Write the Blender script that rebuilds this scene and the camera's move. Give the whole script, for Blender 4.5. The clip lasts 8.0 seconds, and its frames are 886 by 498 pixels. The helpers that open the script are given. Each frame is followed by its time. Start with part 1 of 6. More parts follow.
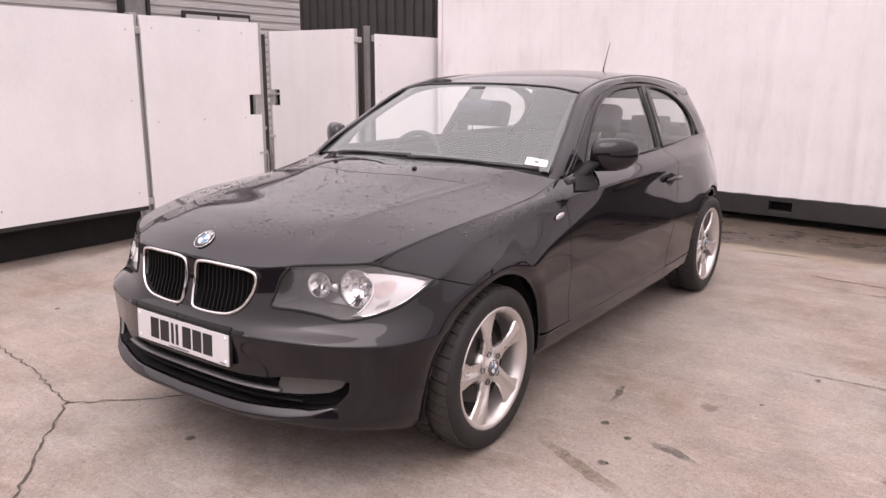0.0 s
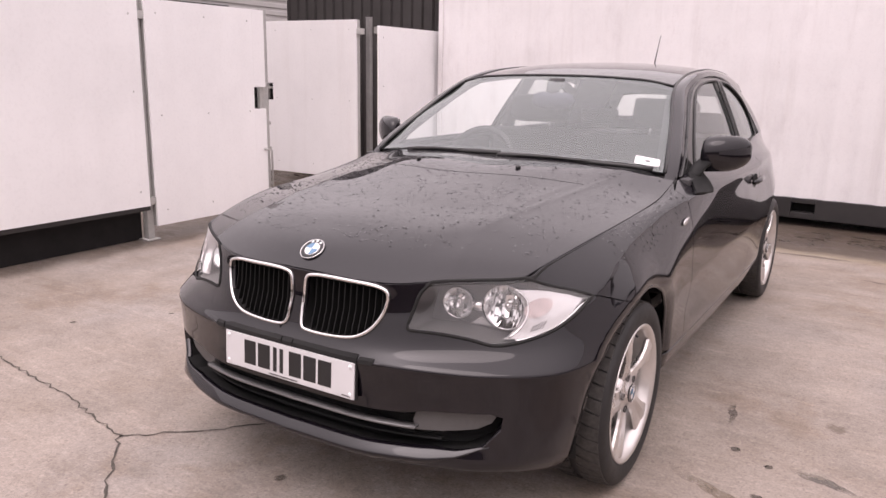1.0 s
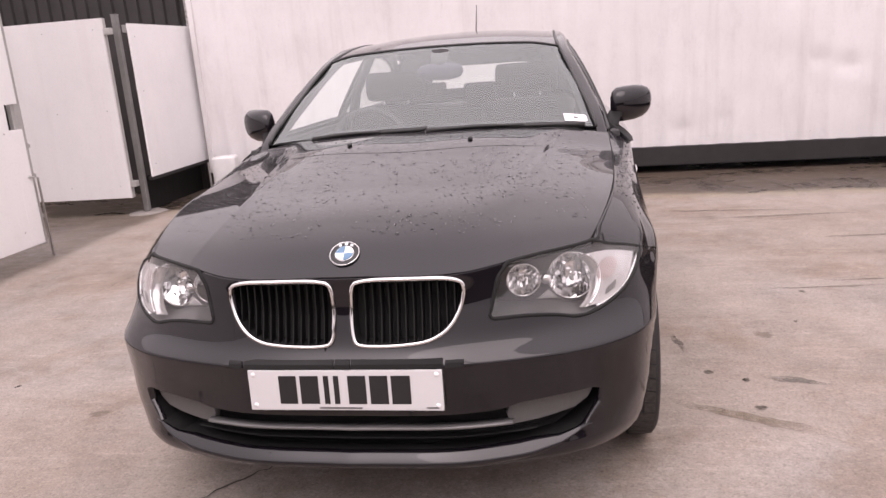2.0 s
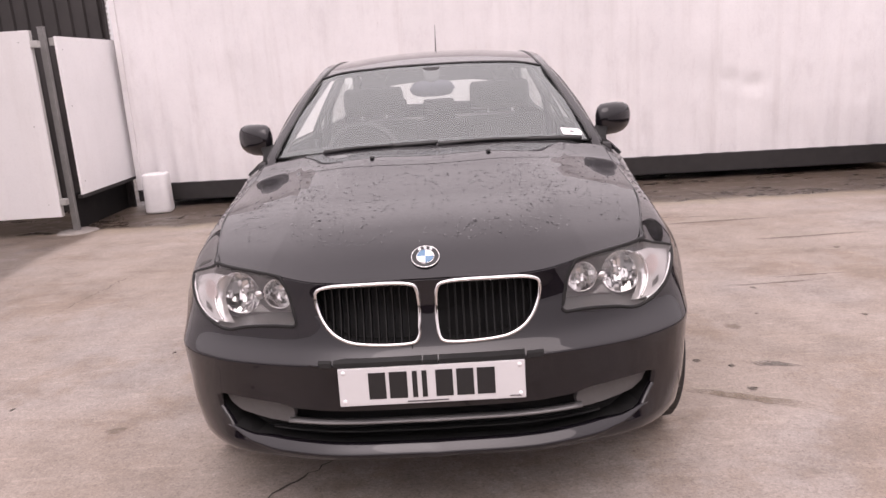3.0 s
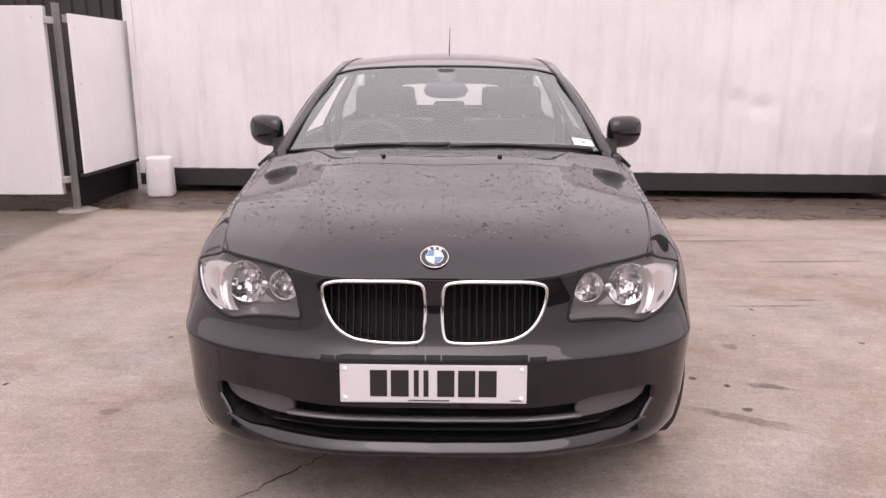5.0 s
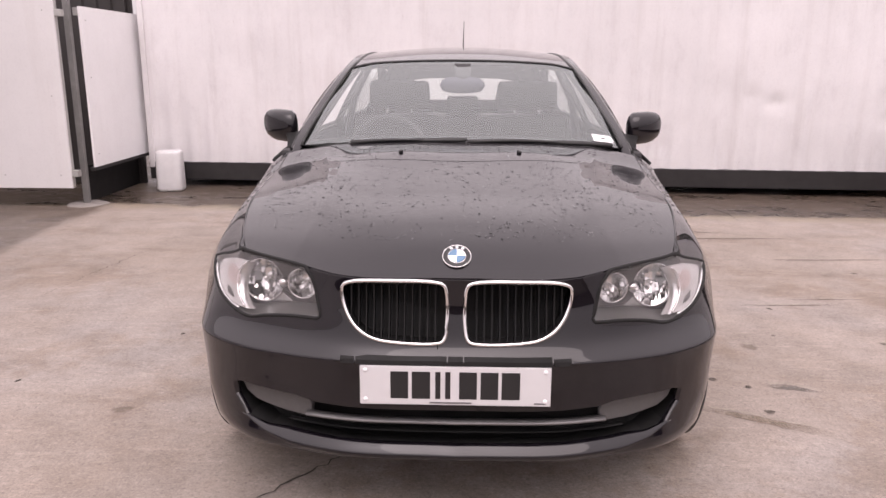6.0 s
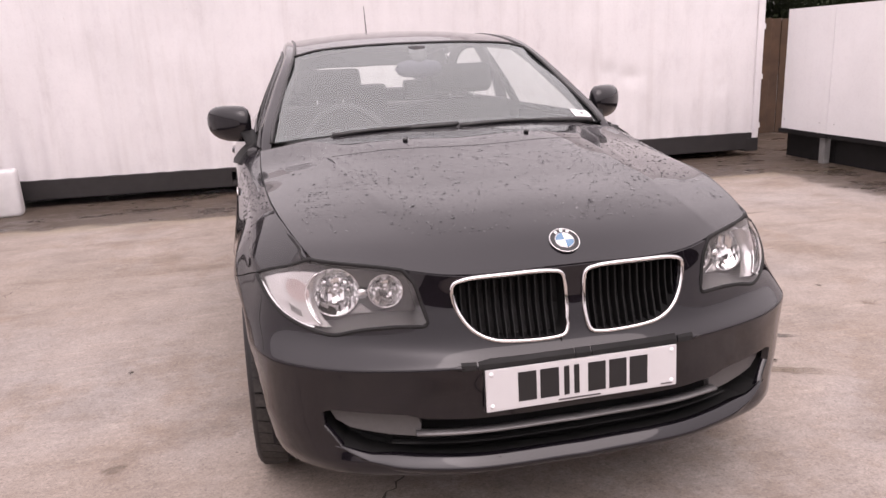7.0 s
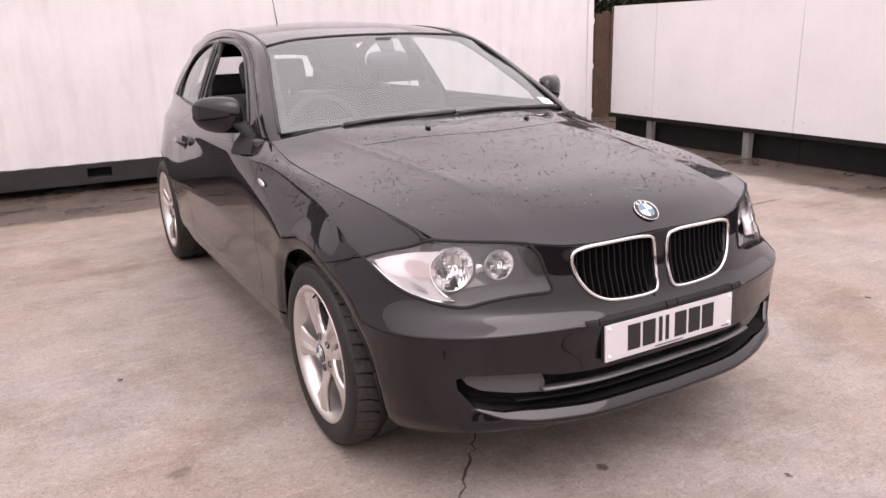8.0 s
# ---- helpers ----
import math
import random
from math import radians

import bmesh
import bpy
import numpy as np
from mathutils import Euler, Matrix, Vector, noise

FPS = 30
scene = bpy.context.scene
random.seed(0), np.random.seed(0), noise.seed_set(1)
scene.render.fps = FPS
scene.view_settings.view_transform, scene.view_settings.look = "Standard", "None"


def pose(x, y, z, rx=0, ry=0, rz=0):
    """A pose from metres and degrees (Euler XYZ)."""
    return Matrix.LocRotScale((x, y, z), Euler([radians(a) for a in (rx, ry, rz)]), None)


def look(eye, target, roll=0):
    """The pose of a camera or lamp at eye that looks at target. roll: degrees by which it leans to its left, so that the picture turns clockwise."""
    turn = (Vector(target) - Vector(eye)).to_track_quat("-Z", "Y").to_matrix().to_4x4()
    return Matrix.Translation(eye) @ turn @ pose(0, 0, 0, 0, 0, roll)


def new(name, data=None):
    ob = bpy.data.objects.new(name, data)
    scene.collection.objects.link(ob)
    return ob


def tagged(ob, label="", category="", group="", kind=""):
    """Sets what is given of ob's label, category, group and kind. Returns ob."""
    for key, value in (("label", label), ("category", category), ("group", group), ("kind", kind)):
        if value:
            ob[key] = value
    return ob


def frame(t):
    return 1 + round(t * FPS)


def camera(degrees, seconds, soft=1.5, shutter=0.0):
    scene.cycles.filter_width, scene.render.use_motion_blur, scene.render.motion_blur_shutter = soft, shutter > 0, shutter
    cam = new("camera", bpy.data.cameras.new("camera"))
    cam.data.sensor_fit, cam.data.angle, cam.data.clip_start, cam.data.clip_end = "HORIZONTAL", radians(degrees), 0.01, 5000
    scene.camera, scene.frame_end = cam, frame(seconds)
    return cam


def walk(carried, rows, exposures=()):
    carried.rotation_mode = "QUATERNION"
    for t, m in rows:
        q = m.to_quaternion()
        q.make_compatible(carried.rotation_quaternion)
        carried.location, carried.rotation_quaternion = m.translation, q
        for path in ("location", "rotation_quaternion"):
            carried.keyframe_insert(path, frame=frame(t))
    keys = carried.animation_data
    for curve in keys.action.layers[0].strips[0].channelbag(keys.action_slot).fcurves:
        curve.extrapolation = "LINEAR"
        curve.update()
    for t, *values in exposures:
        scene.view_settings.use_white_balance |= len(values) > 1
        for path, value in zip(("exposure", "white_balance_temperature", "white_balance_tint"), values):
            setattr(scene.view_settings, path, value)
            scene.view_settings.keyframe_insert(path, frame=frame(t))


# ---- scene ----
from mathutils import geometry as mathutils_geometry

SKY, SUN = 0.151, 0.68
cam = camera(60.8, 8.0)
PATH = [
    (0, (2.238, -2.306, 1.415), (1.108, -0.721, 0.957), 0.3),
    (0.5, (1.941, -2.28, 1.379), (0.855, -0.662, 0.93), 0.6),
    (1, (1.525, -2.36, 1.365), (0.506, -0.702, 0.905), 1.1),
    (1.2, (1.319, -2.432, 1.365), (0.459, -0.692, 0.884), -1.6),
    (2.3, (0.37, -2.557, 1.299), (0.166, -0.629, 0.804), -4.3),
    (2.5, (0.244, -2.629, 1.329), (0.12, -0.696, 0.832), -4.8),
    (3, (0.106, -2.721, 1.35), (0.055, -0.779, 0.875), -3.7),
    (3.5, (0.062, -2.745, 1.353), (-0.014, -0.802, 0.888), -1.5),
    (4, (0.068, -2.736, 1.348), (0.024, -0.79, 0.889), -0.5),
    (4.5, (0.066, -2.727, 1.346), (0.029, -0.782, 0.881), 0.0),
    (4.7, (0.063, -2.726, 1.348), (0.026, -0.782, 0.881), 0.1),
    (5.8, (0.069, -2.697, 1.348), (0.03, -0.754, 0.877), 0.1),
    (6, (0.018, -2.676, 1.348), (-0.036, -0.736, 0.866), 0.3),
    (6.5, (-0.347, -2.619, 1.36), (-0.162, -0.687, 0.878), 0.9),
    (7, (-0.732, -2.423, 1.312), (-0.299, -0.538, 0.804), -2.5),
    (7.5, (-1.207, -2.315, 1.353), (-0.481, -0.517, 0.865), -1.4),
    (8, (-1.62, -2.277, 1.361), (-0.681, -0.601, 0.805), -1.7),
]
walk(cam, [(t, look(eye, target, roll)) for t, eye, target, roll in PATH], [(0, 0.34, 6800, 27), (4.5, 0.31, 6800, 27), (6, 0.31, 6800, 27), (8, 0.43, 6800, 27)])

# ---- light ----
world = bpy.data.worlds.new("overcast")
scene.world = world
world.use_nodes = True
wt = world.node_tree
sky = wt.nodes.new("ShaderNodeTexSky")
sky.sky_type, sky.sun_disc = "NISHITA", False
sky.sun_elevation, sky.sun_rotation = radians(58), radians(200)
sky.air_density, sky.dust_density, sky.ozone_density = 1.0, 4.0, 1.0
grey = wt.nodes.new("ShaderNodeHueSaturation")
grey.inputs["Saturation"].default_value = 0.06
wt.links.new(sky.outputs[0], grey.inputs["Color"])
# an even cloud layer, a little brighter overhead than at the horizon
way = wt.nodes.new("ShaderNodeTexCoord")
up = wt.nodes.new("ShaderNodeSeparateXYZ")
wt.links.new(way.outputs["Generated"], up.inputs[0])
rise = wt.nodes.new("ShaderNodeMapRange")
rise.inputs["To Min"].default_value, rise.inputs["To Max"].default_value = 0.60, 1.95
wt.links.new(up.outputs["Z"], rise.inputs["Value"])
scale_up = wt.nodes.new("ShaderNodeVectorMath")
scale_up.operation = "SCALE"
cloud = wt.nodes.new("ShaderNodeMix")
cloud.data_type = "RGBA"
cloud.inputs[0].default_value = 0.8
cloud.inputs[7].default_value = (6.7, 6.6, 6.6, 1)
wt.links.new(grey.outputs[0], cloud.inputs[6])
wt.links.new(cloud.outputs[2], scale_up.inputs[0])
wt.links.new(rise.outputs[0], scale_up.inputs["Scale"])
wt.links.new(scale_up.outputs[0], wt.nodes["Background"].inputs["Color"])
wt.nodes["Background"].inputs["Strength"].default_value = SKY
sun = new("sun", bpy.data.lights.new("sun", "SUN"))
sun.data.energy, sun.data.angle, sun.data.color = SUN, radians(40), (1.0, 0.97, 0.93)
sun.matrix_world = look((0, 0, 0), (-0.18, 0.5, -0.85))


# ---- materials ----
def nodes_of(name):
    m = bpy.data.materials.new(name)
    m.use_nodes = True
    nt = m.node_tree
    return m, nt, nt.nodes["Principled BSDF"]


def noise_node(nt, scale, detail=6.0, rough=0.6, stretch=None):
    co = nt.nodes.new("ShaderNodeTexCoord")
    n = nt.nodes.new("ShaderNodeTexNoise")
    n.inputs["Scale"].default_value, n.inputs["Detail"].default_value, n.inputs["Roughness"].default_value = scale, detail, rough
    if stretch:
        mp = nt.nodes.new("ShaderNodeMapping")
        mp.inputs["Scale"].default_value = stretch
        nt.links.new(co.outputs["Object"], mp.inputs["Vector"])
        nt.links.new(mp.outputs[0], n.inputs["Vector"])
    else:
        nt.links.new(co.outputs["Object"], n.inputs["Vector"])
    return n


def ramp_node(nt, source, stops):
    r = nt.nodes.new("ShaderNodeValToRGB")
    while len(r.color_ramp.elements) < len(stops):
        r.color_ramp.elements.new(0.5)
    for e, (p, c) in zip(r.color_ramp.elements, stops):
        e.position, e.color = p, (*c, 1) if isinstance(c, tuple) else (c, c, c, 1)
    nt.links.new(source, r.inputs["Fac"])
    return r.outputs["Color"]


def mix_node(nt, a, b, fac, mode="MIX"):
    x = nt.nodes.new("ShaderNodeMix")
    x.data_type, x.blend_type = "RGBA", mode
    for sock, v in (("Factor", fac), ("A", a), ("B", b)):
        s = [i for i in x.inputs if i.name == sock and i.type == ("VALUE" if sock == "Factor" else "RGBA")][0]
        if isinstance(v, (int, float)):
            s.default_value = v
        elif isinstance(v, tuple):
            s.default_value = (*v, 1)
        else:
            nt.links.new(v, s)
    return [o for o in x.outputs if o.type == "RGBA"][0]


def bump_to(nt, bsdf, height, strength, distance):
    b = nt.nodes.new("ShaderNodeBump")
    b.inputs["Strength"].default_value, b.inputs["Distance"].default_value = strength, distance
    nt.links.new(height, b.inputs["Height"])
    nt.links.new(b.outputs[0], bsdf.inputs["Normal"])


def simple(name, colour, rough, metal=0.0, vary=0.12, scale=30.0, bump=0.0, coat=0.0, **more):
    """A plain surface with slight two-scale variation of colour and gloss."""
    m, nt, b = nodes_of(name)
    n1, n2 = noise_node(nt, scale, 5), noise_node(nt, scale / 9, 3)
    both = mix_node(nt, n1.outputs[0], n2.outputs[0], 0.5)
    lo, hi = tuple(c * (1 - vary) for c in colour), tuple(min(1, c * (1 + vary)) for c in colour)
    nt.links.new(ramp_node(nt, both, [(0.3, lo), (0.7, hi)]), b.inputs["Base Color"])
    nt.links.new(ramp_node(nt, n2.outputs[0], [(0.3, max(0.02, rough * 0.85)), (0.7, min(1.0, rough * 1.15))]), b.inputs["Roughness"])
    b.inputs["Metallic"].default_value = metal
    b.inputs["Coat Weight"].default_value = coat
    b.inputs["Coat Roughness"].default_value = 0.03
    for k, v in more.items():
        b.inputs[k].default_value = v
    if bump:
        bump_to(nt, b, n1.outputs[0], bump, 0.01)
    return m


def glass(name, tint, rough=0.0, facing=0.08, dust=0.0, sheen=(1, 1, 1)):
    """Thin glazing: clear, with mirror-like gloss that grows towards grazing view; facing is its gloss seen square on."""
    m, nt, b = nodes_of(name)
    nt.nodes.remove(b)
    out = nt.nodes["Material Output"]
    clear, gloss, mixer, lw = (nt.nodes.new("ShaderNode" + k) for k in ("BsdfTransparent", "BsdfGlossy", "MixShader", "LayerWeight"))
    clear.inputs[0].default_value = (*tint, 1)
    gloss.inputs["Roughness"].default_value = rough
    gloss.inputs["Color"].default_value = (*sheen, 1)
    lw.inputs["Blend"].default_value = 0.5
    fifth, rise = nt.nodes.new("ShaderNodeMath"), nt.nodes.new("ShaderNodeMath")
    fifth.operation, rise.operation = "POWER", "MULTIPLY_ADD"
    fifth.inputs[1].default_value = 4.6
    rise.inputs[1].default_value, rise.inputs[2].default_value = 1 - facing, facing
    nt.links.new(lw.outputs["Facing"], fifth.inputs[0])
    nt.links.new(fifth.outputs[0], rise.inputs[0])
    nt.links.new(rise.outputs[0], mixer.inputs[0])
    nt.links.new(clear.outputs[0], mixer.inputs[1])
    nt.links.new(gloss.outputs[0], mixer.inputs[2])
    film = mixer
    if dust:
        haze, film, n = nt.nodes.new("ShaderNodeBsdfDiffuse"), nt.nodes.new("ShaderNodeMixShader"), noise_node(nt, 9, 5)
        haze.inputs[0].default_value = (0.62, 0.66, 0.65, 1)
        nt.links.new(ramp_node(nt, n.outputs[0], [(0.3, dust * 0.7), (0.7, dust * 1.3)]), film.inputs[0])
        nt.links.new(mixer.outputs[0], film.inputs[1])
        nt.links.new(haze.outputs[0], film.inputs[2])
    nt.links.new(film.outputs[0], out.inputs["Surface"])
    return m


def concrete():
    """Weathered yard concrete: broad stains, tan patches, grit, dark specks and a damp strip along the container."""
    m, nt, b = nodes_of("yard_concrete")
    big, mid, fine, grit = noise_node(nt, 0.55, 6, 0.62), noise_node(nt, 2.6, 8, 0.7), noise_node(nt, 36, 9, 0.8), noise_node(nt, 120, 5, 0.8)
    streak = noise_node(nt, 1.5, 9, 0.75, (0.8, 1.2, 1))
    base = ramp_node(nt, big.outputs[0], [(0.34, (0.280, 0.236, 0.202)), (0.5, (0.312, 0.266, 0.233)), (0.68, (0.330, 0.298, 0.278))])
    tone = ramp_node(nt, mid.outputs[0], [(0.3, 0.68), (0.5, 0.93), (0.70, 1.09)])
    col = mix_node(nt, base, tone, 0.9, "MULTIPLY")
    col = mix_node(nt, col, ramp_node(nt, streak.outputs[0], [(0.36, (0.68, 0.60, 0.52)), (0.52, (1.0, 1.0, 1.0))]), 0.35, "MULTIPLY")
    scrape, tan = noise_node(nt, 9, 8, 0.7, (0.35, 2.4, 1)), noise_node(nt, 0.9, 9, 0.72)
    col = mix_node(nt, col, ramp_node(nt, scrape.outputs[0], [(0.55, (0.97, 0.965, 0.96)), (0.64, (1.12, 1.11, 1.10))]), 1.0, "MULTIPLY")
    col = mix_node(nt, col, ramp_node(nt, tan.outputs[0], [(0.46, (1.03, 1.03, 1.03)), (0.53, (1, 1, 1)), (0.60, (0.84, 0.785, 0.73))]), 0.75, "MULTIPLY")
    col = mix_node(nt, col, ramp_node(nt, fine.outputs[0], [(0.36, 0.84), (0.5, 1.0), (0.62, 1.09)]), 0.9, "MULTIPLY")
    col = mix_node(nt, col, ramp_node(nt, grit.outputs[0], [(0.36, 0.70), (0.49, 1.0), (0.66, 1.18)]), 0.85, "MULTIPLY")
    stone = nt.nodes.new("ShaderNodeTexVoronoi")
    stone.inputs["Scale"].default_value = 100
    hue = nt.nodes.new("ShaderNodeSeparateColor")
    nt.links.new(noise_node(nt, 1, 0).inputs["Vector"].links[0].from_socket, stone.inputs["Vector"])
    nt.links.new(stone.outputs["Color"], hue.inputs[0])
    col = mix_node(nt, col, ramp_node(nt, hue.outputs[0], [(0.06, 0.62), (0.16, 0.96), (0.80, 1.0), (0.92, 1.28)]), 0.38, "MULTIPLY")
    speck = nt.nodes.new("ShaderNodeTexVoronoi")
    speck.inputs["Scale"].default_value = 6.5
    co = nt.nodes.new("ShaderNodeTexCoord")
    nt.links.new(co.outputs["Object"], speck.inputs["Vector"])
    col = mix_node(nt, col, ramp_node(nt, speck.outputs["Distance"], [(0.02, (0.45, 0.41, 0.38)), (0.05, (1, 1, 1))]), 0.65, "MULTIPLY")
    # damp strip by the container: a wavering line across the yard
    sep = nt.nodes.new("ShaderNodeSeparateXYZ")
    nt.links.new(co.outputs["Object"], sep.inputs[0])

    def calc(op, p, q):
        k = nt.nodes.new("ShaderNodeMath")
        k.operation = op
        for i, v in ((0, p), (1, q)):
            if isinstance(v, (int, float)):
                k.inputs[i].default_value = v
            else:
                nt.links.new(v, k.inputs[i])
        return k.outputs[0]

    line = calc("ADD", calc("ADD", sep.outputs["Y"], calc("MULTIPLY", sep.outputs["X"], 0.045)), calc("MULTIPLY", mid.outputs[0], 0.5))
    line = calc("ADD", line, calc("MULTIPLY", streak.outputs[0], 0.45))
    damp = ramp_node(nt, calc("SUBTRACT", line, 4.22), [(0.42, 0.0), (0.56, 1.0)])
    east = ramp_node(nt, calc("SUBTRACT", calc("ADD", sep.outputs["X"], calc("MULTIPLY", mid.outputs[0], 0.9)), 4.1), [(0.42, 0.0), (0.6, 0.95)])
    west = ramp_node(nt, calc("SUBTRACT", calc("ADD", calc("MULTIPLY", sep.outputs["X"], -1.0), calc("MULTIPLY", mid.outputs[0], 0.6)), 3.18), [(0.42, 0.0), (0.56, 0.75)])
    wet = calc("MINIMUM", calc("ADD", calc("ADD", damp, east), west), 1.0)
    pool = ramp_node(nt, streak.outputs[0], [(0.46, 0.0), (0.60, 1.0)])
    col = mix_node(nt, col, mix_node(nt, (0.31, 0.275, 0.24), (0.22, 0.20, 0.18), pool), wet, "MULTIPLY")
    # scattered oil spots, ragged at the edge
    drip = nt.nodes.new("ShaderNodeTexVoronoi")
    drip.inputs["Scale"].default_value = 1.35
    nt.links.new(co.outputs["Object"], drip.inputs["Vector"])
    ragged = calc("ADD", drip.outputs["Distance"], calc("MULTIPLY", calc("SUBTRACT", noise_node(nt, 14, 4, 0.7).outputs[0], 0.5), 0.16))
    col = mix_node(nt, col, ramp_node(nt, ragged, [(0.035, (0.50, 0.46, 0.43)), (0.062, (1, 1, 1))]), 0.8, "MULTIPLY")
    # long dark scuffs across the yard, and an olive bloom of algae where the damp ends
    scuff = noise_node(nt, 1.0, 7, 0.68, (0.35, 2.6, 1))
    col = mix_node(nt, col, ramp_node(nt, scuff.outputs[0], [(0.57, (1, 1, 1)), (0.66, (0.80, 0.77, 0.74))]), calc("SUBTRACT", 0.8, calc("MULTIPLY", wet, 0.6)), "MULTIPLY")
    bloom = ramp_node(nt, calc("SUBTRACT", line, 4.22), [(0.22, 0.0), (0.46, 0.6), (0.62, 0.0)])
    col = mix_node(nt, col, (0.80, 0.77, 0.56), bloom, "MULTIPLY")
    nt.links.new(col, b.inputs["Base Color"])
    dry = ramp_node(nt, fine.outputs[0], [(0.3, 0.72), (0.7, 0.92)])
    nt.links.new(mix_node(nt, dry, mix_node(nt, (0.5, 0.5, 0.5), (0.14, 0.14, 0.14), pool), calc("MULTIPLY", wet, 0.95)), b.inputs["Roughness"])
    bump_to(nt, b, mix_node(nt, fine.outputs[0], grit.outputs[0], 0.5), 0.35, 0.006)
    return m


def white_board(name, colour=(0.80, 0.785, 0.785), streaks=0.25, rough=0.5, dirt=(0.5, 0.46, 0.43), grime=False):
    """White painted sheet with faint runs down it, grime blotches and scuffs."""
    m, nt, b = nodes_of(name)
    run, blot, fine = noise_node(nt, 3.0, 7, 0.65, (2.2, 2.2, 0.16)), noise_node(nt, 1.1, 6, 0.6), noise_node(nt, 45, 5, 0.6)
    col = mix_node(nt, colour, dirt, ramp_node(nt, run.outputs[0], [(0.52, 0.0), (0.74, streaks)]))
    col = mix_node(nt, col, ramp_node(nt, blot.outputs[0], [(0.3, 0.90), (0.6, 1.0)]), 0.8, "MULTIPLY")
    col = mix_node(nt, col, ramp_node(nt, fine.outputs[0], [(0.25, 0.93), (0.5, 1.0)]), 0.7, "MULTIPLY")
    if grime:
        # short smears of dirt and rust, and chalky patches
        smear, rust = noise_node(nt, 2.4, 8, 0.75, (1.5, 1.5, 0.7)), noise_node(nt, 24, 5, 0.75, (1.3, 1.3, 0.45))
        col = mix_node(nt, col, ramp_node(nt, smear.outputs[0], [(0.30, (0.88, 0.865, 0.87)), (0.46, (1, 1, 1)), (0.66, (1.04, 1.04, 1.04))]), 0.75, "MULTIPLY")
        col = mix_node(nt, col, (0.40, 0.33, 0.29), ramp_node(nt, rust.outputs[0], [(0.67, 0.0), (0.76, 0.6)]))
    nt.links.new(col, b.inputs["Base Color"])
    b.inputs["Roughness"].default_value = rough
    bump_to(nt, b, blot.outputs[0], 0.12, 0.02)
    return m


def car_paint():
    """Black paint under clear lacquer, with faint dust."""
    m, nt, b = nodes_of("black_paint")
    dust, fine = noise_node(nt, 3.0, 5), noise_node(nt, 220, 3)
    nt.links.new(ramp_node(nt, dust.outputs[0], [(0.35, (0.0046, 0.0036, 0.0058)), (0.75, (0.0085, 0.0070, 0.0090))]), b.inputs["Base Color"])
    nt.links.new(ramp_node(nt, fine.outputs[0], [(0.3, 0.28), (0.8, 0.40)]), b.inputs["Roughness"])
    b.inputs["Coat Weight"].default_value = 1.0
    b.inputs["Coat Roughness"].default_value = 0.025
    b.inputs["Coat IOR"].default_value = 1.50
    b.inputs["Specular IOR Level"].default_value = 0.03
    return m


PAINT = car_paint()
TRIM = simple("black_trim", (0.018, 0.018, 0.018), 0.38, vary=0.2, bump=0.05)
GLOSSTRIM = simple("black_gloss_trim", (0.012, 0.012, 0.012), 0.12, vary=0.1)
SLAT = simple("grille_plastic", (0.008, 0.008, 0.008), 0.6, vary=0.2, **{"Specular IOR Level": 0.25})
RUBBER = simple("tyre_rubber", (0.013, 0.012, 0.012), 0.62, vary=0.3, scale=40, bump=0.12)
TREADRUBBER = simple("dusty_tread_rubber", (0.042, 0.038, 0.035), 0.85, vary=0.6, scale=70, bump=0.25)
SILVER = simple("silver_alloy", (0.66, 0.63, 0.61), 0.30, metal=0.75, vary=0.08, coat=0.4)
CHROME = simple("chrome", (0.82, 0.81, 0.81), 0.08, metal=1.0, vary=0.03)
SATIN = simple("satin_metal_strip", (0.15, 0.147, 0.147), 0.42, metal=0.4, vary=0.06)
GREYPLASTIC = simple("grey_textured_plastic", (0.085, 0.082, 0.082), 0.45, vary=0.12, bump=0.08, scale=80)
# near-black for hollows and gaps, their shade put into the colour; black seals too
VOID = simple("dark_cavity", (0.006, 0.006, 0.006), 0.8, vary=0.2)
LAMPGREY = simple("lamp_housing_grey", (0.095, 0.091, 0.091), 0.36, metal=0.05, vary=0.08)
REFLECTOR = simple("lamp_reflector", (0.84, 0.835, 0.835), 0.07, metal=1.0, vary=0.02)
LENSWHITE = simple("indicator_reflector", (0.72, 0.70, 0.70), 0.22, metal=0.65, vary=0.15, scale=30, bump=0.12)
ORANGE = simple("indicator_bulb", (0.56, 0.47, 0.46), 0.18, metal=0.55, vary=0.35, scale=45)
CLOTH = simple("seat_cloth", (0.022, 0.021, 0.022), 0.9, vary=0.25, scale=120, bump=0.2)
DASH = simple("dashboard_plastic", (0.030, 0.029, 0.030), 0.6, vary=0.15, scale=90, bump=0.1)
# violet reflection of the coated screen put into the housing's colour
MIRRORBACK = simple("mirror_housing_sheen", (0.020, 0.016, 0.045), 0.45, vary=0.2, scale=14)
HEADLINER = simple("headliner_cloth", (0.13, 0.125, 0.12), 0.95, vary=0.08, scale=100)
PILLARTRIM = simple("pillar_trim_plastic", (0.10, 0.097, 0.095), 0.8, vary=0.08, scale=90)
PLATEWHITE = simple("plate_white", (0.60, 0.595, 0.605), 0.35, vary=0.04, scale=14, coat=0.3)
INK = simple("plate_black", (0.014, 0.014, 0.015), 0.4, vary=0.1)
BLUE = simple("badge_blue", (0.085, 0.19, 0.31), 0.18, vary=0.05, coat=0.5)
BADGEWHITE = simple("badge_white", (0.78, 0.78, 0.80), 0.2, vary=0.03, coat=0.5)
PAPER = simple("paper_label", (0.80, 0.79, 0.80), 0.6, vary=0.03)
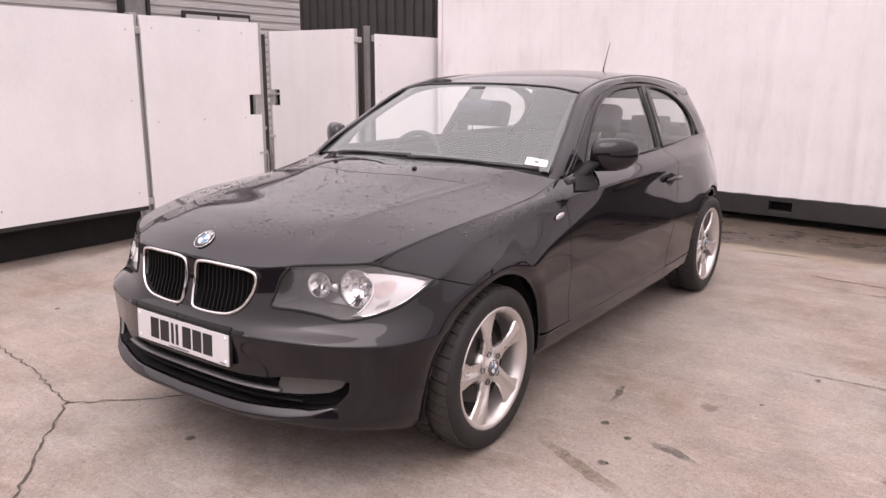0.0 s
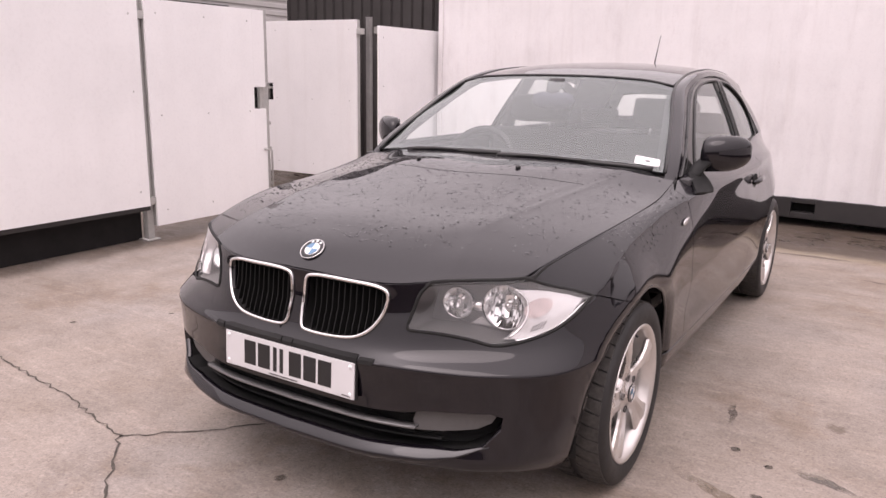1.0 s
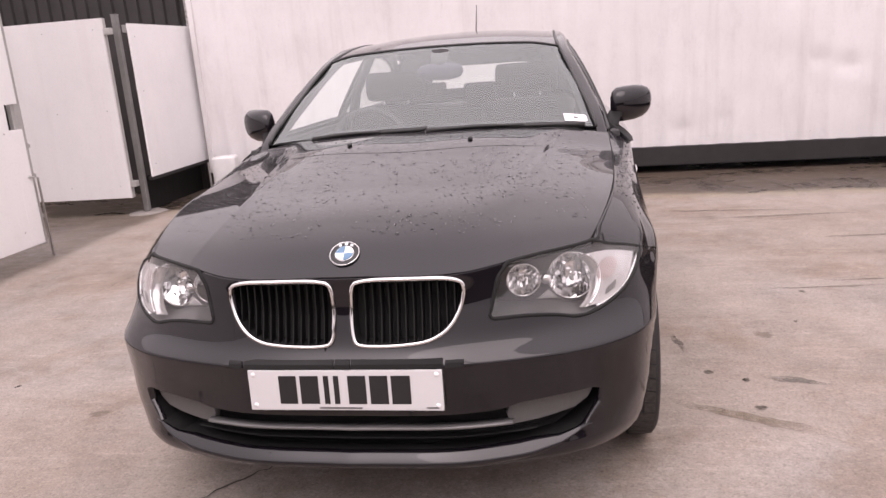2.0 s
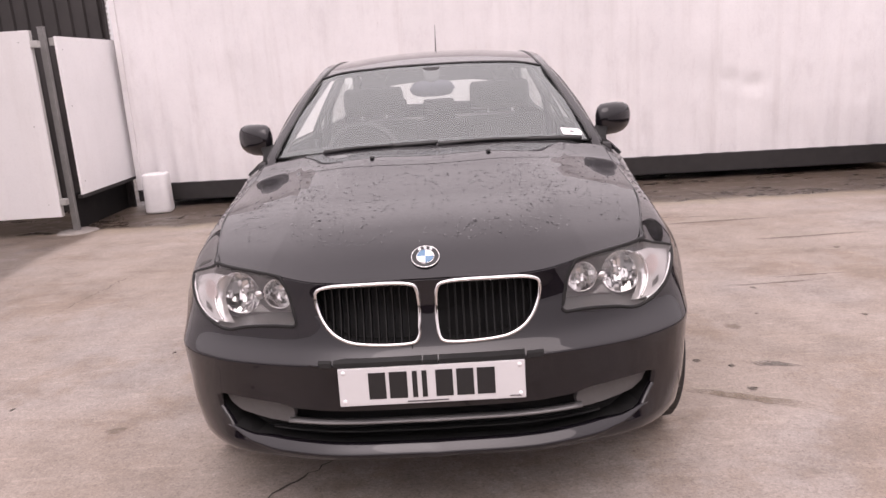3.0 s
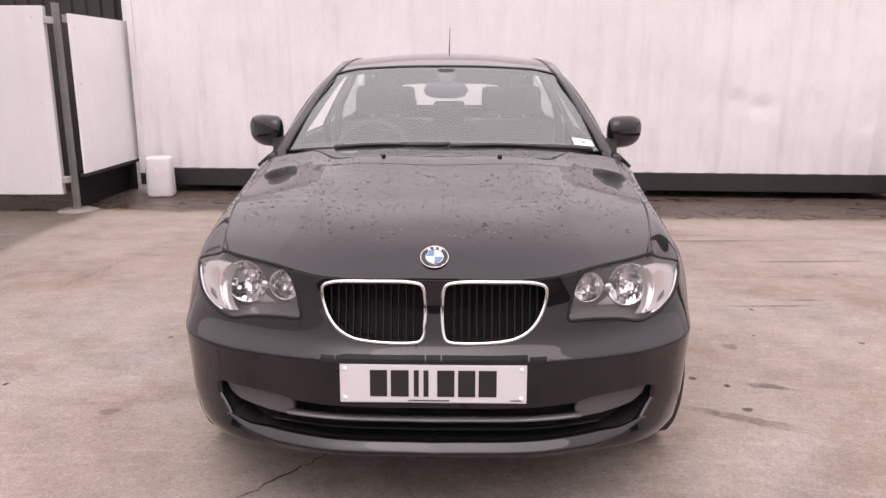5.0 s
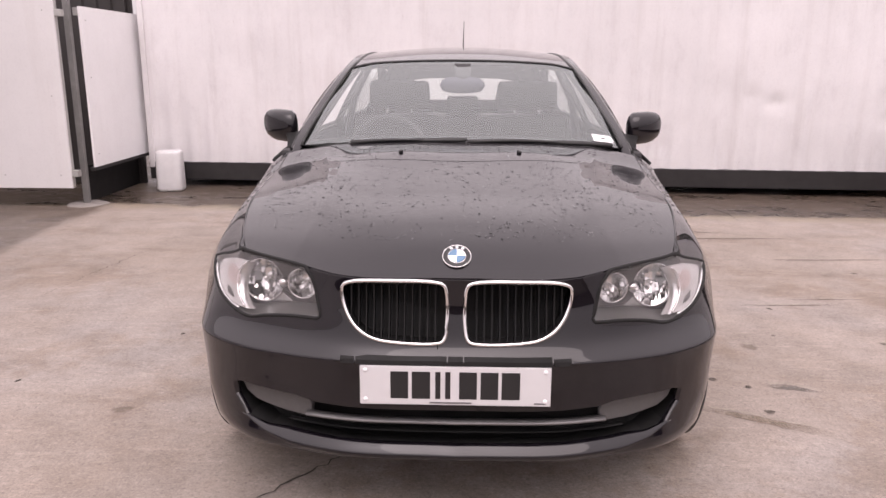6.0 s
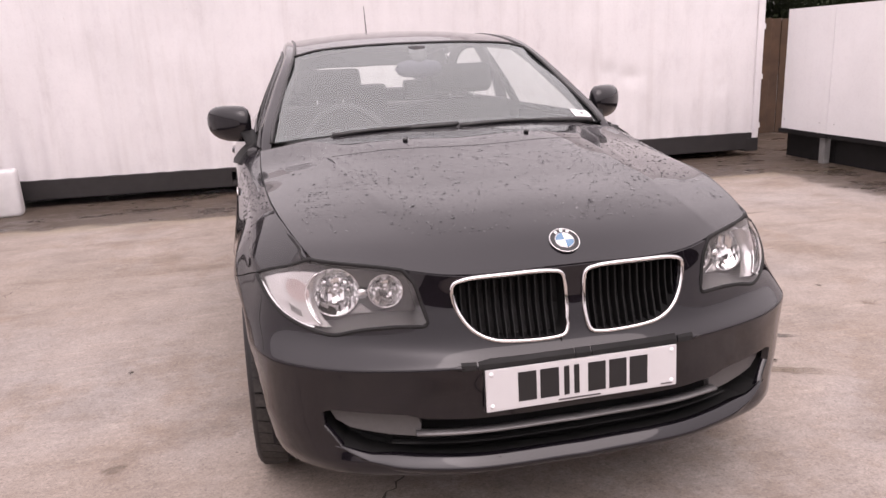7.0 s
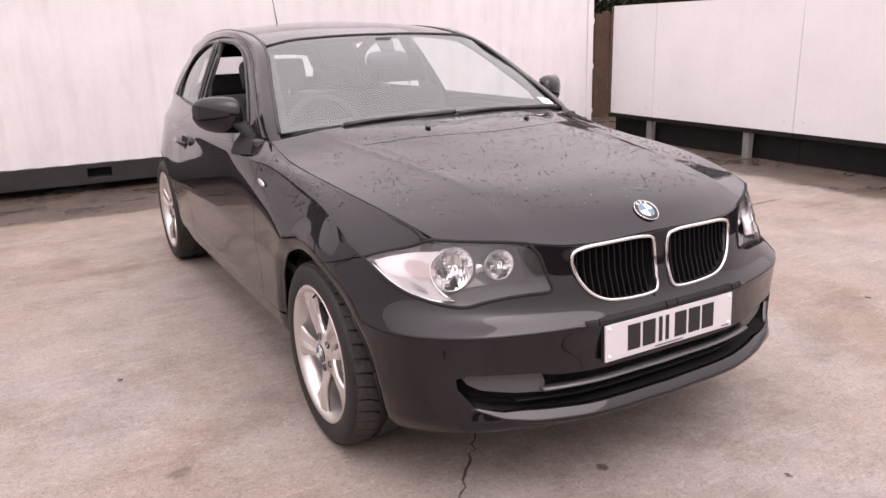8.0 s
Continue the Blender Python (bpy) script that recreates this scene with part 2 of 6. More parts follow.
WINDSCREEN = glass("windscreen_glass", (0.84, 0.88, 0.87), facing=0.155, sheen=(0.90, 0.955, 0.95))
SIDEGLASS = glass("side_glass", (0.86, 0.89, 0.88), facing=0.11, sheen=(0.92, 0.96, 0.955))
LENS = glass("lamp_lens", (0.93, 0.93, 0.93), facing=0.075)
# dark tint in place of the refraction that darkens real drops
WATER = glass("water", (0.42, 0.42, 0.43), facing=0.03)
HOLE = simple("bolt_recess_grey", (0.10, 0.095, 0.092), 0.5, metal=0.4, vary=0.2)
DISC = simple("brake_disc_steel", (0.045, 0.042, 0.04), 0.5, metal=0.3, vary=0.2)
MIRRORGLASS = simple("mirror_glass", (0.8, 0.8, 0.82), 0.02, metal=1.0, vary=0.01)
RED = simple("tail_lamp_red", (0.35, 0.02, 0.02), 0.15, coat=0.6)

CONCRETE = concrete()
FOOTING = simple("footing_concrete", (0.22, 0.20, 0.185), 0.9, vary=0.25, scale=22, bump=0.2)
BOARD = white_board("white_hoarding_board", (0.87, 0.86, 0.865), 0.05, 0.42)
BOARDGREY = white_board("grey_white_gate_board", (0.74, 0.725, 0.725), 0.16, 0.45)
CONTAINERWHITE = white_board("container_white_paint", (0.76, 0.74, 0.745), 0.24, 0.5, (0.46, 0.41, 0.39), grime=True)
POSTGREY = simple("weathered_steel_post", (0.23, 0.225, 0.22), 0.55, metal=0.2, vary=0.3, scale=9, bump=0.08)
GALV = simple("galvanised_steel", (0.42, 0.415, 0.40), 0.5, metal=0.3, vary=0.2, scale=18, bump=0.05)
BLACKSTEEL = simple("black_painted_steel", (0.022, 0.02, 0.02), 0.55, vary=0.4, scale=9, bump=0.1)
DARKBOARD = simple("dark_kickboard", (0.013, 0.012, 0.012), 0.7, vary=0.5, scale=7, bump=0.1, **{"Specular IOR Level": 0.22})
BLACKSHEET = simple("black_profiled_sheet", (0.034, 0.030, 0.029), 0.5, vary=0.4, scale=4)
GREYSHEET = simple("grey_cladding", (0.50, 0.485, 0.475), 0.5, vary=0.08, scale=3)
BRICKDARK = simple("dark_brown_wall", (0.085, 0.07, 0.06), 0.85, vary=0.3, scale=5, bump=0.1)
TIMBER = simple("weathered_timber", (0.075, 0.042, 0.024), 0.8, vary=0.45, scale=6, bump=0.2)
JUGPLASTIC = simple("milky_plastic", (0.70, 0.69, 0.69), 0.4, vary=0.10, scale=12, **{"Subsurface Weight": 0.25, "Subsurface Radius": (0.05, 0.05, 0.05)})
def stain_film(name, colour, cover, rough=0.8):
    """A thin mottled film on the slab, fading out towards its border."""
    m, nt, b = nodes_of(name)
    n = noise_node(nt, 26, 7, 0.75)
    co, off, size = nt.nodes.new("ShaderNodeTexCoord"), nt.nodes.new("ShaderNodeVectorMath"), nt.nodes.new("ShaderNodeVectorMath")
    off.operation, size.operation = "SUBTRACT", "LENGTH"
    off.inputs[1].default_value = (0.5, 0.5, 0.5)
    nt.links.new(co.outputs["Generated"], off.inputs[0])
    flat = nt.nodes.new("ShaderNodeVectorMath")
    flat.operation = "MULTIPLY"
    flat.inputs[1].default_value = (1, 1, 0)
    nt.links.new(off.outputs[0], flat.inputs[0])
    nt.links.new(flat.outputs[0], size.inputs[0])
    fade = ramp_node(nt, size.outputs["Value"], [(0.22, cover), (0.5, cover * 0.15)])
    mottle = ramp_node(nt, n.outputs[0], [(0.36, 0.25), (0.6, 1.0)])
    amount = mix_node(nt, fade, mottle, 1.0, "MULTIPLY")
    b.inputs["Base Color"].default_value = (*colour, 1)
    b.inputs["Roughness"].default_value = rough
    clear, mixer = nt.nodes.new("ShaderNodeBsdfTransparent"), nt.nodes.new("ShaderNodeMixShader")
    nt.links.new(amount, mixer.inputs[0])
    nt.links.new(clear.outputs[0], mixer.inputs[1])
    nt.links.new(b.outputs[0], mixer.inputs[2])
    nt.links.new(mixer.outputs[0], nt.nodes["Material Output"].inputs["Surface"])
    return m


SPOT = stain_film("dirt_spot", (0.10, 0.085, 0.07), 0.95)
CRACKDARK = simple("crack_dirt", (0.07, 0.06, 0.05), 0.95, vary=0.4, scale=60)
STAINDARK = stain_film("oil_stain", (0.13, 0.115, 0.10), 0.9, 0.6)
LEAF = simple("leaves", (0.036, 0.050, 0.020), 0.95, vary=0.5, scale=2)
BARK = simple("bark", (0.07, 0.05, 0.035), 0.9, vary=0.4, scale=12, bump=0.3)


# ---- mesh helpers ----
def link_mesh(name, verts, faces, material, parent=None, label="", smooth=False, normals=None):
    me = bpy.data.meshes.new(name)
    me.from_pydata([tuple(map(float, v)) for v in verts], [], [tuple(map(int, f)) for f in faces])
    me.materials.append(material)
    if smooth:
        me.polygons.foreach_set("use_smooth", [True] * len(me.polygons))
    if normals is not None:
        me.normals_split_custom_set_from_vertices([tuple(map(float, n)) for n in normals])
    ob = new(name, me)
    if parent is not None:
        ob.parent = parent
    if label:
        ob["label"] = label
    return ob


def part(name, bm, material, parent, label="", smooth=False):
    me = bpy.data.meshes.new(name)
    bm.to_mesh(me)
    bm.free()
    me.materials.append(material)
    if smooth:
        me.polygons.foreach_set("use_smooth", [True] * len(me.polygons))
    ob = new(name, me)
    if parent is not None:
        ob.parent = parent
    if label:
        ob["label"] = label
    return ob


def box_bm(lo, hi, bevel=0.0, seg=2, m=None):
    bm = bmesh.new()
    bmesh.ops.create_cube(bm, size=1)
    lo, hi = Vector(lo), Vector(hi)
    for v in bm.verts:
        v.co = Vector([lo[i] + (v.co[i] + 0.5) * (hi[i] - lo[i]) for i in range(3)])
    if bevel:
        bmesh.ops.bevel(bm, geom=bm.edges[:], offset=bevel, segments=seg, profile=0.7, affect="EDGES")
    if m is not None:
        bm.transform(m)
    return bm


def lathe_bm(profile, n=48, axis="x", closed=False):
    """Turn (r, a) pairs round an axis."""
    bm = bmesh.new()
    rings = []
    for k in range(n):
        c, s = math.cos(2 * math.pi * k / n), math.sin(2 * math.pi * k / n)
        rings.append([bm.verts.new((a, r * c, r * s) if axis == "x" else (r * c, r * s, a) if axis == "z" else (r * c, a, r * s)) for r, a in profile])
    for k in range(n):
        p, q = rings[k], rings[(k + 1) % n]
        for i in range(len(profile) - (0 if closed else 1)):
            j = (i + 1) % len(profile)
            bm.faces.new((p[i], p[j], q[j], q[i]))
    bmesh.ops.remove_doubles(bm, verts=bm.verts[:], dist=1e-5)
    bmesh.ops.recalc_face_normals(bm, faces=bm.faces[:])
    return bm


def tube_bm(points, radius, n=10, closed=False, squash=None):
    """A round bar along points; radius a number or one for each point."""
    bm = bmesh.new()
    pts = [Vector(p) for p in points]
    rad = radius if isinstance(radius, (list, tuple)) else [radius] * len(pts)
    rings, ref = [], Vector((0.13, 0.31, 0.94)).normalized()
    for i, p in enumerate(pts):
        a, b = (pts[i - 1], pts[(i + 1) % len(pts)]) if closed else (pts[max(0, i - 1)], pts[min(len(pts) - 1, i + 1)])
        t = (b - a).normalized()
        s = t.cross(ref).normalized()
        w = s.cross(t)
        rings.append([bm.verts.new(p + rad[i] * (math.cos(q) * s + math.sin(q) * w * (squash or 1))) for q in [2 * math.pi * k / n for k in range(n)]])
    for i in range(len(rings) - (0 if closed else 1)):
        p, q = rings[i], rings[(i + 1) % len(rings)]
        for k in range(n):
            bm.faces.new((p[k], p[(k + 1) % n], q[(k + 1) % n], q[k]))
    if not closed:
        bm.faces.new(rings[0][::-1])
        bm.faces.new(rings[-1])
    bmesh.ops.recalc_face_normals(bm, faces=bm.faces[:])
    return bm


def loft_bm(rings, cap=True, close=True):
    bm = bmesh.new()
    rs = [[bm.verts.new(p) for p in r] for r in rings]
    n = len(rs[0])
    for a, b in zip(rs, rs[1:]):
        for k in range(n if close else n - 1):
            bm.faces.new((a[k], a[(k + 1) % n], b[(k + 1) % n], b[k]))
    if cap:
        bm.faces.new(rs[0][::-1])
        bm.faces.new(rs[-1])
    bmesh.ops.recalc_face_normals(bm, faces=bm.faces[:])
    return bm


def curve(points, n, closed=False):
    """n points on a smooth curve through the given ones."""
    p = np.array(points, float)
    if closed:
        p = np.vstack([p[-2:], p, p[:3]])
    d = np.maximum(np.linalg.norm(np.diff(p, axis=0), axis=1), 1e-6) ** 0.5
    k = np.r_[0, np.cumsum(d)]
    lo, hi = (k[2], k[len(points) + 2]) if closed else (k[0], k[-1])
    t = np.linspace(lo, hi, n, endpoint=not closed)
    return weights(k, t) @ p


def weights(knots, t, sharp=()):
    """Rows of weights of a smooth interpolation through values at the knots."""
    k, t = np.asarray(knots, float), np.atleast_1d(np.asarray(t, float))
    n = len(k)
    right, left = np.zeros((n, n)), np.zeros((n, n))
    for i in range(n):
        if 0 < i < n - 1 and i not in sharp:
            a, b = k[i] - k[i - 1], k[i + 1] - k[i]
            row = np.zeros(n)
            row[i - 1] -= b / (a * (a + b))
            row[i] += (b - a) / (a * b)
            row[i + 1] += a / (b * (a + b))
            right[i] = left[i] = row
        if i == n - 1 or (i in sharp and i > 0):
            left[i, i], left[i, i - 1] = 1 / (k[i] - k[i - 1]), -1 / (k[i] - k[i - 1])
        if i == 0 or (i in sharp and i < n - 1):
            right[i, i + 1], right[i, i] = 1 / (k[i + 1] - k[i]), -1 / (k[i + 1] - k[i])
    seg = np.clip(np.searchsorted(k, t, side="right") - 1, 0, n - 2)
    h = k[seg + 1] - k[seg]
    x = (t - k[seg]) / h
    x = np.clip(x, -0.6, 1.6)[:, None]
    h = h[:, None]
    eye = np.eye(n)
    return (2 * x**3 - 3 * x**2 + 1) * eye[seg] + (x**3 - 2 * x**2 + x) * h * right[seg] + (-2 * x**3 + 3 * x**2) * eye[seg + 1] + (x**3 - x**2) * h * left[seg + 1]


class Net:
    """A smooth surface through a net of points [column][row]; u runs over columns, v over rows, both near metres."""

    detail = None

    def __init__(self, net, sharp=(), crease=()):
        self.crease = crease
        self.p = np.array(net, float)
        du = np.linalg.norm(np.diff(self.p, axis=0), axis=2).mean(axis=1)
        dv = np.linalg.norm(np.diff(self.p, axis=1), axis=2).mean(axis=0)
        self.ku, self.kv, self.sharp = np.r_[0, np.cumsum(du)], np.r_[0, np.cumsum(dv)], sharp

    def __call__(self, u, v):
        wu, wv = weights(self.ku, u, self.crease), weights(self.kv, v, self.sharp)
        p = np.einsum("na,nb,abk->nk", wu, wv, self.p)
        return self.detail(p) if self.detail else p

    def normal(self, u, v, e=2e-3):
        u, v = np.asarray(u, float), np.asarray(v, float)
        a, b = self(u + e, v) - self(u - e, v), self(u, v + e) - self(u, v - e)
        n = np.cross(a, b)
        return n / np.maximum(np.linalg.norm(n, axis=1), 1e-12)[:, None]

    def find(self, targets, axes, u0=None, u1=None):
        """The (u, v) at which two coordinates (axes) take the given values, searched in a stretch of u."""
        u0, u1 = self.ku[0] if u0 is None else u0, self.ku[-1] if u1 is None else u1
        gu, gv = np.meshgrid(np.linspace(u0, u1, 160), np.linspace(self.kv[0], self.kv[-1], 90), indexing="ij")
        gu, gv = gu.ravel(), gv.ravel()
        g = self(gu, gv)[:, axes]
        out = []
        for t in np.array(targets, float):
            i = np.argmin(((g - t) ** 2).sum(1))
            q = best = np.array([gu[i], gv[i]])
            miss = 1e9
            for _ in range(12):
                e = 1e-4
                f = self([q[0], q[0] + e, q[0]], [q[1], q[1], q[1] + e])[:, axes]
                off = np.linalg.norm(t - f[0])
                if off < miss:
                    best, miss = q, off
                j = np.stack([(f[1] - f[0]) / e, (f[2] - f[0]) / e], 1)
                step = np.linalg.lstsq(j, t - f[0], rcond=1e-3)[0]
                q = q + np.clip(step, -0.03, 0.03) * (1.0 if _ < 6 else 0.5)
                q = np.clip(q, [u0 - 0.02, self.kv[0] - 0.02], [u1 + 0.02, self.kv[-1] + 0.02])
            q = best
            out.append(q)
        return np.array(out)


class Field(Net):
    """A surface given by a rule: p = rule(u, v)."""

    def __init__(self, rule, ku, kv):
        self.rule, self.ku, self.kv = rule, np.array(ku, float), np.array(kv, float)

    def __call__(self, u, v):
        return self.rule(np.atleast_1d(np.asarray(u, float)), np.atleast_1d(np.asarray(v, float)))


def inside(poly, q):
    x, y = q[:, 0], q[:, 1]
    ok = np.zeros(len(q), bool)
    a, b = poly, np.roll(poly, -1, axis=0)
    for (x0, y0), (x1, y1) in zip(a, b):
        if y0 != y1:
            ok ^= ((y0 > y) != (y1 > y)) & (x < (x1 - x0) * (y - y0) / (y1 - y0) + x0)
    return ok


def dense(poly, step, closed=True):
    p = np.array(poly, float)
    ends = np.vstack([p, p[:1]]) if closed else p
    out = []
    for a, b in zip(ends, ends[1:]):
        n = max(1, int(np.ceil(np.linalg.norm(b - a) / step)))
        out += [a + (b - a) * i / n for i in range(n)]
    return np.array(out if closed else out + [ends[-1]])


CENTRE = np.array([0, 1.35, 0.62])


def skin(name, surf, outline, material, parent, holes=(), step=0.03, rim=0.012, lift=0.0, mirror=False, label="", turn=None, edge=0.02):
    """One panel of a surface inside an outline in (u, v), with holes and a turned-in rim, shaded by the surface's own normals."""
    loops = [dense(outline, edge)] + [dense(h, edge * 0.8) for h in holes]
    lo, hi = loops[0].min(0), loops[0].max(0)
    gu, gv = np.meshgrid(np.arange(lo[0], hi[0] + step, step), np.arange(lo[1], hi[1] + step, step), indexing="ij")
    g = np.stack([gu.ravel(), gv.ravel()], 1)
    keep = inside(loops[0], g)
    for h in loops[1:]:
        keep &= ~inside(h, g)
    g = g[keep]
    rims = np.vstack(loops)
    if len(g):
        near = np.array([((rims - q) ** 2).sum(1).min() for q in g])
        g = g[near > (0.4 * step) ** 2]
    pts, edges, k = [], [], 0
    for lp in loops:
        pts += [Vector(q) for q in lp]
        edges += [(k + i, k + (i + 1) % len(lp)) for i in range(len(lp))]
        k += len(lp)
    pts += [Vector(q) for q in g]
    from_cdt = mathutils_geometry.delaunay_2d_cdt(pts, edges, [], 0, 1e-7)
    vv, ff = np.array([tuple(q) for q in from_cdt[0]]), np.array([tuple(f) for f in from_cdt[2]])
    mid = vv[ff].mean(1)
    ok = inside(loops[0], mid)
    for h in loops[1:]:
        ok &= ~inside(h, mid)
    ff = ff[ok]
    p, n = surf(vv[:, 0], vv[:, 1]), surf.normal(vv[:, 0], vv[:, 1])
    sign = turn if turn else (1 if ((p - CENTRE) * n).sum(1).mean() > 0 else -1)
    n = n * sign
    p = p + n * lift
    fn = np.cross(p[ff[:, 1]] - p[ff[:, 0]], p[ff[:, 2]] - p[ff[:, 0]])
    bad = (fn * n[ff[:, 0]]).sum(1) < 0
    ff[bad] = ff[bad][:, ::-1]
    verts, norms, faces = list(p), list(n), [tuple(f) for f in ff]
    if rim:
        count = {}
        for f in faces:
            for a, b in zip(f, f[1:] + f[:1]):
                count[(a, b)] = 1
        for a, b in list(count):
            if (b, a) not in count:
                d = p[b] - p[a]
                out = np.cross(d, n[a])
                out = out / max(np.linalg.norm(out), 1e-9)
                i = len(verts)
                # a small round-over, then the turned-in flange
                verts += [p[a], p[b], p[b] - n[b] * rim, p[a] - n[a] * rim]
                norms += [(n[a] + out) * 0.707, (n[b] + out) * 0.707, out, out]
                faces.append((i + 1, i, i + 3, i + 2))
    verts, norms = np.array(verts), np.array(norms)
    if mirror:
        verts, norms = verts * [-1, 1, 1], norms * [-1, 1, 1]
        faces = [f[::-1] for f in faces]
    return link_mesh(name, verts, faces, material, parent, label, True, norms)


def on(surf, uv, lift=0.0, mirror=False):
    uv = np.atleast_2d(uv)
    p, n = surf(uv[:, 0], uv[:, 1]), surf.normal(uv[:, 0], uv[:, 1])
    n = n * (1 if ((p - CENTRE) * n).sum(1).mean() > 0 else -1)
    p = p + n * lift
    return p * [-1, 1, 1] if mirror else p


# ---- the car: surfaces ----
# Nose stations, from the middle to the wheel arch: rows from the lip's underside up to the bonnet's edge (x, y, z).
NOSE = [
    [(0, -0.62, 0.235), (0, -0.764, 0.266), (0, -0.784, 0.297), (0, -0.763, 0.345), (0, -0.757, 0.45), (0, -0.770, 0.558), (0, -0.738, 0.603), (0, -0.713, 0.68), (0, -0.706, 0.773)],
    [(0.33, -0.60, 0.225), (0.34, -0.744, 0.258), (0.34, -0.764, 0.290), (0.34, -0.742, 0.345), (0.34, -0.738, 0.45), (0.34, -0.752, 0.556), (0.34, -0.714, 0.603), (0.34, -0.684, 0.69), (0.34, -0.672, 0.773)],
    [(0.44, -0.57, 0.222), (0.483, -0.696, 0.256), (0.487, -0.716, 0.288), (0.487, -0.700, 0.345), (0.488, -0.697, 0.45), (0.49, -0.709, 0.555), (0.482, -0.661, 0.604), (0.477, -0.632, 0.695), (0.470, -0.609, 0.790)],
    [(0.55, -0.52, 0.222), (0.612, -0.634, 0.252), (0.622, -0.654, 0.285), (0.62, -0.640, 0.345), (0.625, -0.638, 0.45), (0.63, -0.645, 0.553), (0.614, -0.588, 0.608), (0.612, -0.556, 0.70), (0.637, -0.489, 0.797)],
    [(0.68, -0.40, 0.198), (0.735, -0.46, 0.222), (0.755, -0.485, 0.262), (0.765, -0.498, 0.345), (0.77, -0.503, 0.45), (0.776, -0.508, 0.55), (0.758, -0.452, 0.615), (0.757, -0.400, 0.70), (0.668, -0.402, 0.821)],
    [(0.725, -0.28, 0.178), (0.772, -0.30, 0.202), (0.803, -0.315, 0.255), (0.818, -0.325, 0.345), (0.826, -0.33, 0.45), (0.834, -0.335, 0.548), (0.826, -0.30, 0.63), (0.800, -0.265, 0.742), (0.700, -0.262, 0.848)],
]
SECTION_X = (0.755, 0.800, 0.830, 0.844, 0.850, 0.864, 0.873)


def side_station(y, wide, knee, top, rows=(0.212, 0.236, 0.275, 0.345, 0.45, 0.56, 0.68), upper=None):
    """A station of the flank: the common section shifted by wide, then the shoulder (x, z) and the top edge (x, y, z)."""
    xs, zs = list(SECTION_X), list(rows)
    if upper:
        xs[5], zs[5], xs[6], zs[6] = upper
    return [(x + wide, y, z) for x, z in zip(xs, zs)] + [(knee[0], y, knee[1]), top]


FLANK = [
    side_station(-0.12, 0.000, (0.794, 0.802), (0.726, -0.118, 0.869), (0.16, 0.2, 0.255, 0.345, 0.45, 0.56, 0.665)),
    side_station(0.16, 0.000, (0.800, 0.848), (0.745, 0.16, 0.892), (0.16, 0.2, 0.255, 0.345, 0.45, 0.56, 0.67)),
    side_station(0.40, -0.002, (0.810, 0.886), (0.754, 0.41, 0.913), upper=(0.867, 0.575, 0.862, 0.745)),
    side_station(0.62, -0.003, (0.836, 0.902), (0.752, 0.635, 0.962), upper=(0.868, 0.59, 0.860, 0.785)),
    side_station(1.10, 0.000, (0.864, 0.914), (0.774, 1.10, 0.988), upper=(0.869, 0.60, 0.8605, 0.83)),
    side_station(1.60, 0.001, (0.864, 0.919), (0.764, 1.60, 0.992), upper=(0.870, 0.60, 0.8605, 0.835)),
    side_station(2.10, 0.002, (0.851, 0.922), (0.741, 2.10, 1.004), upper=(0.867, 0.60, 0.853, 0.83)),
    side_station(2.60, -0.020, (0.800, 0.918), (0.705, 2.60, 1.020)),
    side_station(3.00, -0.100, (0.705, 0.880), (0.655, 3.00, 1.030)),
]
TAIL = [
    [(0.62, 3.24, 0.22), (0.645, 3.27, 0.25), (0.66, 3.29, 0.30), (0.67, 3.30, 0.36), (0.675, 3.30, 0.45), (0.675, 3.29, 0.56), (0.665, 3.27, 0.70), (0.635, 3.23, 0.88), (0.58, 3.19, 1.03)],
    [(0.40, 3.38, 0.24), (0.42, 3.42, 0.27), (0.43, 3.44, 0.32), (0.43, 3.45, 0.37), (0.43, 3.45, 0.46), (0.43, 3.44, 0.57), (0.43, 3.41, 0.72), (0.42, 3.38, 0.88), (0.40, 3.32, 1.03)],
    [(0, 3.41, 0.25), (0, 3.45, 0.28), (0, 3.48, 0.33), (0, 3.49, 0.38), (0, 3.49, 0.46), (0, 3.48, 0.58), (0, 3.45, 0.73), (0, 3.42, 0.88), (0, 3.36, 1.03)],
]


def mirrored(columns):
    return [[(-x, y, z) for x, y, z in c] for c in columns[:0:-1]] + columns


def with_shoulder(columns):
    """One more row above the knee: a tight shoulder along the doors, the plain surface elsewhere."""
    base, out = Net(columns, sharp=(2, 5)), []
    for u, col in zip(base.ku, columns):
        knee = col[7]
        if 0.5 < knee[1] < 2.7 and knee[0] > 0.7:
            extra = (knee[0] - 0.013, knee[1], knee[2] + 0.014)
        else:
            extra = tuple(base([u], [0.82 * base.kv[7] + 0.18 * base.kv[8]])[0])
        out.append(col[:8] + [extra] + col[8:])
    return out


HALF = with_shoulder(NOSE + FLANK + TAIL)
BODY = Net(HALF, sharp=(2, 5, 7))
FRONT = Net(mirrored(HALF[:9]), sharp=(2, 5, 7))
FRONT.kv = BODY.kv
FU0 = FRONT.ku[8]          # u at the car's middle in FRONT
BU = dict(zip(("mid", "c1", "lamp", "c2", "c3", "c4", "c5"), BODY.ku))
VTOP = BODY.kv[-1]

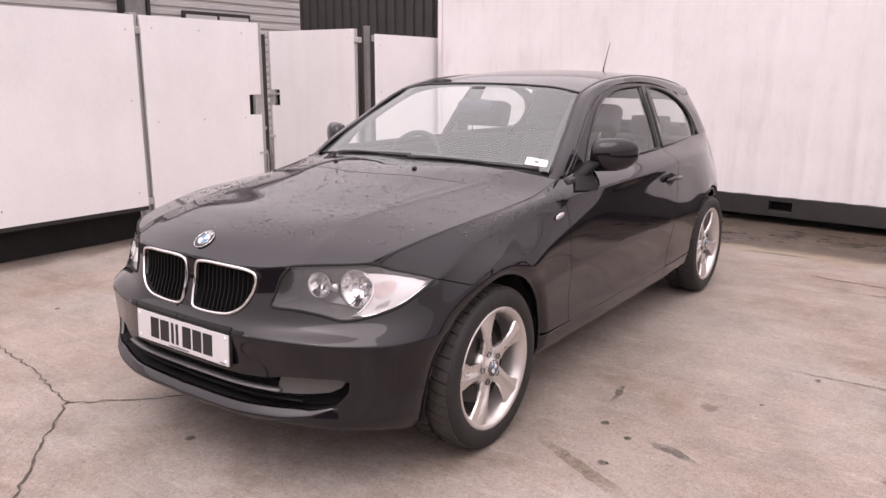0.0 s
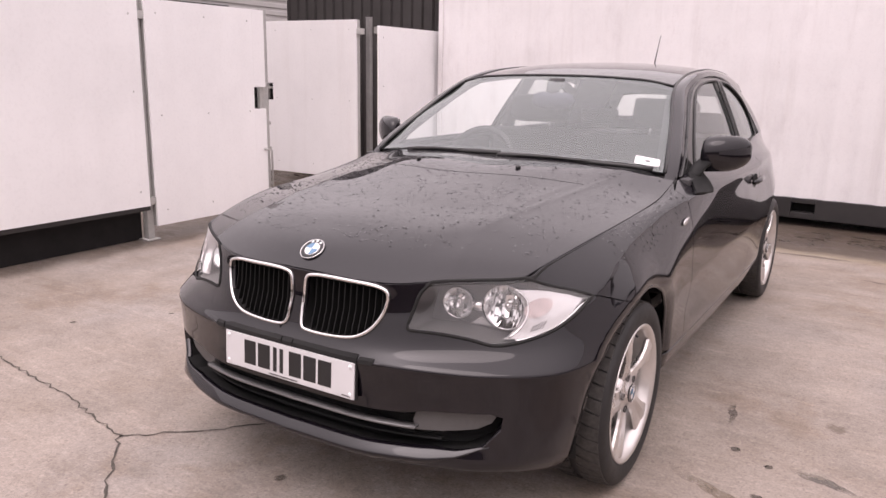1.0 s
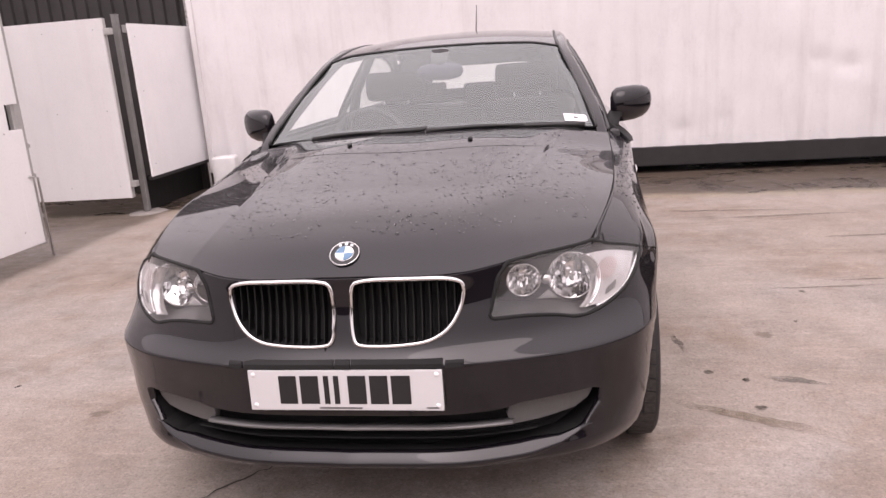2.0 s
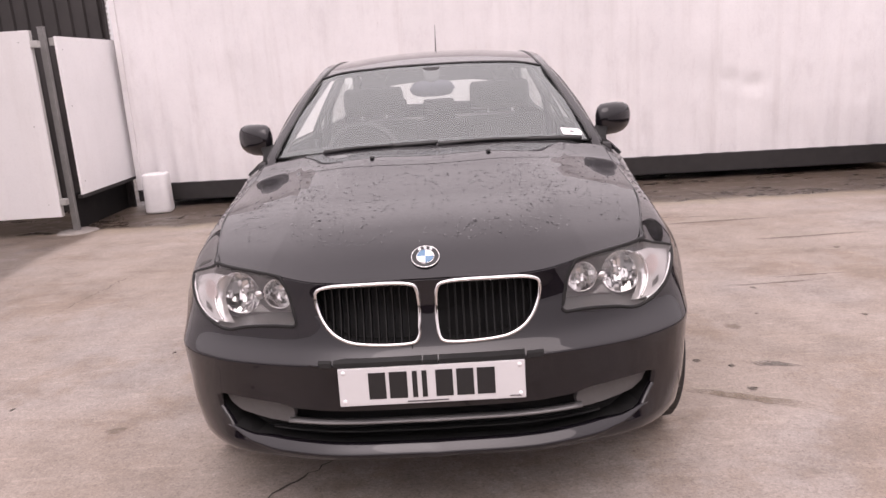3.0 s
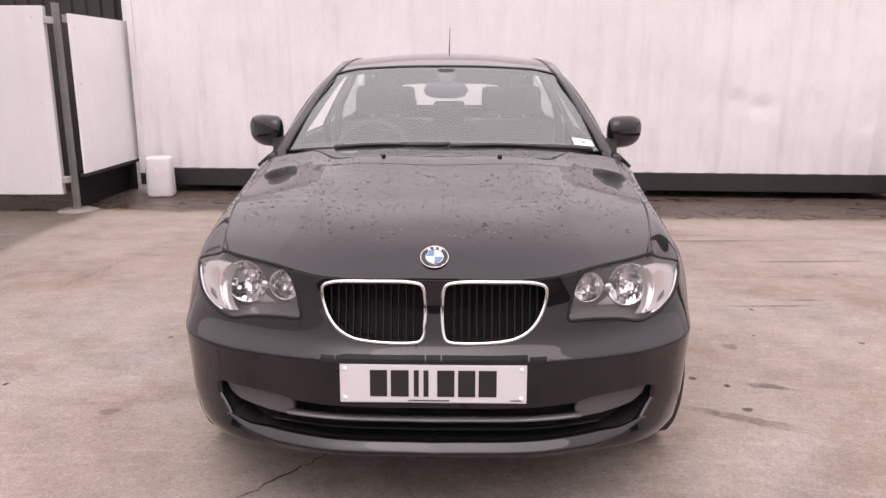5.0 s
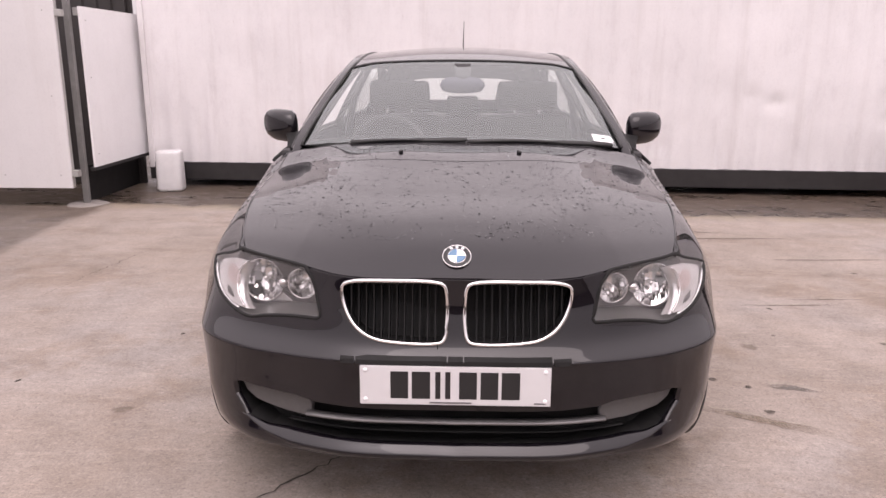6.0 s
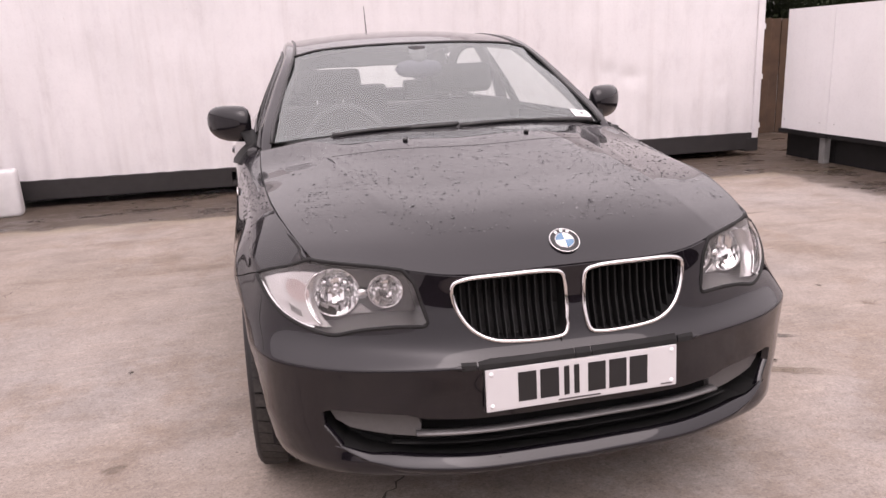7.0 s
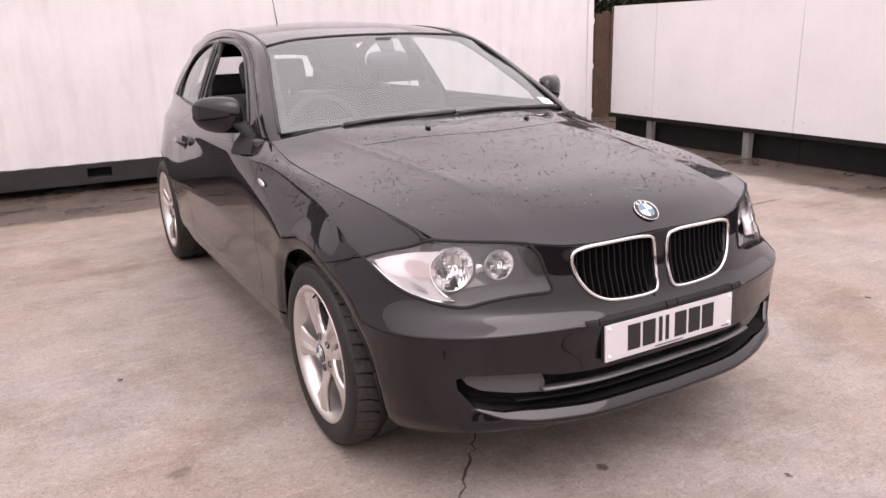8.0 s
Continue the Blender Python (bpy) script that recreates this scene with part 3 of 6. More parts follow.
# Bonnet: columns across, rows from front to rear.
EDGE = [(0.640, -0.482, 0.797), (0.668, -0.402, 0.821), (0.700, -0.262, 0.848), (0.735, 0.005, 0.880), (0.748, 0.25, 0.899), (0.755, 0.45, 0.916), (0.750, 0.630, 0.961)]
OUTER = [(0.470, -0.609, 0.790), (0.448, -0.520, 0.836), (0.432, -0.36, 0.882), (0.430, -0.08, 0.926), (0.455, 0.18, 0.954), (0.510, 0.40, 0.973), (0.560, 0.575, 0.996)]
INNER = [(0.340, -0.672, 0.775), (0.342, -0.575, 0.828), (0.330, -0.46, 0.873), (0.325, -0.16, 0.921), (0.325, 0.11, 0.961), (0.335, 0.34, 0.998), (0.355, 0.535, 1.013)]
MIDDLE = [(0, -0.706, 0.777), (0, -0.622, 0.835), (0, -0.50, 0.881), (0, -0.20, 0.927), (0, 0.07, 0.967), (0, 0.30, 1.003), (0, 0.50, 1.018)]


def fitted_bonnet():
    """A finer net whose front and side edges follow the tops of bumper and wings."""
    rough = Net(mirrored([MIDDLE, INNER, OUTER, EDGE]), crease=(1, 5))
    us = np.r_[np.linspace(rough.ku[3], rough.ku[5], 7), np.linspace(rough.ku[5], rough.ku[6], 4)[1:]]
    grid = np.array([rough(np.full(len(rough.kv), u), rough.kv) for u in us])
    run = np.linspace(0, BODY.ku[10], 400)
    top = BODY(run, np.full(400, VTOP))
    nose = run < BU["c3"] - 0.01
    for k in range(10):
        for a in (1, 2):
            grid[k, 0, a] = np.interp(grid[k, 0, 0], top[nose][:, 0], top[nose][:, a])
    for r in range(1, len(rough.kv)):
        for a in (0, 2):
            grid[-1, r, a] = np.interp(grid[-1, r, 1], top[:, 1], top[:, a])
    return Net(mirrored([[tuple(p) for p in c] for c in grid]), crease=(3, 15))


BONNET = fitted_bonnet()

# Windscreen: columns across, rows from bottom to top.
SCREEN = Net(mirrored([
    [(0, 0.525, 1.020), (0, 0.86, 1.207), (0, 1.20, 1.352)],
    [(0.36, 0.562, 1.012), (0.325, 0.885, 1.200), (0.295, 1.205, 1.346)],
    [(0.585, 0.612, 0.998), (0.53, 0.895, 1.176), (0.47, 1.205, 1.332)],
    [(0.702, 0.658, 0.984), (0.637, 0.917, 1.149), (0.556, 1.225, 1.312)],
]))


def table(y, ys, vs):
    return weights(ys, y) @ np.array(vs)


BELT = ((0.6, 1.2, 1.8, 2.4, 2.75, 3.15), (0.755, 0.762, 0.755, 0.722, 0.682, 0.588))
HEAD = ((0.6, 1.2, 1.5, 1.8, 2.1, 2.4, 2.75, 3.15), (0.612, 0.600, 0.592, 0.580, 0.563, 0.538, 0.505, 0.450))


def greenhouse(y, z):
    w = (z - 0.99) / 0.35
    x = table(y, *BELT) * (1 - w) + table(y, *HEAD) * w + 0.034 * w * (1 - w)
    return np.stack([x, y, z], 1)


GREEN = Field(greenhouse, (0.6, 3.2), (0.9, 1.4))

# Roof: columns across, rows from the windscreen back to the spoiler.
ROOF = Net(mirrored([
    [(0, 1.205, 1.356), (0, 1.42, 1.392), (0, 1.80, 1.424), (0, 2.25, 1.427), (0, 2.70, 1.405), (0, 3.02, 1.372), (0, 3.28, 1.335)],
    [(0.30, 1.210, 1.350), (0.30, 1.42, 1.384), (0.30, 1.80, 1.414), (0.29, 2.25, 1.416), (0.28, 2.70, 1.394), (0.27, 3.02, 1.362), (0.26, 3.26, 1.328)],
    [(0.550, 1.228, 1.316), (0.538, 1.43, 1.356), (0.528, 1.80, 1.390), (0.508, 2.25, 1.389), (0.478, 2.70, 1.362), (0.448, 3.02, 1.328), (0.428, 3.20, 1.304)],
]))
# Pillar and roof rail: from the screen's edge and roof seam (first) over a rounded back to the door frame's top edge (last).
RAIL = Net([
    [(0.706, 0.625, 0.955), (0.738, 0.625, 0.958), (0.758, 0.668, 0.945)],
    [(0.703, 0.655, 0.985), (0.737, 0.672, 0.992), (0.752, 0.735, 0.978)],
    [(0.638, 0.917, 1.150), (0.670, 0.945, 1.162), (0.688, 0.988, 1.149)],
    [(0.560, 1.229, 1.314), (0.592, 1.258, 1.320), (0.609, 1.300, 1.295)],
    [(0.540, 1.430, 1.356), (0.578, 1.440, 1.362), (0.598, 1.480, 1.338)],
    [(0.530, 1.800, 1.390), (0.563, 1.800, 1.390), (0.582, 1.800, 1.364)],
    [(0.510, 2.250, 1.389), (0.540, 2.250, 1.382), (0.558, 2.250, 1.350)],
    [(0.480, 2.700, 1.362), (0.515, 2.700, 1.345), (0.536, 2.700, 1.290)],
    [(0.450, 3.020, 1.328), (0.486, 3.030, 1.312), (0.512, 3.020, 1.262)],
])

car = new("car")
tagged(car, "black three-door hatchback with rain-spotted paint, parked on concrete", "car")


def both(make):
    """Build a part for each flank."""
    return [make(False), make(True)]


def yz(points, u0="c3", last=None):
    """Flank outline points (y, z) as (u, v)."""
    return BODY.find(points, [1, 2], BU[u0], BODY.ku[-3] if last is None else last)


def xz(points):
    return BODY.find(points, [0, 2], 0, BU["c4"])


def arc(cy, cz, r, a0, a1, n=26):
    return [(cy + r * math.cos(math.radians(a)), cz + r * math.sin(math.radians(a))) for a in np.linspace(a0, a1, n)]


def vtop(u):
    return np.stack([u, np.full(len(u), VTOP)], 1)


ARCH = (0.0, 0.315, 0.372)
REAR_ARCH = (2.66, 0.315, 0.368)


def rolled(p):
    """The body side turned in round the wheel arches."""
    p = p.copy()
    for cy, cz, r in (ARCH, REAR_ARCH):
        d = np.hypot(p[:, 1] - cy, p[:, 2] - cz) - r
        roll = 0.015 * np.clip(1 - np.maximum(d, -0.01) / 0.052, 0, 1.2) ** 1.7
        p[:, 0] -= np.sign(p[:, 0]) * roll * (np.abs(p[:, 0]) > 0.6)
    return p


def creased(p):
    """The two low ridge lines pressed into the bonnet."""
    p = p.copy()
    d = np.abs(p[:, 0]) - (0.430 + 0.162 * (p[:, 1] + 0.28))
    fade = np.clip((p[:, 1] + 0.42) / 0.25, 0, 1) * np.clip((0.50 - p[:, 1]) / 0.12, 0, 1)
    p[:, 2] += 0.0016 * fade * np.exp(-(d / 0.013) ** 2)
    return p


BODY.detail = FRONT.detail = rolled
BONNET.detail = creased

# headlight outline on the front view (x, z), from the inner lower corner round by the top to the tip and back along the lower edge
LAMP_LOW = curve([(0.788, 0.730), (0.770, 0.693), (0.735, 0.656), (0.680, 0.631), (0.630, 0.620), (0.600, 0.620), (0.550, 0.633), (0.465, 0.645), (0.390, 0.648)], 30)
LAMP_IN = curve([(0.390, 0.648), (0.380, 0.655), (0.384, 0.678), (0.391, 0.709), (0.399, 0.741), (0.406, 0.757), (0.420, 0.772)], 14)
lamp_low_uv, lamp_in_uv = xz(LAMP_LOW), xz(LAMP_IN)
tip_uv = lamp_low_uv[0]
top_in_u = lamp_in_uv[-1][0]
seam_uv = yz([(-0.255, 0.714), (-0.190, 0.692)], "c3")
seam_u = BU["c2"] + 0.012      # where bonnet, wing and lamp meet
top_run = vtop(np.linspace(top_in_u + 0.01, seam_u, 14))
tip_edge = curve([top_run[-1], *BODY.find([(0.698, 0.770), (0.748, 0.750)], [0, 2], BU["c2"], BU["c4"]), tip_uv], 8)
lamp_outline = np.vstack([lamp_in_uv[:-1], top_run, tip_edge[1:-1], lamp_low_uv[:-1]])

# bumper, right half of the outline, then mirrored in FRONT
arch_front = yz(arc(*ARCH, 107, 199, 24), "c3", BU["c5"] + 0.2)
bottom = np.stack([np.linspace(arch_front[-1][0], 0, 24), np.full(24, 0.004)], 1)
gap = 0.002
half = np.vstack([
    vtop(np.linspace(0, top_in_u - 0.01, 12)) - [0, gap],
    lamp_in_uv[::-1] + [-gap, 0],
    lamp_low_uv[::-1][1:] - [0, gap],
    seam_uv - [0, gap],
    arch_front,
    bottom[1:],
])


def in_front(uv, left=False):
    uv = np.array(uv)
    return np.stack([FU0 + (-uv[:, 0] if left else uv[:, 0]), uv[:, 1]], 1)


KIDNEY = curve([(0.026, 0.735), (0.034, 0.757), (0.060, 0.764), (0.17, 0.766), (0.285, 0.760), (0.312, 0.748), (0.315, 0.722), (0.300, 0.672), (0.272, 0.634), (0.230, 0.610), (0.170, 0.600), (0.060, 0.598), (0.036, 0.604), (0.027, 0.625)], 60, True)
kidney_uv = xz(KIDNEY)
MOUTH = [(0.0, 0.411), (0.30, 0.411), (0.40, 0.416), (0.45, 0.428), (0.55, 0.434), (0.630, 0.436), (0.660, 0.424), (0.655, 0.385), (0.615, 0.335), (0.55, 0.314), (0.45, 0.306), (0.30, 0.303), (0.0, 0.302)]
mouth_half = xz(MOUTH)
mouth = np.vstack([in_front(mouth_half), in_front(mouth_half[1:-1][::-1], True)])
bumper_outline = np.vstack([in_front(half), in_front(half[1:-1][::-1], True)])
bumper = skin("front_bumper", FRONT, bumper_outline, PAINT, car, [in_front(kidney_uv), in_front(kidney_uv, True), mouth], step=0.02, rim=0.02)

# wings
SHUT = [(0.600, 0.945), (0.548, 0.935), (0.553, 0.820), (0.566, 0.646), (0.590, 0.45), (0.612, 0.340)]


def wing_outline():
    top = vtop(np.linspace(seam_u + 0.006, BODY.find([(0.60, 0.953)], [1, 2], BU["c5"], BODY.ku[10])[0][0], 26))
    shut = yz(curve(SHUT[1:], 16), "c5")
    low = yz([(0.612, 0.335), (0.40, 0.345), (0.362, 0.352)], "c5")
    arch = yz(arc(*ARCH, 6, 107, 34), "c4", BODY.ku[10])
    return np.vstack([tip_uv + [0, gap], tip_edge[::-1][1:-1] + [gap, 0], top, shut, low[1:], arch, seam_uv[::-1] + [0, gap]])


wing_uv = wing_outline()
wings = both(lambda m: skin("front_wing", BODY, wing_uv, PAINT, car, step=0.014, mirror=m))

# doors below the belt
REAR_SHUT = [(1.900, 0.985), (1.905, 0.90), (1.900, 0.75), (1.880, 0.60), (1.850, 0.48), (1.825, 0.350)]


def door_uv():
    top0 = yz([(0.660, 0.966)], "c5")[0][0]
    top1 = yz([(1.896, 0.996)], "c5")[0][0]
    shut = yz(curve([(y + 0.005, z) for y, z in SHUT[1:]], 16), "c5")
    rear = yz(curve([(y - 0.005, z) for y, z in REAR_SHUT], 16), "c5")
    low = yz([(y, 0.336) for y in np.linspace(1.815, 0.625, 30)], "c5")
    return np.vstack([vtop(np.linspace(top0, top1, 40)), rear, low, shut[::-1]])


DOOR_UV = door_uv()
doors = both(lambda m: skin("door", BODY, DOOR_UV, PAINT, car, step=0.022, mirror=m, label="black door with its window down" if m else ""))

# rear quarters with tail
def quarter_uv():
    top0 = yz([(1.905, 0.998)], "c5")[0][0]
    rear = yz(curve([(y + 0.0, z) for y, z in REAR_SHUT], 16), "c5")
    low = yz([(1.84, 0.340), (2.2, 0.345), (2.29, 0.345)], "c5")
    arch = yz(arc(*REAR_ARCH, 174, 4, 40), "c5")
    tail = BODY.find([(0.42, 0.36)], [0, 2], BODY.ku[-4], BODY.ku[-1])[0]
    return np.vstack([vtop(np.linspace(top0, BODY.ku[-1], 60)), np.stack([np.full(12, BODY.ku[-1]), np.linspace(VTOP, tail[1], 12)], 1)[1:],
                      np.stack([np.linspace(BODY.ku[-1], BODY.find([(3.02, 0.36)], [1, 2], BODY.ku[11], BODY.ku[-1])[0][0], 20), np.full(20, tail[1])], 1)[1:],
                      arch[::-1], low[::-1], rear[::-1][:-1]])


QUARTER_UV = quarter_uv()
both(lambda m: skin("rear_quarter", BODY, QUARTER_UV, PAINT, car, step=0.02, mirror=m))

# sills
SILL_UV = np.vstack([yz([(y, 0.331) for y in np.linspace(0.368, 2.285, 40)], "c5"), yz([(2.30, 0.285), (2.30, 0.24)], "c5"),
                     np.stack([np.linspace(yz([(2.29, 0.225)], "c5")[0][0], yz([(0.39, 0.225)], "c5")[0][0], 40), np.full(40, 0.006)], 1), yz([(0.38, 0.25)], "c5")])
both(lambda m: skin("sill", BODY, SILL_UV, PAINT, car, step=0.03, mirror=m))
# rear bumper
RB = np.vstack([np.stack([np.linspace(BODY.find([(3.02, 0.355)], [1, 2], BODY.ku[11], BODY.ku[-1])[0][0], BODY.ku[-1], 20), np.full(20, BODY.find([(0.42, 0.355)], [0, 2], BODY.ku[-4], BODY.ku[-1])[0][1])], 1),
                np.stack([np.linspace(BODY.ku[-1], BODY.ku[-4], 20), np.full(20, 0.005)], 1)])
both(lambda m: skin("rear_bumper", BODY, RB, PAINT, car, step=0.05, mirror=m))

# bonnet
bu, bv = BONNET.ku, BONNET.kv
g = 0.005
bonnet_outline = [(bu[0] + g, bv[-1] - g), (bu[0] + g, bv[0] + g), (bu[-1] - g, bv[0] + g), (bu[-1] - g, bv[-1] - g)]
bonnet = skin("bonnet", BONNET, bonnet_outline, PAINT, car, step=0.013, rim=0.018, edge=0.025, label="black bonnet beaded with rain")
# screen, roof, rails
su, sv = SCREEN.ku, SCREEN.kv
rect = lambda a, b, c, d: [(a, c), (b, c), (b, d), (a, d)]  # noqa: E731
windscreen = skin("windscreen", SCREEN, rect(su[0] + 0.004, su[-1] - 0.004, 0.002, sv[-1] - 0.003), WINDSCREEN, car, rim=0, step=0.06, label="clear windscreen reflecting the pale sky")
frit = [(a, c) for a, c in rect(su[0] + 0.035, su[-1] - 0.035, 0.045, sv[-1] - 0.022)]
inner = dense(frit, 0.05)
skin("windscreen_band", SCREEN, rect(su[0] + 0.003, su[-1] - 0.003, 0.001, sv[-1] - 0.002), SLAT, car, [inner], step=0.06, rim=0, lift=-0.004, label="black border of the windscreen")
ru, rv = ROOF.ku, ROOF.kv
skin("roof", ROOF, rect(ru[0] + 0.004, ru[-1] - 0.004, 0.002, rv[-1]), PAINT, car, step=0.05, rim=0.012)
gu, gv = RAIL.ku, RAIL.kv
both(lambda m: skin("roof_rail", RAIL, rect(gu[0], gu[-1], 0.001, gv[-1] - 0.001), PAINT, car, step=0.03, rim=0.01, mirror=m, edge=0.02))
for sgn in (1, -1):
    seal = [(sgn * p[0], p[1], p[2]) for p in RAIL(np.linspace(gu[1], gu[-1], 40), np.zeros(40)) + [0, 0, -0.001]]
    part("roof_seal", tube_bm(seal, 0.0075, 6), TRIM, car, smooth=True)
    outer = [(sgn * p[0], p[1], p[2]) for p in RAIL(np.linspace(gu[1], gu[4], 26), np.full(26, gv[-1])) + [0.003, 0, -0.002]]
    part("door_seal", tube_bm(outer, 0.006, 6), TRIM, car, smooth=True)
top_seal = SCREEN(np.linspace(su[0], su[-1], 30), np.full(30, sv[-1])) + [0, 0, 0.001]
part("screen_seal", tube_bm([tuple(p) for p in top_seal], 0.006, 6), TRIM, car, smooth=True)

# side windows on the greenhouse (y, z)
FRAME_TOP = curve([(0.690, 0.968), (0.846, 1.062), (0.985, 1.150), (1.113, 1.214), (1.292, 1.290), (1.490, 1.339), (1.80, 1.364), (2.25, 1.350), (2.55, 1.315), (2.78, 1.24)], 40)
WINDOW = np.vstack([curve([(0.900, 1.000), (0.985, 1.085), (1.10, 1.165), (1.22, 1.234), (1.37, 1.290), (1.60, 1.326), (1.80, 1.336), (1.985, 1.338)], 30), [(1.95, 1.25), (1.90, 1.10), (1.865, 1.000)]])
QUARTER = np.vstack([[(1.925, 1.006), (1.965, 1.12), (2.015, 1.25), (2.050, 1.330)], curve([(2.050, 1.330), (2.18, 1.330), (2.38, 1.310), (2.56, 1.268), (2.70, 1.205), (2.762, 1.135), (2.755, 1.060), (2.700, 1.012)], 24)[1:]])
belt_line = [(y, float(z)) for y, z in zip(np.linspace(2.80, 0.66, 40), table(np.linspace(2.80, 0.66, 40), (0.64, 1.1, 1.6, 2.1, 2.6, 3.0), (0.974, 0.990, 0.994, 1.006, 1.022, 1.032)))]
frame_poly = np.vstack([FRAME_TOP, [(2.83, 1.12)], belt_line])
both(lambda m: skin("window_frame", GREEN, frame_poly, GLOSSTRIM, car, [WINDOW, QUARTER], step=0.05, rim=0.02, mirror=m))
PILLAR = Net([
    [(0.534, 2.715, 1.287), (0.622, 2.797, 1.130), (0.692, 2.778, 1.014)],
    [(0.512, 3.000, 1.264), (0.597, 3.010, 1.140), (0.660, 3.000, 1.024)],
    [(0.470, 3.130, 1.286), (0.550, 3.140, 1.150), (0.622, 3.120, 1.026)],
    [(0.426, 3.205, 1.306), (0.500, 3.240, 1.160), (0.586, 3.195, 1.028)],
])
both(lambda m: skin("rear_pillar", PILLAR, rect(PILLAR.ku[0], PILLAR.ku[-1], PILLAR.kv[0], PILLAR.kv[-1]), PAINT, car, step=0.04, rim=0.012, mirror=m, lift=0.002))
skin("side_window", GREEN, WINDOW, SIDEGLASS, doors[0], step=0.08, rim=0, lift=-0.008)
both(lambda m: skin("quarter_window", GREEN, QUARTER, SIDEGLASS, car, step=0.08, rim=0, lift=-0.006, mirror=m))
for m in (False, True):
    ring = on(GREEN, dense(WINDOW, 0.03), 0.002, m)
    part("window_seal", tube_bm([tuple(p) for p in ring], 0.006, 6, True), TRIM, doors[1 if m else 0], smooth=True)
    ring = on(GREEN, dense(QUARTER, 0.03), 0.002, m)
    part("window_seal", tube_bm([tuple(p) for p in ring], 0.007, 6, True), TRIM, car, smooth=True)
# rear screen, boot lid surround
TAILGATE = Net(mirrored([
    [(0, 3.28, 1.335), (0, 3.34, 1.18), (0, 3.365, 1.03)],
    [(0.26, 3.26, 1.328), (0.31, 3.31, 1.18), (0.37, 3.33, 1.03)],
    [(0.428, 3.20, 1.304), (0.50, 3.24, 1.16), (0.585, 3.19, 1.034)],
]))
tu, tv = TAILGATE.ku, TAILGATE.kv
rear_hole = dense(rect(0.12, tu[-1] - 0.12, 0.118, tv[-1] - 0.03), 0.06)
skin("tailgate", TAILGATE, rect(0, tu[-1], 0, tv[-1]), PAINT, car, [rear_hole], step=0.06, rim=0.012)
skin("rear_window", TAILGATE, rear_hole, SIDEGLASS, car, step=0.1, rim=0, lift=-0.006)
both(lambda m: part("roof_corner", loft_bm([[((-1 if m else 1) * x, y, z) for x, y, z in q] for q in ([(0.450, 3.018, 1.330), (0.486, 3.028, 1.313), (0.514, 3.018, 1.264), (0.44, 3.0, 1.27)], [(0.436, 3.12, 1.318), (0.462, 3.13, 1.304), (0.476, 3.13, 1.280), (0.42, 3.11, 1.27)], [(0.424, 3.20, 1.308), (0.428, 3.203, 1.306), (0.430, 3.206, 1.302), (0.41, 3.18, 1.28)])]), PAINT, car, smooth=True))
both(lambda m: skin("tail_lamp", BODY, BODY.find([(0.585, 0.70), (0.58, 0.80), (0.56, 0.88), (0.45, 0.92), (0.42, 0.80), (0.50, 0.70)], [0, 2], BODY.ku[-4] - 0.1, BODY.ku[-1]), RED, car, step=0.04, lift=0.006, rim=0.012, mirror=m))

# ---- grilles, badge, plate ----
def kidney(m):
    uv = kidney_uv
    ring = on(BODY, uv, 0.004, m)
    surround = part("kidney_grille", tube_bm([tuple(p) for p in ring], 0.0056, 10, True), CHROME, bumper, "chrome kidney surround", True)
    s = -1 if m else 1
    inward = np.array([0, 1, 0])
    a, b = on(BODY, uv, -0.004, m), on(BODY, uv, 0, m) + inward * 0.06
    bm = loft_bm([[tuple(p) for p in a], [tuple(p) for p in b]], cap=False)
    bm.faces.new([v for v in bm.verts][len(uv):])
    part("recess", bm, VOID, surround)
    for k in range(12):
        x = 0.046 + 0.256 * (k + 0.5) / 12
        col = KIDNEY[np.abs(KIDNEY[:, 0] - x) < 0.02]
        z0, z1 = col[:, 1].min() + 0.001, col[:, 1].max() - 0.001
        lo, hi = BODY.find([(x, z0), (x, z1)], [0, 2], 0, BU["c2"])
        p, q = on(BODY, [lo], 0, m)[0], on(BODY, [hi], 0, m)[0]
        mid = on(BODY, [0.5 * (lo + hi)], 0, m)[0]
        w = 0.0016
        rings = [[(c[0] - w, c[1] + 0.012, c[2]), (c[0] + w, c[1] + 0.012, c[2]), (c[0] + w * 1.6, c[1] + 0.04, c[2]), (c[0] - w * 1.6, c[1] + 0.04, c[2])] for c in (p, mid, q)]
        part("slat", loft_bm(rings), SLAT, surround)


both(kidney)

cz = BONNET.find([(0.0, -0.644)], [0, 1])[0]
bp, bn = BONNET([cz[0]], [cz[1]])[0], BONNET.normal([cz[0]], [cz[1]])[0]
bn = bn if bn[2] > 0 else -bn
badge_m = Matrix.Translation(Vector(bp) - Vector(bn) * 0.0025) @ Vector(bn).to_track_quat("Z", "Y").to_matrix().to_4x4()


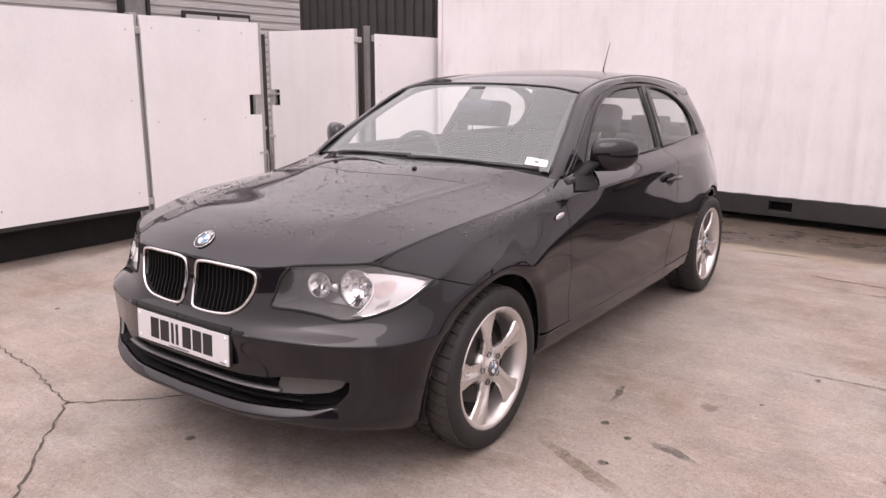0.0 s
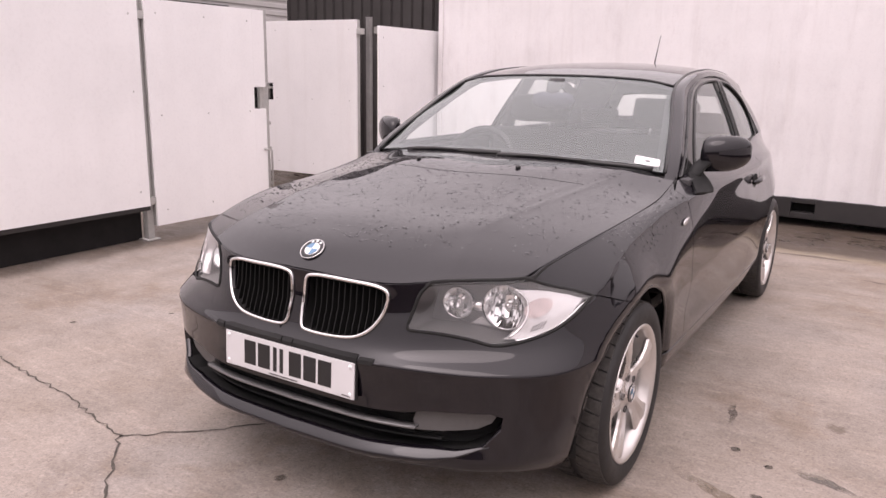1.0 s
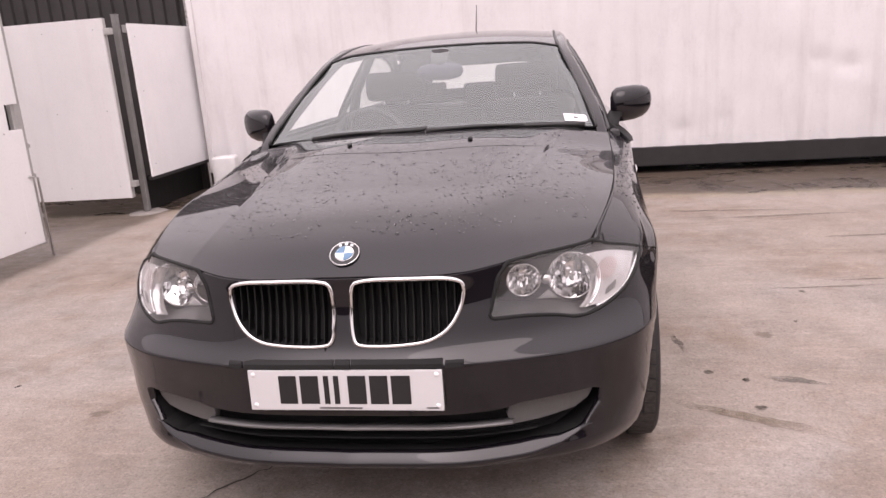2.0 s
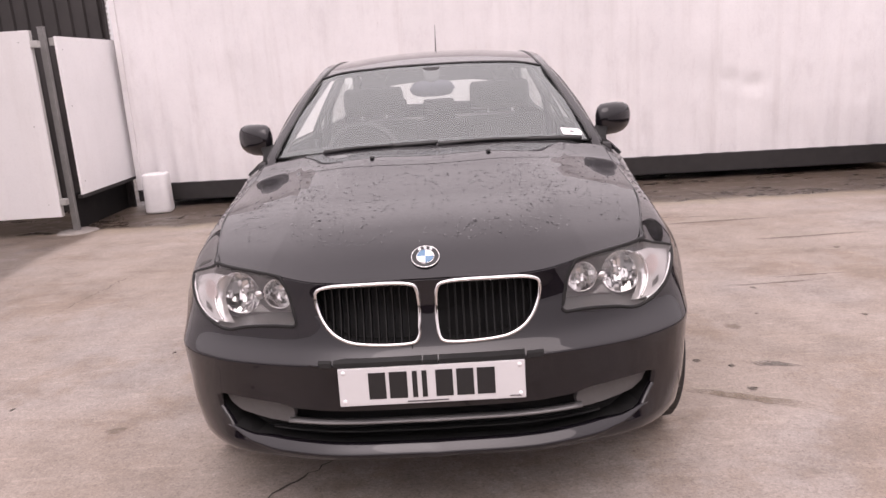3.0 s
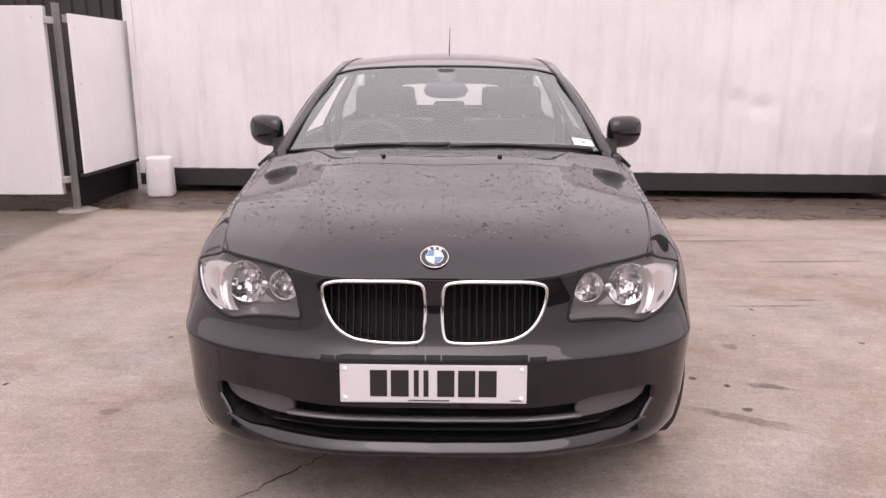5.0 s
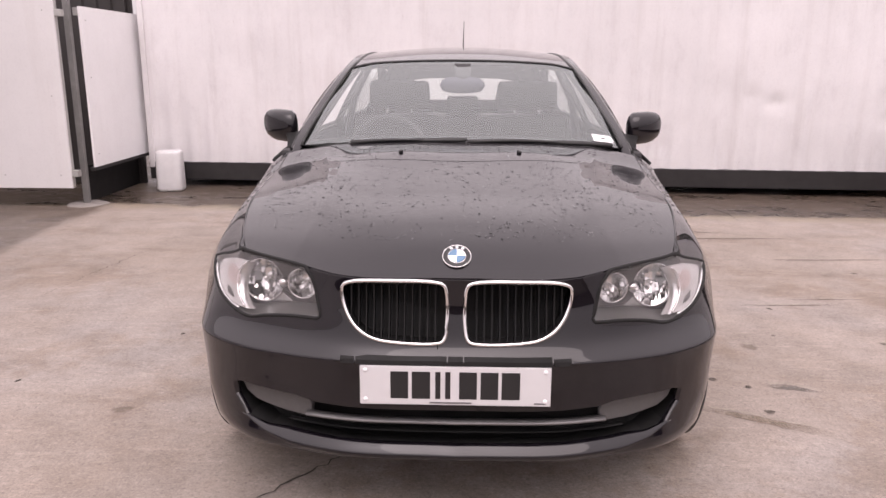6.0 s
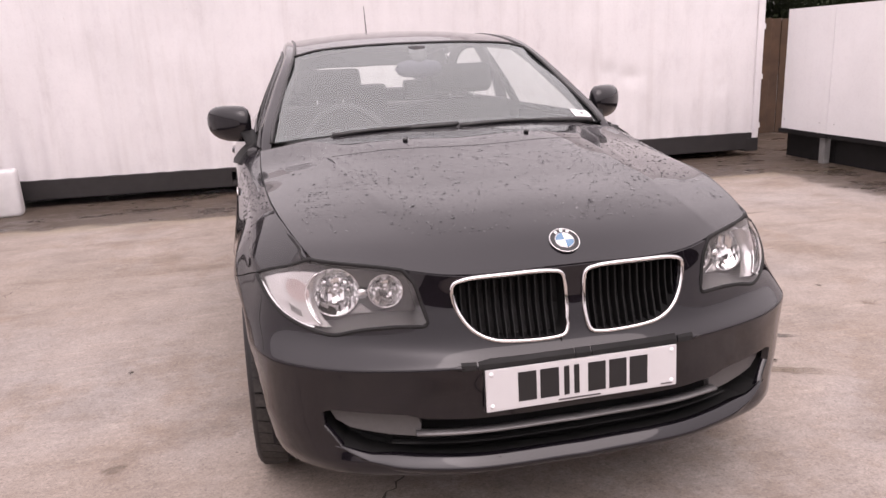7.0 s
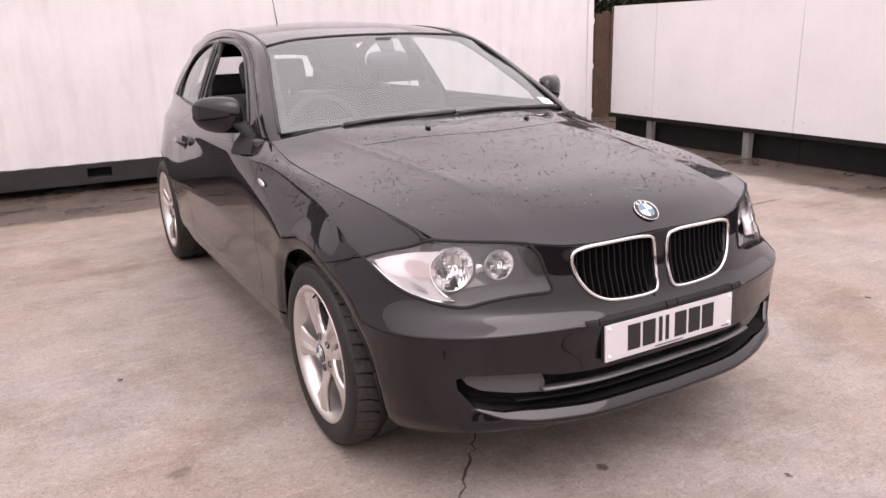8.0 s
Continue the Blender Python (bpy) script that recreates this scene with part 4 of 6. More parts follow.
def roundel(scale, m, parent, name="badge"):
    """A round enamel badge: dark ring with bright rims and a centre in blue and white quarters."""
    bm = lathe_bm([(0, 0), (0.041, 0), (0.0415, 0.002), (0.040, 0.0055), (0.037, 0.0065), (0.026, 0.0075), (0, 0.008)], 40, "z")
    bm.transform(m @ Matrix.Scale(scale, 4))
    plate = part(name, bm, INK, parent, "round enamel badge, blue and white", True)
    for r, t in ((0.0405, 0.0014), (0.0255, 0.0012)):
        ring = [tuple((m @ Matrix.Scale(scale, 4)) @ Vector((r * math.cos(a), r * math.sin(a), 0.0068))) for a in np.linspace(0, 2 * math.pi, 48, endpoint=False)]
        part("rim", tube_bm(ring, t * scale, 6, True), CHROME, plate, smooth=True)
    for k in range(4):
        bm = bmesh.new()
        fan = [(0, 0)] + [(0.0245 * math.cos(a), 0.0245 * math.sin(a)) for a in np.linspace(k * math.pi / 2, (k + 1) * math.pi / 2, 10)]
        lo, hi = [bm.verts.new((x, y, 0.0070)) for x, y in fan], [bm.verts.new((x, y, 0.0092)) for x, y in fan]
        bm.faces.new(hi)
        bm.faces.new(lo[::-1])
        for i in range(len(fan)):
            j = (i + 1) % len(fan)
            bm.faces.new((lo[i], lo[j], hi[j], hi[i]))
        bm.transform(m @ Matrix.Scale(scale, 4))
        part("quarter", bm, BLUE if k % 2 == 1 else BADGEWHITE, plate)
    for k in range(3):
        a = math.radians(60 + 30 * k)
        part("mark", box_bm((-0.004, -0.004, 0.0066), (0.004, 0.004, 0.0082), m=m @ Matrix.Scale(scale, 4) @ Matrix.Translation((0.033 * math.cos(a), 0.033 * math.sin(a), 0)) @ pose(0, 0, 0, 0, 0, math.degrees(a))), BADGEWHITE, plate)
    return plate


roundel(0.97, badge_m, bonnet)

# number plate: the characters become plain bars
plate_m = pose(0, -0.7685, 0.4915, 90 - 2.5, 0, 0)
bm = box_bm((-0.26, -0.0555, 0), (0.26, 0.0555, 0.006), 0.004, 2, plate_m)
plate = part("number_plate", bm, PLATEWHITE, bumper, "white number plate with black characters")
for k, (x, w) in enumerate(((-0.152, 0.048), (-0.093, 0.05), (-0.047, 0.014), (-0.020, 0.014), (0.035, 0.048), (0.093, 0.048), (0.151, 0.05))):
    part("bar", box_bm((x - w / 2, -0.037, 0.006), (x + w / 2, 0.040, 0.0072), m=plate_m), INK, plate)
part("small_print", box_bm((-0.07, -0.0505, 0.006), (0.045, -0.0465, 0.0068), m=plate_m), GREYPLASTIC, plate)
part("small_print", box_bm((0.215, -0.049, 0.006), (0.247, -0.0455, 0.0068), m=plate_m), GREYPLASTIC, plate)
for x, y in ((-0.245, 0.043), (0.245, 0.043), (-0.245, -0.041), (0.245, -0.041)):
    bm = lathe_bm([(0, 0.0105), (0.004, 0.0098), (0.0066, 0.006)], 14, "z")
    bm.transform(plate_m @ Matrix.Translation((x, y, 0)))
    part("screw_cap", bm, BADGEWHITE, plate, smooth=True)
part("plate_backing", box_bm((-0.262, -0.057, -0.012), (0.262, 0.057, -0.001), 0.004, 2, plate_m), TRIM, bumper, "black plastic plate holder")
# near-black strips over the plate: slots, with the ledge's shade put into the colour
for x0, x1 in ((-0.272, -0.024), (-0.020, 0.020), (0.024, 0.262), (0.268, 0.315), (-0.315, -0.278)):
    rings = []
    for x in np.linspace(x0, x1, 9):
        low, mid, top = (on(BODY, BODY.find([(abs(x), z)], [0, 2], 0, BU["c3"]), 0.0040)[0] for z in (0.5500, 0.5590, 0.5690 if abs(x) < 0.266 else 0.5640))
        rings.append([(x, low[1], low[2]), (x, mid[1], mid[2]), (x, top[1], top[2]), (x, top[1] + 0.03, top[2]), (x, top[1] + 0.03, low[2])])
    part("slot", loft_bm(rings), VOID, bumper, "near-black strip over the plate, slot and its shade in one colour")
for sx in (-1, 1):
    # the raised ends of the plate ledge, where the crease drops to the slot
    rings = []
    for x, h in ((0.300, 0.0), (0.308, 0.003), (0.320, 0.005), (0.330, 0.003), (0.342, 0.0)):
        p = on(BODY, BODY.find([(x, 0.556)], [0, 2], 0, BU["c3"]), 0.0)[0]
        rings.append([(sx * x, p[1] + 0.004 - h, 0.556 - 0.4 * h - 0.006), (sx * x, p[1] - 0.0015 - 0.5 * h, 0.556 - 0.002), (sx * x, p[1] + 0.002, 0.556 + h), (sx * x, p[1] + 0.02, 0.558 + h), (sx * x, p[1] + 0.02, 0.545)])
    part("ledge_end", loft_bm(rings), PAINT, bumper, smooth=True)

# lower intake
def mouth_loop(lift, left_too=True, back=0.0):
    r = BODY(mouth_half[:, 0], mouth_half[:, 1])
    n = BODY.normal(mouth_half[:, 0], mouth_half[:, 1])
    n = n * np.sign((n * (r - CENTRE)).sum(1))[:, None]
    r = r + n * lift + [0, back, 0]
    return [tuple(p) for p in r] + [(-p[0], p[1], p[2]) for p in r[1:-1][::-1]]


a, b = mouth_loop(-0.002), mouth_loop(-0.05, back=0.07)
bm = loft_bm([a, b], cap=False)
bm.faces.new(bm.verts[len(a):])
part("intake_recess", bm, VOID, bumper, "dark lower air intake")


def bow(z, lift, x1=0.43, n=31):
    out = []
    for x in np.linspace(-x1, x1, n):
        q = BODY.find([(abs(x), z)], [0, 2], 0, BU["c4"])
        p = on(BODY, q, lift)[0]
        out.append((math.copysign(p[0], x), p[1], p[2]))
    return out


strip = bow(0.371, -0.012)
part("intake_strip", loft_bm([[(x, y - 0.006, z - 0.0045), (x, y - 0.008, z - 0.003), (x, y - 0.006, z + 0.003), (x, y + 0.02, z + 0.004), (x, y + 0.02, z - 0.0045)] for x, y, z in strip]), SATIN, bumper, "satin grey strip across the intake", True)
for z in (0.392, 0.348, 0.330):
    part("intake_bar", loft_bm([[(x, y, z - 0.002), (x, y - 0.004, z), (x, y, z + 0.002), (x, y + 0.02, z)] for x, y, _ in bow(z, -0.045, 0.5, 21)]), VOID, bumper)


def fog_blank(m):
    pts = xz([(0.43, 0.420), (0.54, 0.428), (0.652, 0.424), (0.635, 0.395), (0.60, 0.378), (0.50, 0.364), (0.425, 0.360), (0.418, 0.388)])
    return skin("fog_blank", BODY, pts, GREYPLASTIC, bumper, step=0.03, rim=0.02, lift=-0.026, mirror=m, label="grey plastic fog lamp blank")


both(fog_blank)
# the lip under the intake: a sloped ledge that follows its lower edge
sill_x, sill_z = zip(*[q for q in MOUTH[::-1] if q[1] < 0.34])
rings = []
for x in np.linspace(-0.63, 0.63, 61):
    p = on(BODY, BODY.find([(abs(x), float(np.interp(abs(x), sill_x, sill_z)))], [0, 2], 0, BU["c4"]), 0.0)[0]
    n = on(BODY, BODY.find([(abs(x), p[2])], [0, 2], 0, BU["c4"]), 1.0)[0] - p
    k = max(0.12, min(1, (0.64 - abs(x)) / 0.16))
    rings.append([(math.copysign(abs(x) + n[0] * o * k, x), p[1] + n[1] * o * k, p[2] + h * k) for o, h in ((-0.022, 0.014), (-0.008, 0.0115), (-0.005, 0.0095), (0.012, -0.0080), (0.0145, -0.0110), (0.0155, -0.0150), (0.0145, -0.0200), (0.001, -0.032), (-0.03, -0.032))])
part("front_lip", loft_bm(rings), PAINT, bumper, "sloped lip under the intake", True)
# lip seams and a chip on the front lip, and a tow-eye notch
part("lip_chip", box_bm((-0.231, -0.7745, 0.292), (-0.223, -0.765, 0.310), 0.002, 1), VOID, bumper, "small dark chip in the lip")
part("notch", box_bm((-0.050, -0.7475, 0.574), (-0.0475, -0.72, 0.600), 0.0005, 1), VOID, bumper)

# ---- headlights ----
def bowl_bm(r, depth):
    """A round reflector bowl pressed into tall upright facets, each set at its own small angle."""
    bm = bmesh.new()
    rng = random.Random(7)
    for i in range(18):
        x0, x1 = (r * math.sin(math.pi * (k / 18 - 0.5) * 0.985) for k in (i, i + 1))
        cuts = sorted([-1.0, 1.0, rng.uniform(-0.25, 0.05)])
        for v0, v1 in zip(cuts, cuts[1:]):
            tx, ty = rng.uniform(-0.22, 0.22), rng.choice((-0.34, -0.26, -0.18, -0.05, 0.05))
            xc, yc = 0.5 * (x0 + x1), 0.25 * (v0 + v1) * (math.sqrt(r * r - x0 * x0) + math.sqrt(r * r - x1 * x1))
            loop = []
            for x, v in ((x0, v0), (x1, v0), (x1, 0.5 * (v0 + v1)), (x1, v1), (x0, v1), (x0, 0.5 * (v0 + v1))):
                y = v * math.sqrt(r * r - x * x)
                k = (x * x + y * y) / (r * r)
                loop.append(bm.verts.new((x, y, -depth * (1 - k) + (1 - k ** 3) * 0.8 * (tx * (x - xc) + ty * (y - yc)))))
            bm.faces.new((loop[0], loop[1], loop[2], loop[5]))
            bm.faces.new((loop[5], loop[2], loop[3], loop[4]))
    return bm


# the plate that carries the reflectors stands well behind the lens, swept back towards the wing
LAMPPLATE = Field(lambda x, z: np.stack([x, -0.531 + 0.377 * (x - 0.458), z], 1), (0.36, 0.70), (0.60, 0.82))
BOWLS = ((0.588, -0.482, 0.701, 0.066, 0.046), (0.458, -0.531, 0.705, 0.0455, 0.036))


def headlight(m):
    s = -1 if m else 1
    lens = skin("headlight", BODY, lamp_outline, LENS, car, step=0.03, rim=0, lift=0.001, mirror=m, label="clear headlight with two round reflectors and a pale indicator")
    loop = dense(lamp_outline, 0.03)
    edge = on(BODY, loop, -0.006)
    part("lens_seal", tube_bm([tuple(p) for p in on(BODY, loop, -0.001, m)], 0.0055, 6, True), VOID, lens, smooth=True)
    # grey plate round the bowls, and the walls that run from the lens back to it
    flat = edge[:, [0, 2]]
    mid = np.array([0.55, 0.70])
    flat = mid + (flat - mid) * 0.955
    flat[:, 0] = np.minimum(flat[:, 0], 0.672)
    holes = [[(x + 1.0 * r * math.cos(t), z + r * math.sin(t)) for t in np.linspace(0, 2 * math.pi, 32, endpoint=False)] for x, y, z, r, d in BOWLS]
    skin("bezel_plate", LAMPPLATE, flat, LAMPGREY, lens, holes, step=0.025, rim=0.004, mirror=m, label="grey plate round the reflectors")
    rear = LAMPPLATE(flat[:, 0], flat[:, 1])
    a, b = edge * [s, 1, 1], rear * [s, 1, 1]
    part("housing_wall", loft_bm([[tuple(p) for p in a], [tuple(p) for p in b]], cap=False), LAMPGREY, lens, smooth=True)
    # round reflectors: deep bright bowls with a bezel and a bulb cap
    for x, y, z, r, depth in BOWLS:
        look_m = Matrix.Translation((s * x, y, z)) @ Vector((s * 0.16, -1, 0.0)).to_track_quat("Z", "Y").to_matrix().to_4x4()
        bm = bowl_bm(r * 0.985, depth)
        bm.transform(look_m)
        bowl = part("reflector", bm, REFLECTOR, lens, "bright bowl reflector with upright flutes")
        bm = lathe_bm([(0, -depth * 0.22), (r * 0.10, -depth * 0.26), (r * 0.15, -depth * 0.40), (r * 0.14, -depth)], 20, "z")
        bm.transform(look_m)
        part("bulb_cap", bm, CHROME, bowl, smooth=True)
        ringp = [tuple(look_m @ Vector((r * math.cos(t), r * math.sin(t), 0.004))) for t in np.linspace(0, 2 * math.pi, 40, endpoint=False)]
        part("bezel", tube_bm(ringp, 0.0026, 8, True), CHROME, lens, smooth=True)
    part("bridge", tube_bm([(s * 0.502, -0.516, 0.704), (s * 0.512, -0.519, 0.704), (s * 0.526, -0.512, 0.704)], [0.012, 0.018, 0.021], 12), REFLECTOR, lens, smooth=True)
    skin("facet", LAMPPLATE, [(0.495, 0.646), (0.548, 0.642), (0.524, 0.668)], LENSWHITE, lens, step=0.02, rim=0.005, lift=0.004, mirror=m)
    # pale indicator chamber at the outer end
    x, y, z, r, d = BOWLS[0]
    arc_in = [(x + 0.008 + 0.075 * math.cos(t), z + 0.075 * math.sin(t)) for t in np.radians(np.linspace(62, -62, 20))]
    ind = xz(arc_in + [(0.676, 0.637), (0.700, 0.642), (0.733, 0.660), (0.764, 0.693), (0.778, 0.726), (0.742, 0.744), (0.695, 0.762)])
    chamber = skin("indicator", BODY, ind, LENSWHITE, lens, step=0.02, rim=0.035, lift=-0.011, mirror=m, label="pale indicator reflector")
    dish = [(0.690 + 0.028 * math.cos(t) + 0.004 * math.sin(t), 0.716 + 0.026 * math.sin(t)) for t in np.linspace(0, 2 * math.pi, 24, endpoint=False)]
    skin("bulb", BODY, xz(dish), ORANGE, chamber, step=0.012, rim=0.003, lift=-0.0075, mirror=m)
    pts = on(BODY, BODY.find(arc_in[1:-1], [0, 2], BU["c1"], BU["c5"]), -0.010, m)
    part("ridge", tube_bm([tuple(p) for p in pts], 0.0034, 6), CHROME, chamber, smooth=True)
    for k in range(5):
        q = [(0.686 + 0.006 * k, 0.652 + 0.002 * k), (0.690 + 0.006 * k, 0.668 + 0.003 * k)]
        pts = on(BODY, BODY.find(q, [0, 2], BU["c1"], BU["c5"]), -0.010, m)
        part("flute", tube_bm([tuple(p) for p in pts], 0.0013, 6), LAMPGREY, chamber, smooth=True)
    rimline = [(0.655, 0.631), (0.690, 0.638), (0.733, 0.658), (0.764, 0.692), (0.779, 0.722)]
    pts = on(BODY, BODY.find(curve(rimline, 16), [0, 2], BU["c1"], BU["c5"]), -0.006, m)
    part("lens_rim", tube_bm([tuple(p) for p in pts], 0.0042, 8), CHROME, lens, smooth=True)
    return lens


both(headlight)

# ---- wheels ----
def wheel(at, flip, turn):
    m = Matrix.Translation(at) @ pose(0, 0, 0, 0, 0, 180 if flip else 0) @ pose(0, 0, 0, turn, 0, 0)
    # rim barrel with lips; x points outwards
    prof = [(0.236, 0.094), (0.239, 0.101), (0.234, 0.104), (0.224, 0.098), (0.214, 0.088), (0.206, 0.05), (0.198, -0.04), (0.20, -0.09), (0.236, -0.095)]
    bm = lathe_bm(prof, 64)
    bm.transform(m)
    rim = part("wheel", bm, SILVER, car, "silver five-spoke alloy wheel with a black tyre", True)
    tyre = [(0.228, 0.092), (0.240, 0.101), (0.262, 0.1075), (0.288, 0.106), (0.304, 0.098), (0.3075, 0.090), (0.3075, 0.06), (0.3085, 0.0), (0.3075, -0.06), (0.3075, -0.090), (0.304, -0.098), (0.28, -0.106), (0.24, -0.10), (0.228, -0.092)]
    bm = lathe_bm(tyre, 80)
    bm.transform(m)
    ty = part("tyre", bm, RUBBER, rim, "black tyre with worn dusty tread", True)
    # tread: circumferential ribs and slanted blocks
    bm = bmesh.new()
    for k in range(44):
        a0 = 2 * math.pi * k / 44
        for sx in (-1, 1):
            quad = []
            for (ax, da) in ((0.014, 0.0), (0.050, 0.050), (0.090, 0.070), (0.090, 0.195), (0.050, 0.172), (0.014, 0.118)):
                r = 0.3185 if ax < 0.03 else 0.3180 if ax < 0.06 else 0.3130
                quad.append((sx * ax, r * math.cos(a0 + da), r * math.sin(a0 + da)))
            low = [(x, y * 0.968, z * 0.968) for x, y, z in quad]
            vs, ws = [bm.verts.new(q) for q in quad], [bm.verts.new(q) for q in low]
            bm.faces.new(vs)
            for i in range(6):
                bm.faces.new((vs[i], ws[i], ws[(i + 1) % 6], vs[(i + 1) % 6]))
    bmesh.ops.recalc_face_normals(bm, faces=bm.faces[:])
    bm.transform(m)
    part("tread", bm, TREADRUBBER, ty)["kind"] = "stuff"
    # spokes
    for k in range(5):
        rings = []
        for r, w, x, t, twist, ridge in ((0.040, 0.034, 0.074, 0.030, 0, 0.0), (0.070, 0.034, 0.080, 0.030, 0.0, 0.003), (0.095, 0.029, 0.086, 0.028, 0.002, 0.007), (0.130, 0.030, 0.092, 0.026, 0.006, 0.011), (0.165, 0.040, 0.095, 0.024, 0.012, 0.011), (0.198, 0.055, 0.095, 0.022, 0.018, 0.008), (0.228, 0.068, 0.094, 0.020, 0.022, 0.003)):
            ring = []
            for a, b in ((-1, -0.012), (-0.92, -0.004), (-0.30, 0.0), (-0.18, -ridge * 0.25), (0.15, -ridge), (0.90, -ridge * 1.3), (1, -ridge * 1.3 - 0.008), (0.8, -t), (-0.8, -t)):
                ring.append((x + b, w * a + twist, r))
            rings.append(ring)
        bm = loft_bm(rings)
        bm.transform(m @ pose(0, 0, 0, 72 * k, 0, 0))
        part("spoke", bm, SILVER, rim, smooth=False)
        bm = lathe_bm([(0.0, 0.070), (0.0095, 0.070), (0.0105, 0.0822), (0.0125, 0.0822), (0.0130, 0.06)], 16)
        bm.transform(m @ pose(0, 0, 0, 72 * k, 0, 0) @ Matrix.Translation((0, 0, 0.057)))
        part("bolt_hole", bm, HOLE, rim, smooth=False)
    bm = lathe_bm([(0, 0.088), (0.034, 0.087), (0.038, 0.080), (0.062, 0.077), (0.078, 0.070), (0.078, 0.03)], 40)
    bm.transform(m)
    part("hub", bm, SILVER, rim, smooth=True)
    roundel(0.78, m @ Matrix.Translation((0.0885, 0, 0)) @ pose(0, 0, 0, 90, 0, 90) @ pose(0, 0, 0, 0, 0, -turn), rim, "centre_cap")
    bm = lathe_bm([(0.06, 0.022), (0.150, 0.022), (0.150, 0.0), (0.06, 0.0)], 48, closed=True)
    bm.transform(m)
    part("brake_disc", bm, DISC, rim)
    # near-black disc added behind the spokes, shading the gaps between them
    bm = lathe_bm([(0.0, 0.010), (0.200, 0.010), (0.200, -0.01), (0.0, -0.01)], 40)
    bm.transform(m)
    part("dust_shield", bm, VOID, rim)
    bm = box_bm((0.0, -0.04, 0.07), (0.05, 0.09, 0.155), 0.012, 2, m @ pose(0, 0, 0, 60 - turn, 0, 0))
    part("caliper", bm, DISC, rim)
    part("valve", tube_bm([tuple(m @ Vector(p)) for p in ((0.07, 0.07, 0.195), (0.092, 0.066, 0.182))], 0.004, 8), TRIM, rim)
    return rim


for y in (0.0, 2.66):
    wheel((0.742, y, 0.3175), False, 14 if y == 0 else 40)
    wheel((-0.742, y, 0.3175), True, 30 if y == 0 else 8)


def liner(y, s):
    """The dark liner of a wheel arch."""
    bm = bmesh.new()
    rings = []
    for x in (0.79, 0.75, 0.60, 0.50):
        rings.append([bm.verts.new((s * x, y + 0.385 * math.cos(a), 0.315 + 0.385 * math.sin(a))) for a in np.linspace(-0.22, math.pi + 0.22, 28)])
    for a, b in zip(rings, rings[1:]):
        for i in range(27):
            bm.faces.new((a[i], a[i + 1], b[i + 1], b[i]))
    bm.faces.new(rings[-1])
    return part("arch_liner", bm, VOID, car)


for y in (0.0, 2.66):
    for s in (1, -1):
        liner(y, s)
# arch lips: rounded flanges
for s in (1, -1):
    for c, surf_a in ((ARCH, (4, 203)), (REAR_ARCH, (4, 176))):
        pts = [on(BODY, yz([q], "c3"), 0.0, s < 0)[0] for q in arc(c[0], c[1], c[2] + 0.001, *surf_a, 30)]
        part("arch_lip", tube_bm([tuple(p + np.array([-s * 0.006, 0, 0])) for p in pts], 0.008, 6), PAINT, car, smooth=True)
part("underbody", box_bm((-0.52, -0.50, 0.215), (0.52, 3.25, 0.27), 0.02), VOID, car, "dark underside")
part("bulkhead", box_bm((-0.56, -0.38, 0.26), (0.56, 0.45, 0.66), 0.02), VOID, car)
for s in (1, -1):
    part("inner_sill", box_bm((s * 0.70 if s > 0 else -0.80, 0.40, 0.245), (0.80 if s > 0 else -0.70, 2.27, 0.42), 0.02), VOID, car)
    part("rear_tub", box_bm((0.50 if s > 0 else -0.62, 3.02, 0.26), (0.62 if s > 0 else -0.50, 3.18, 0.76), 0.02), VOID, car)

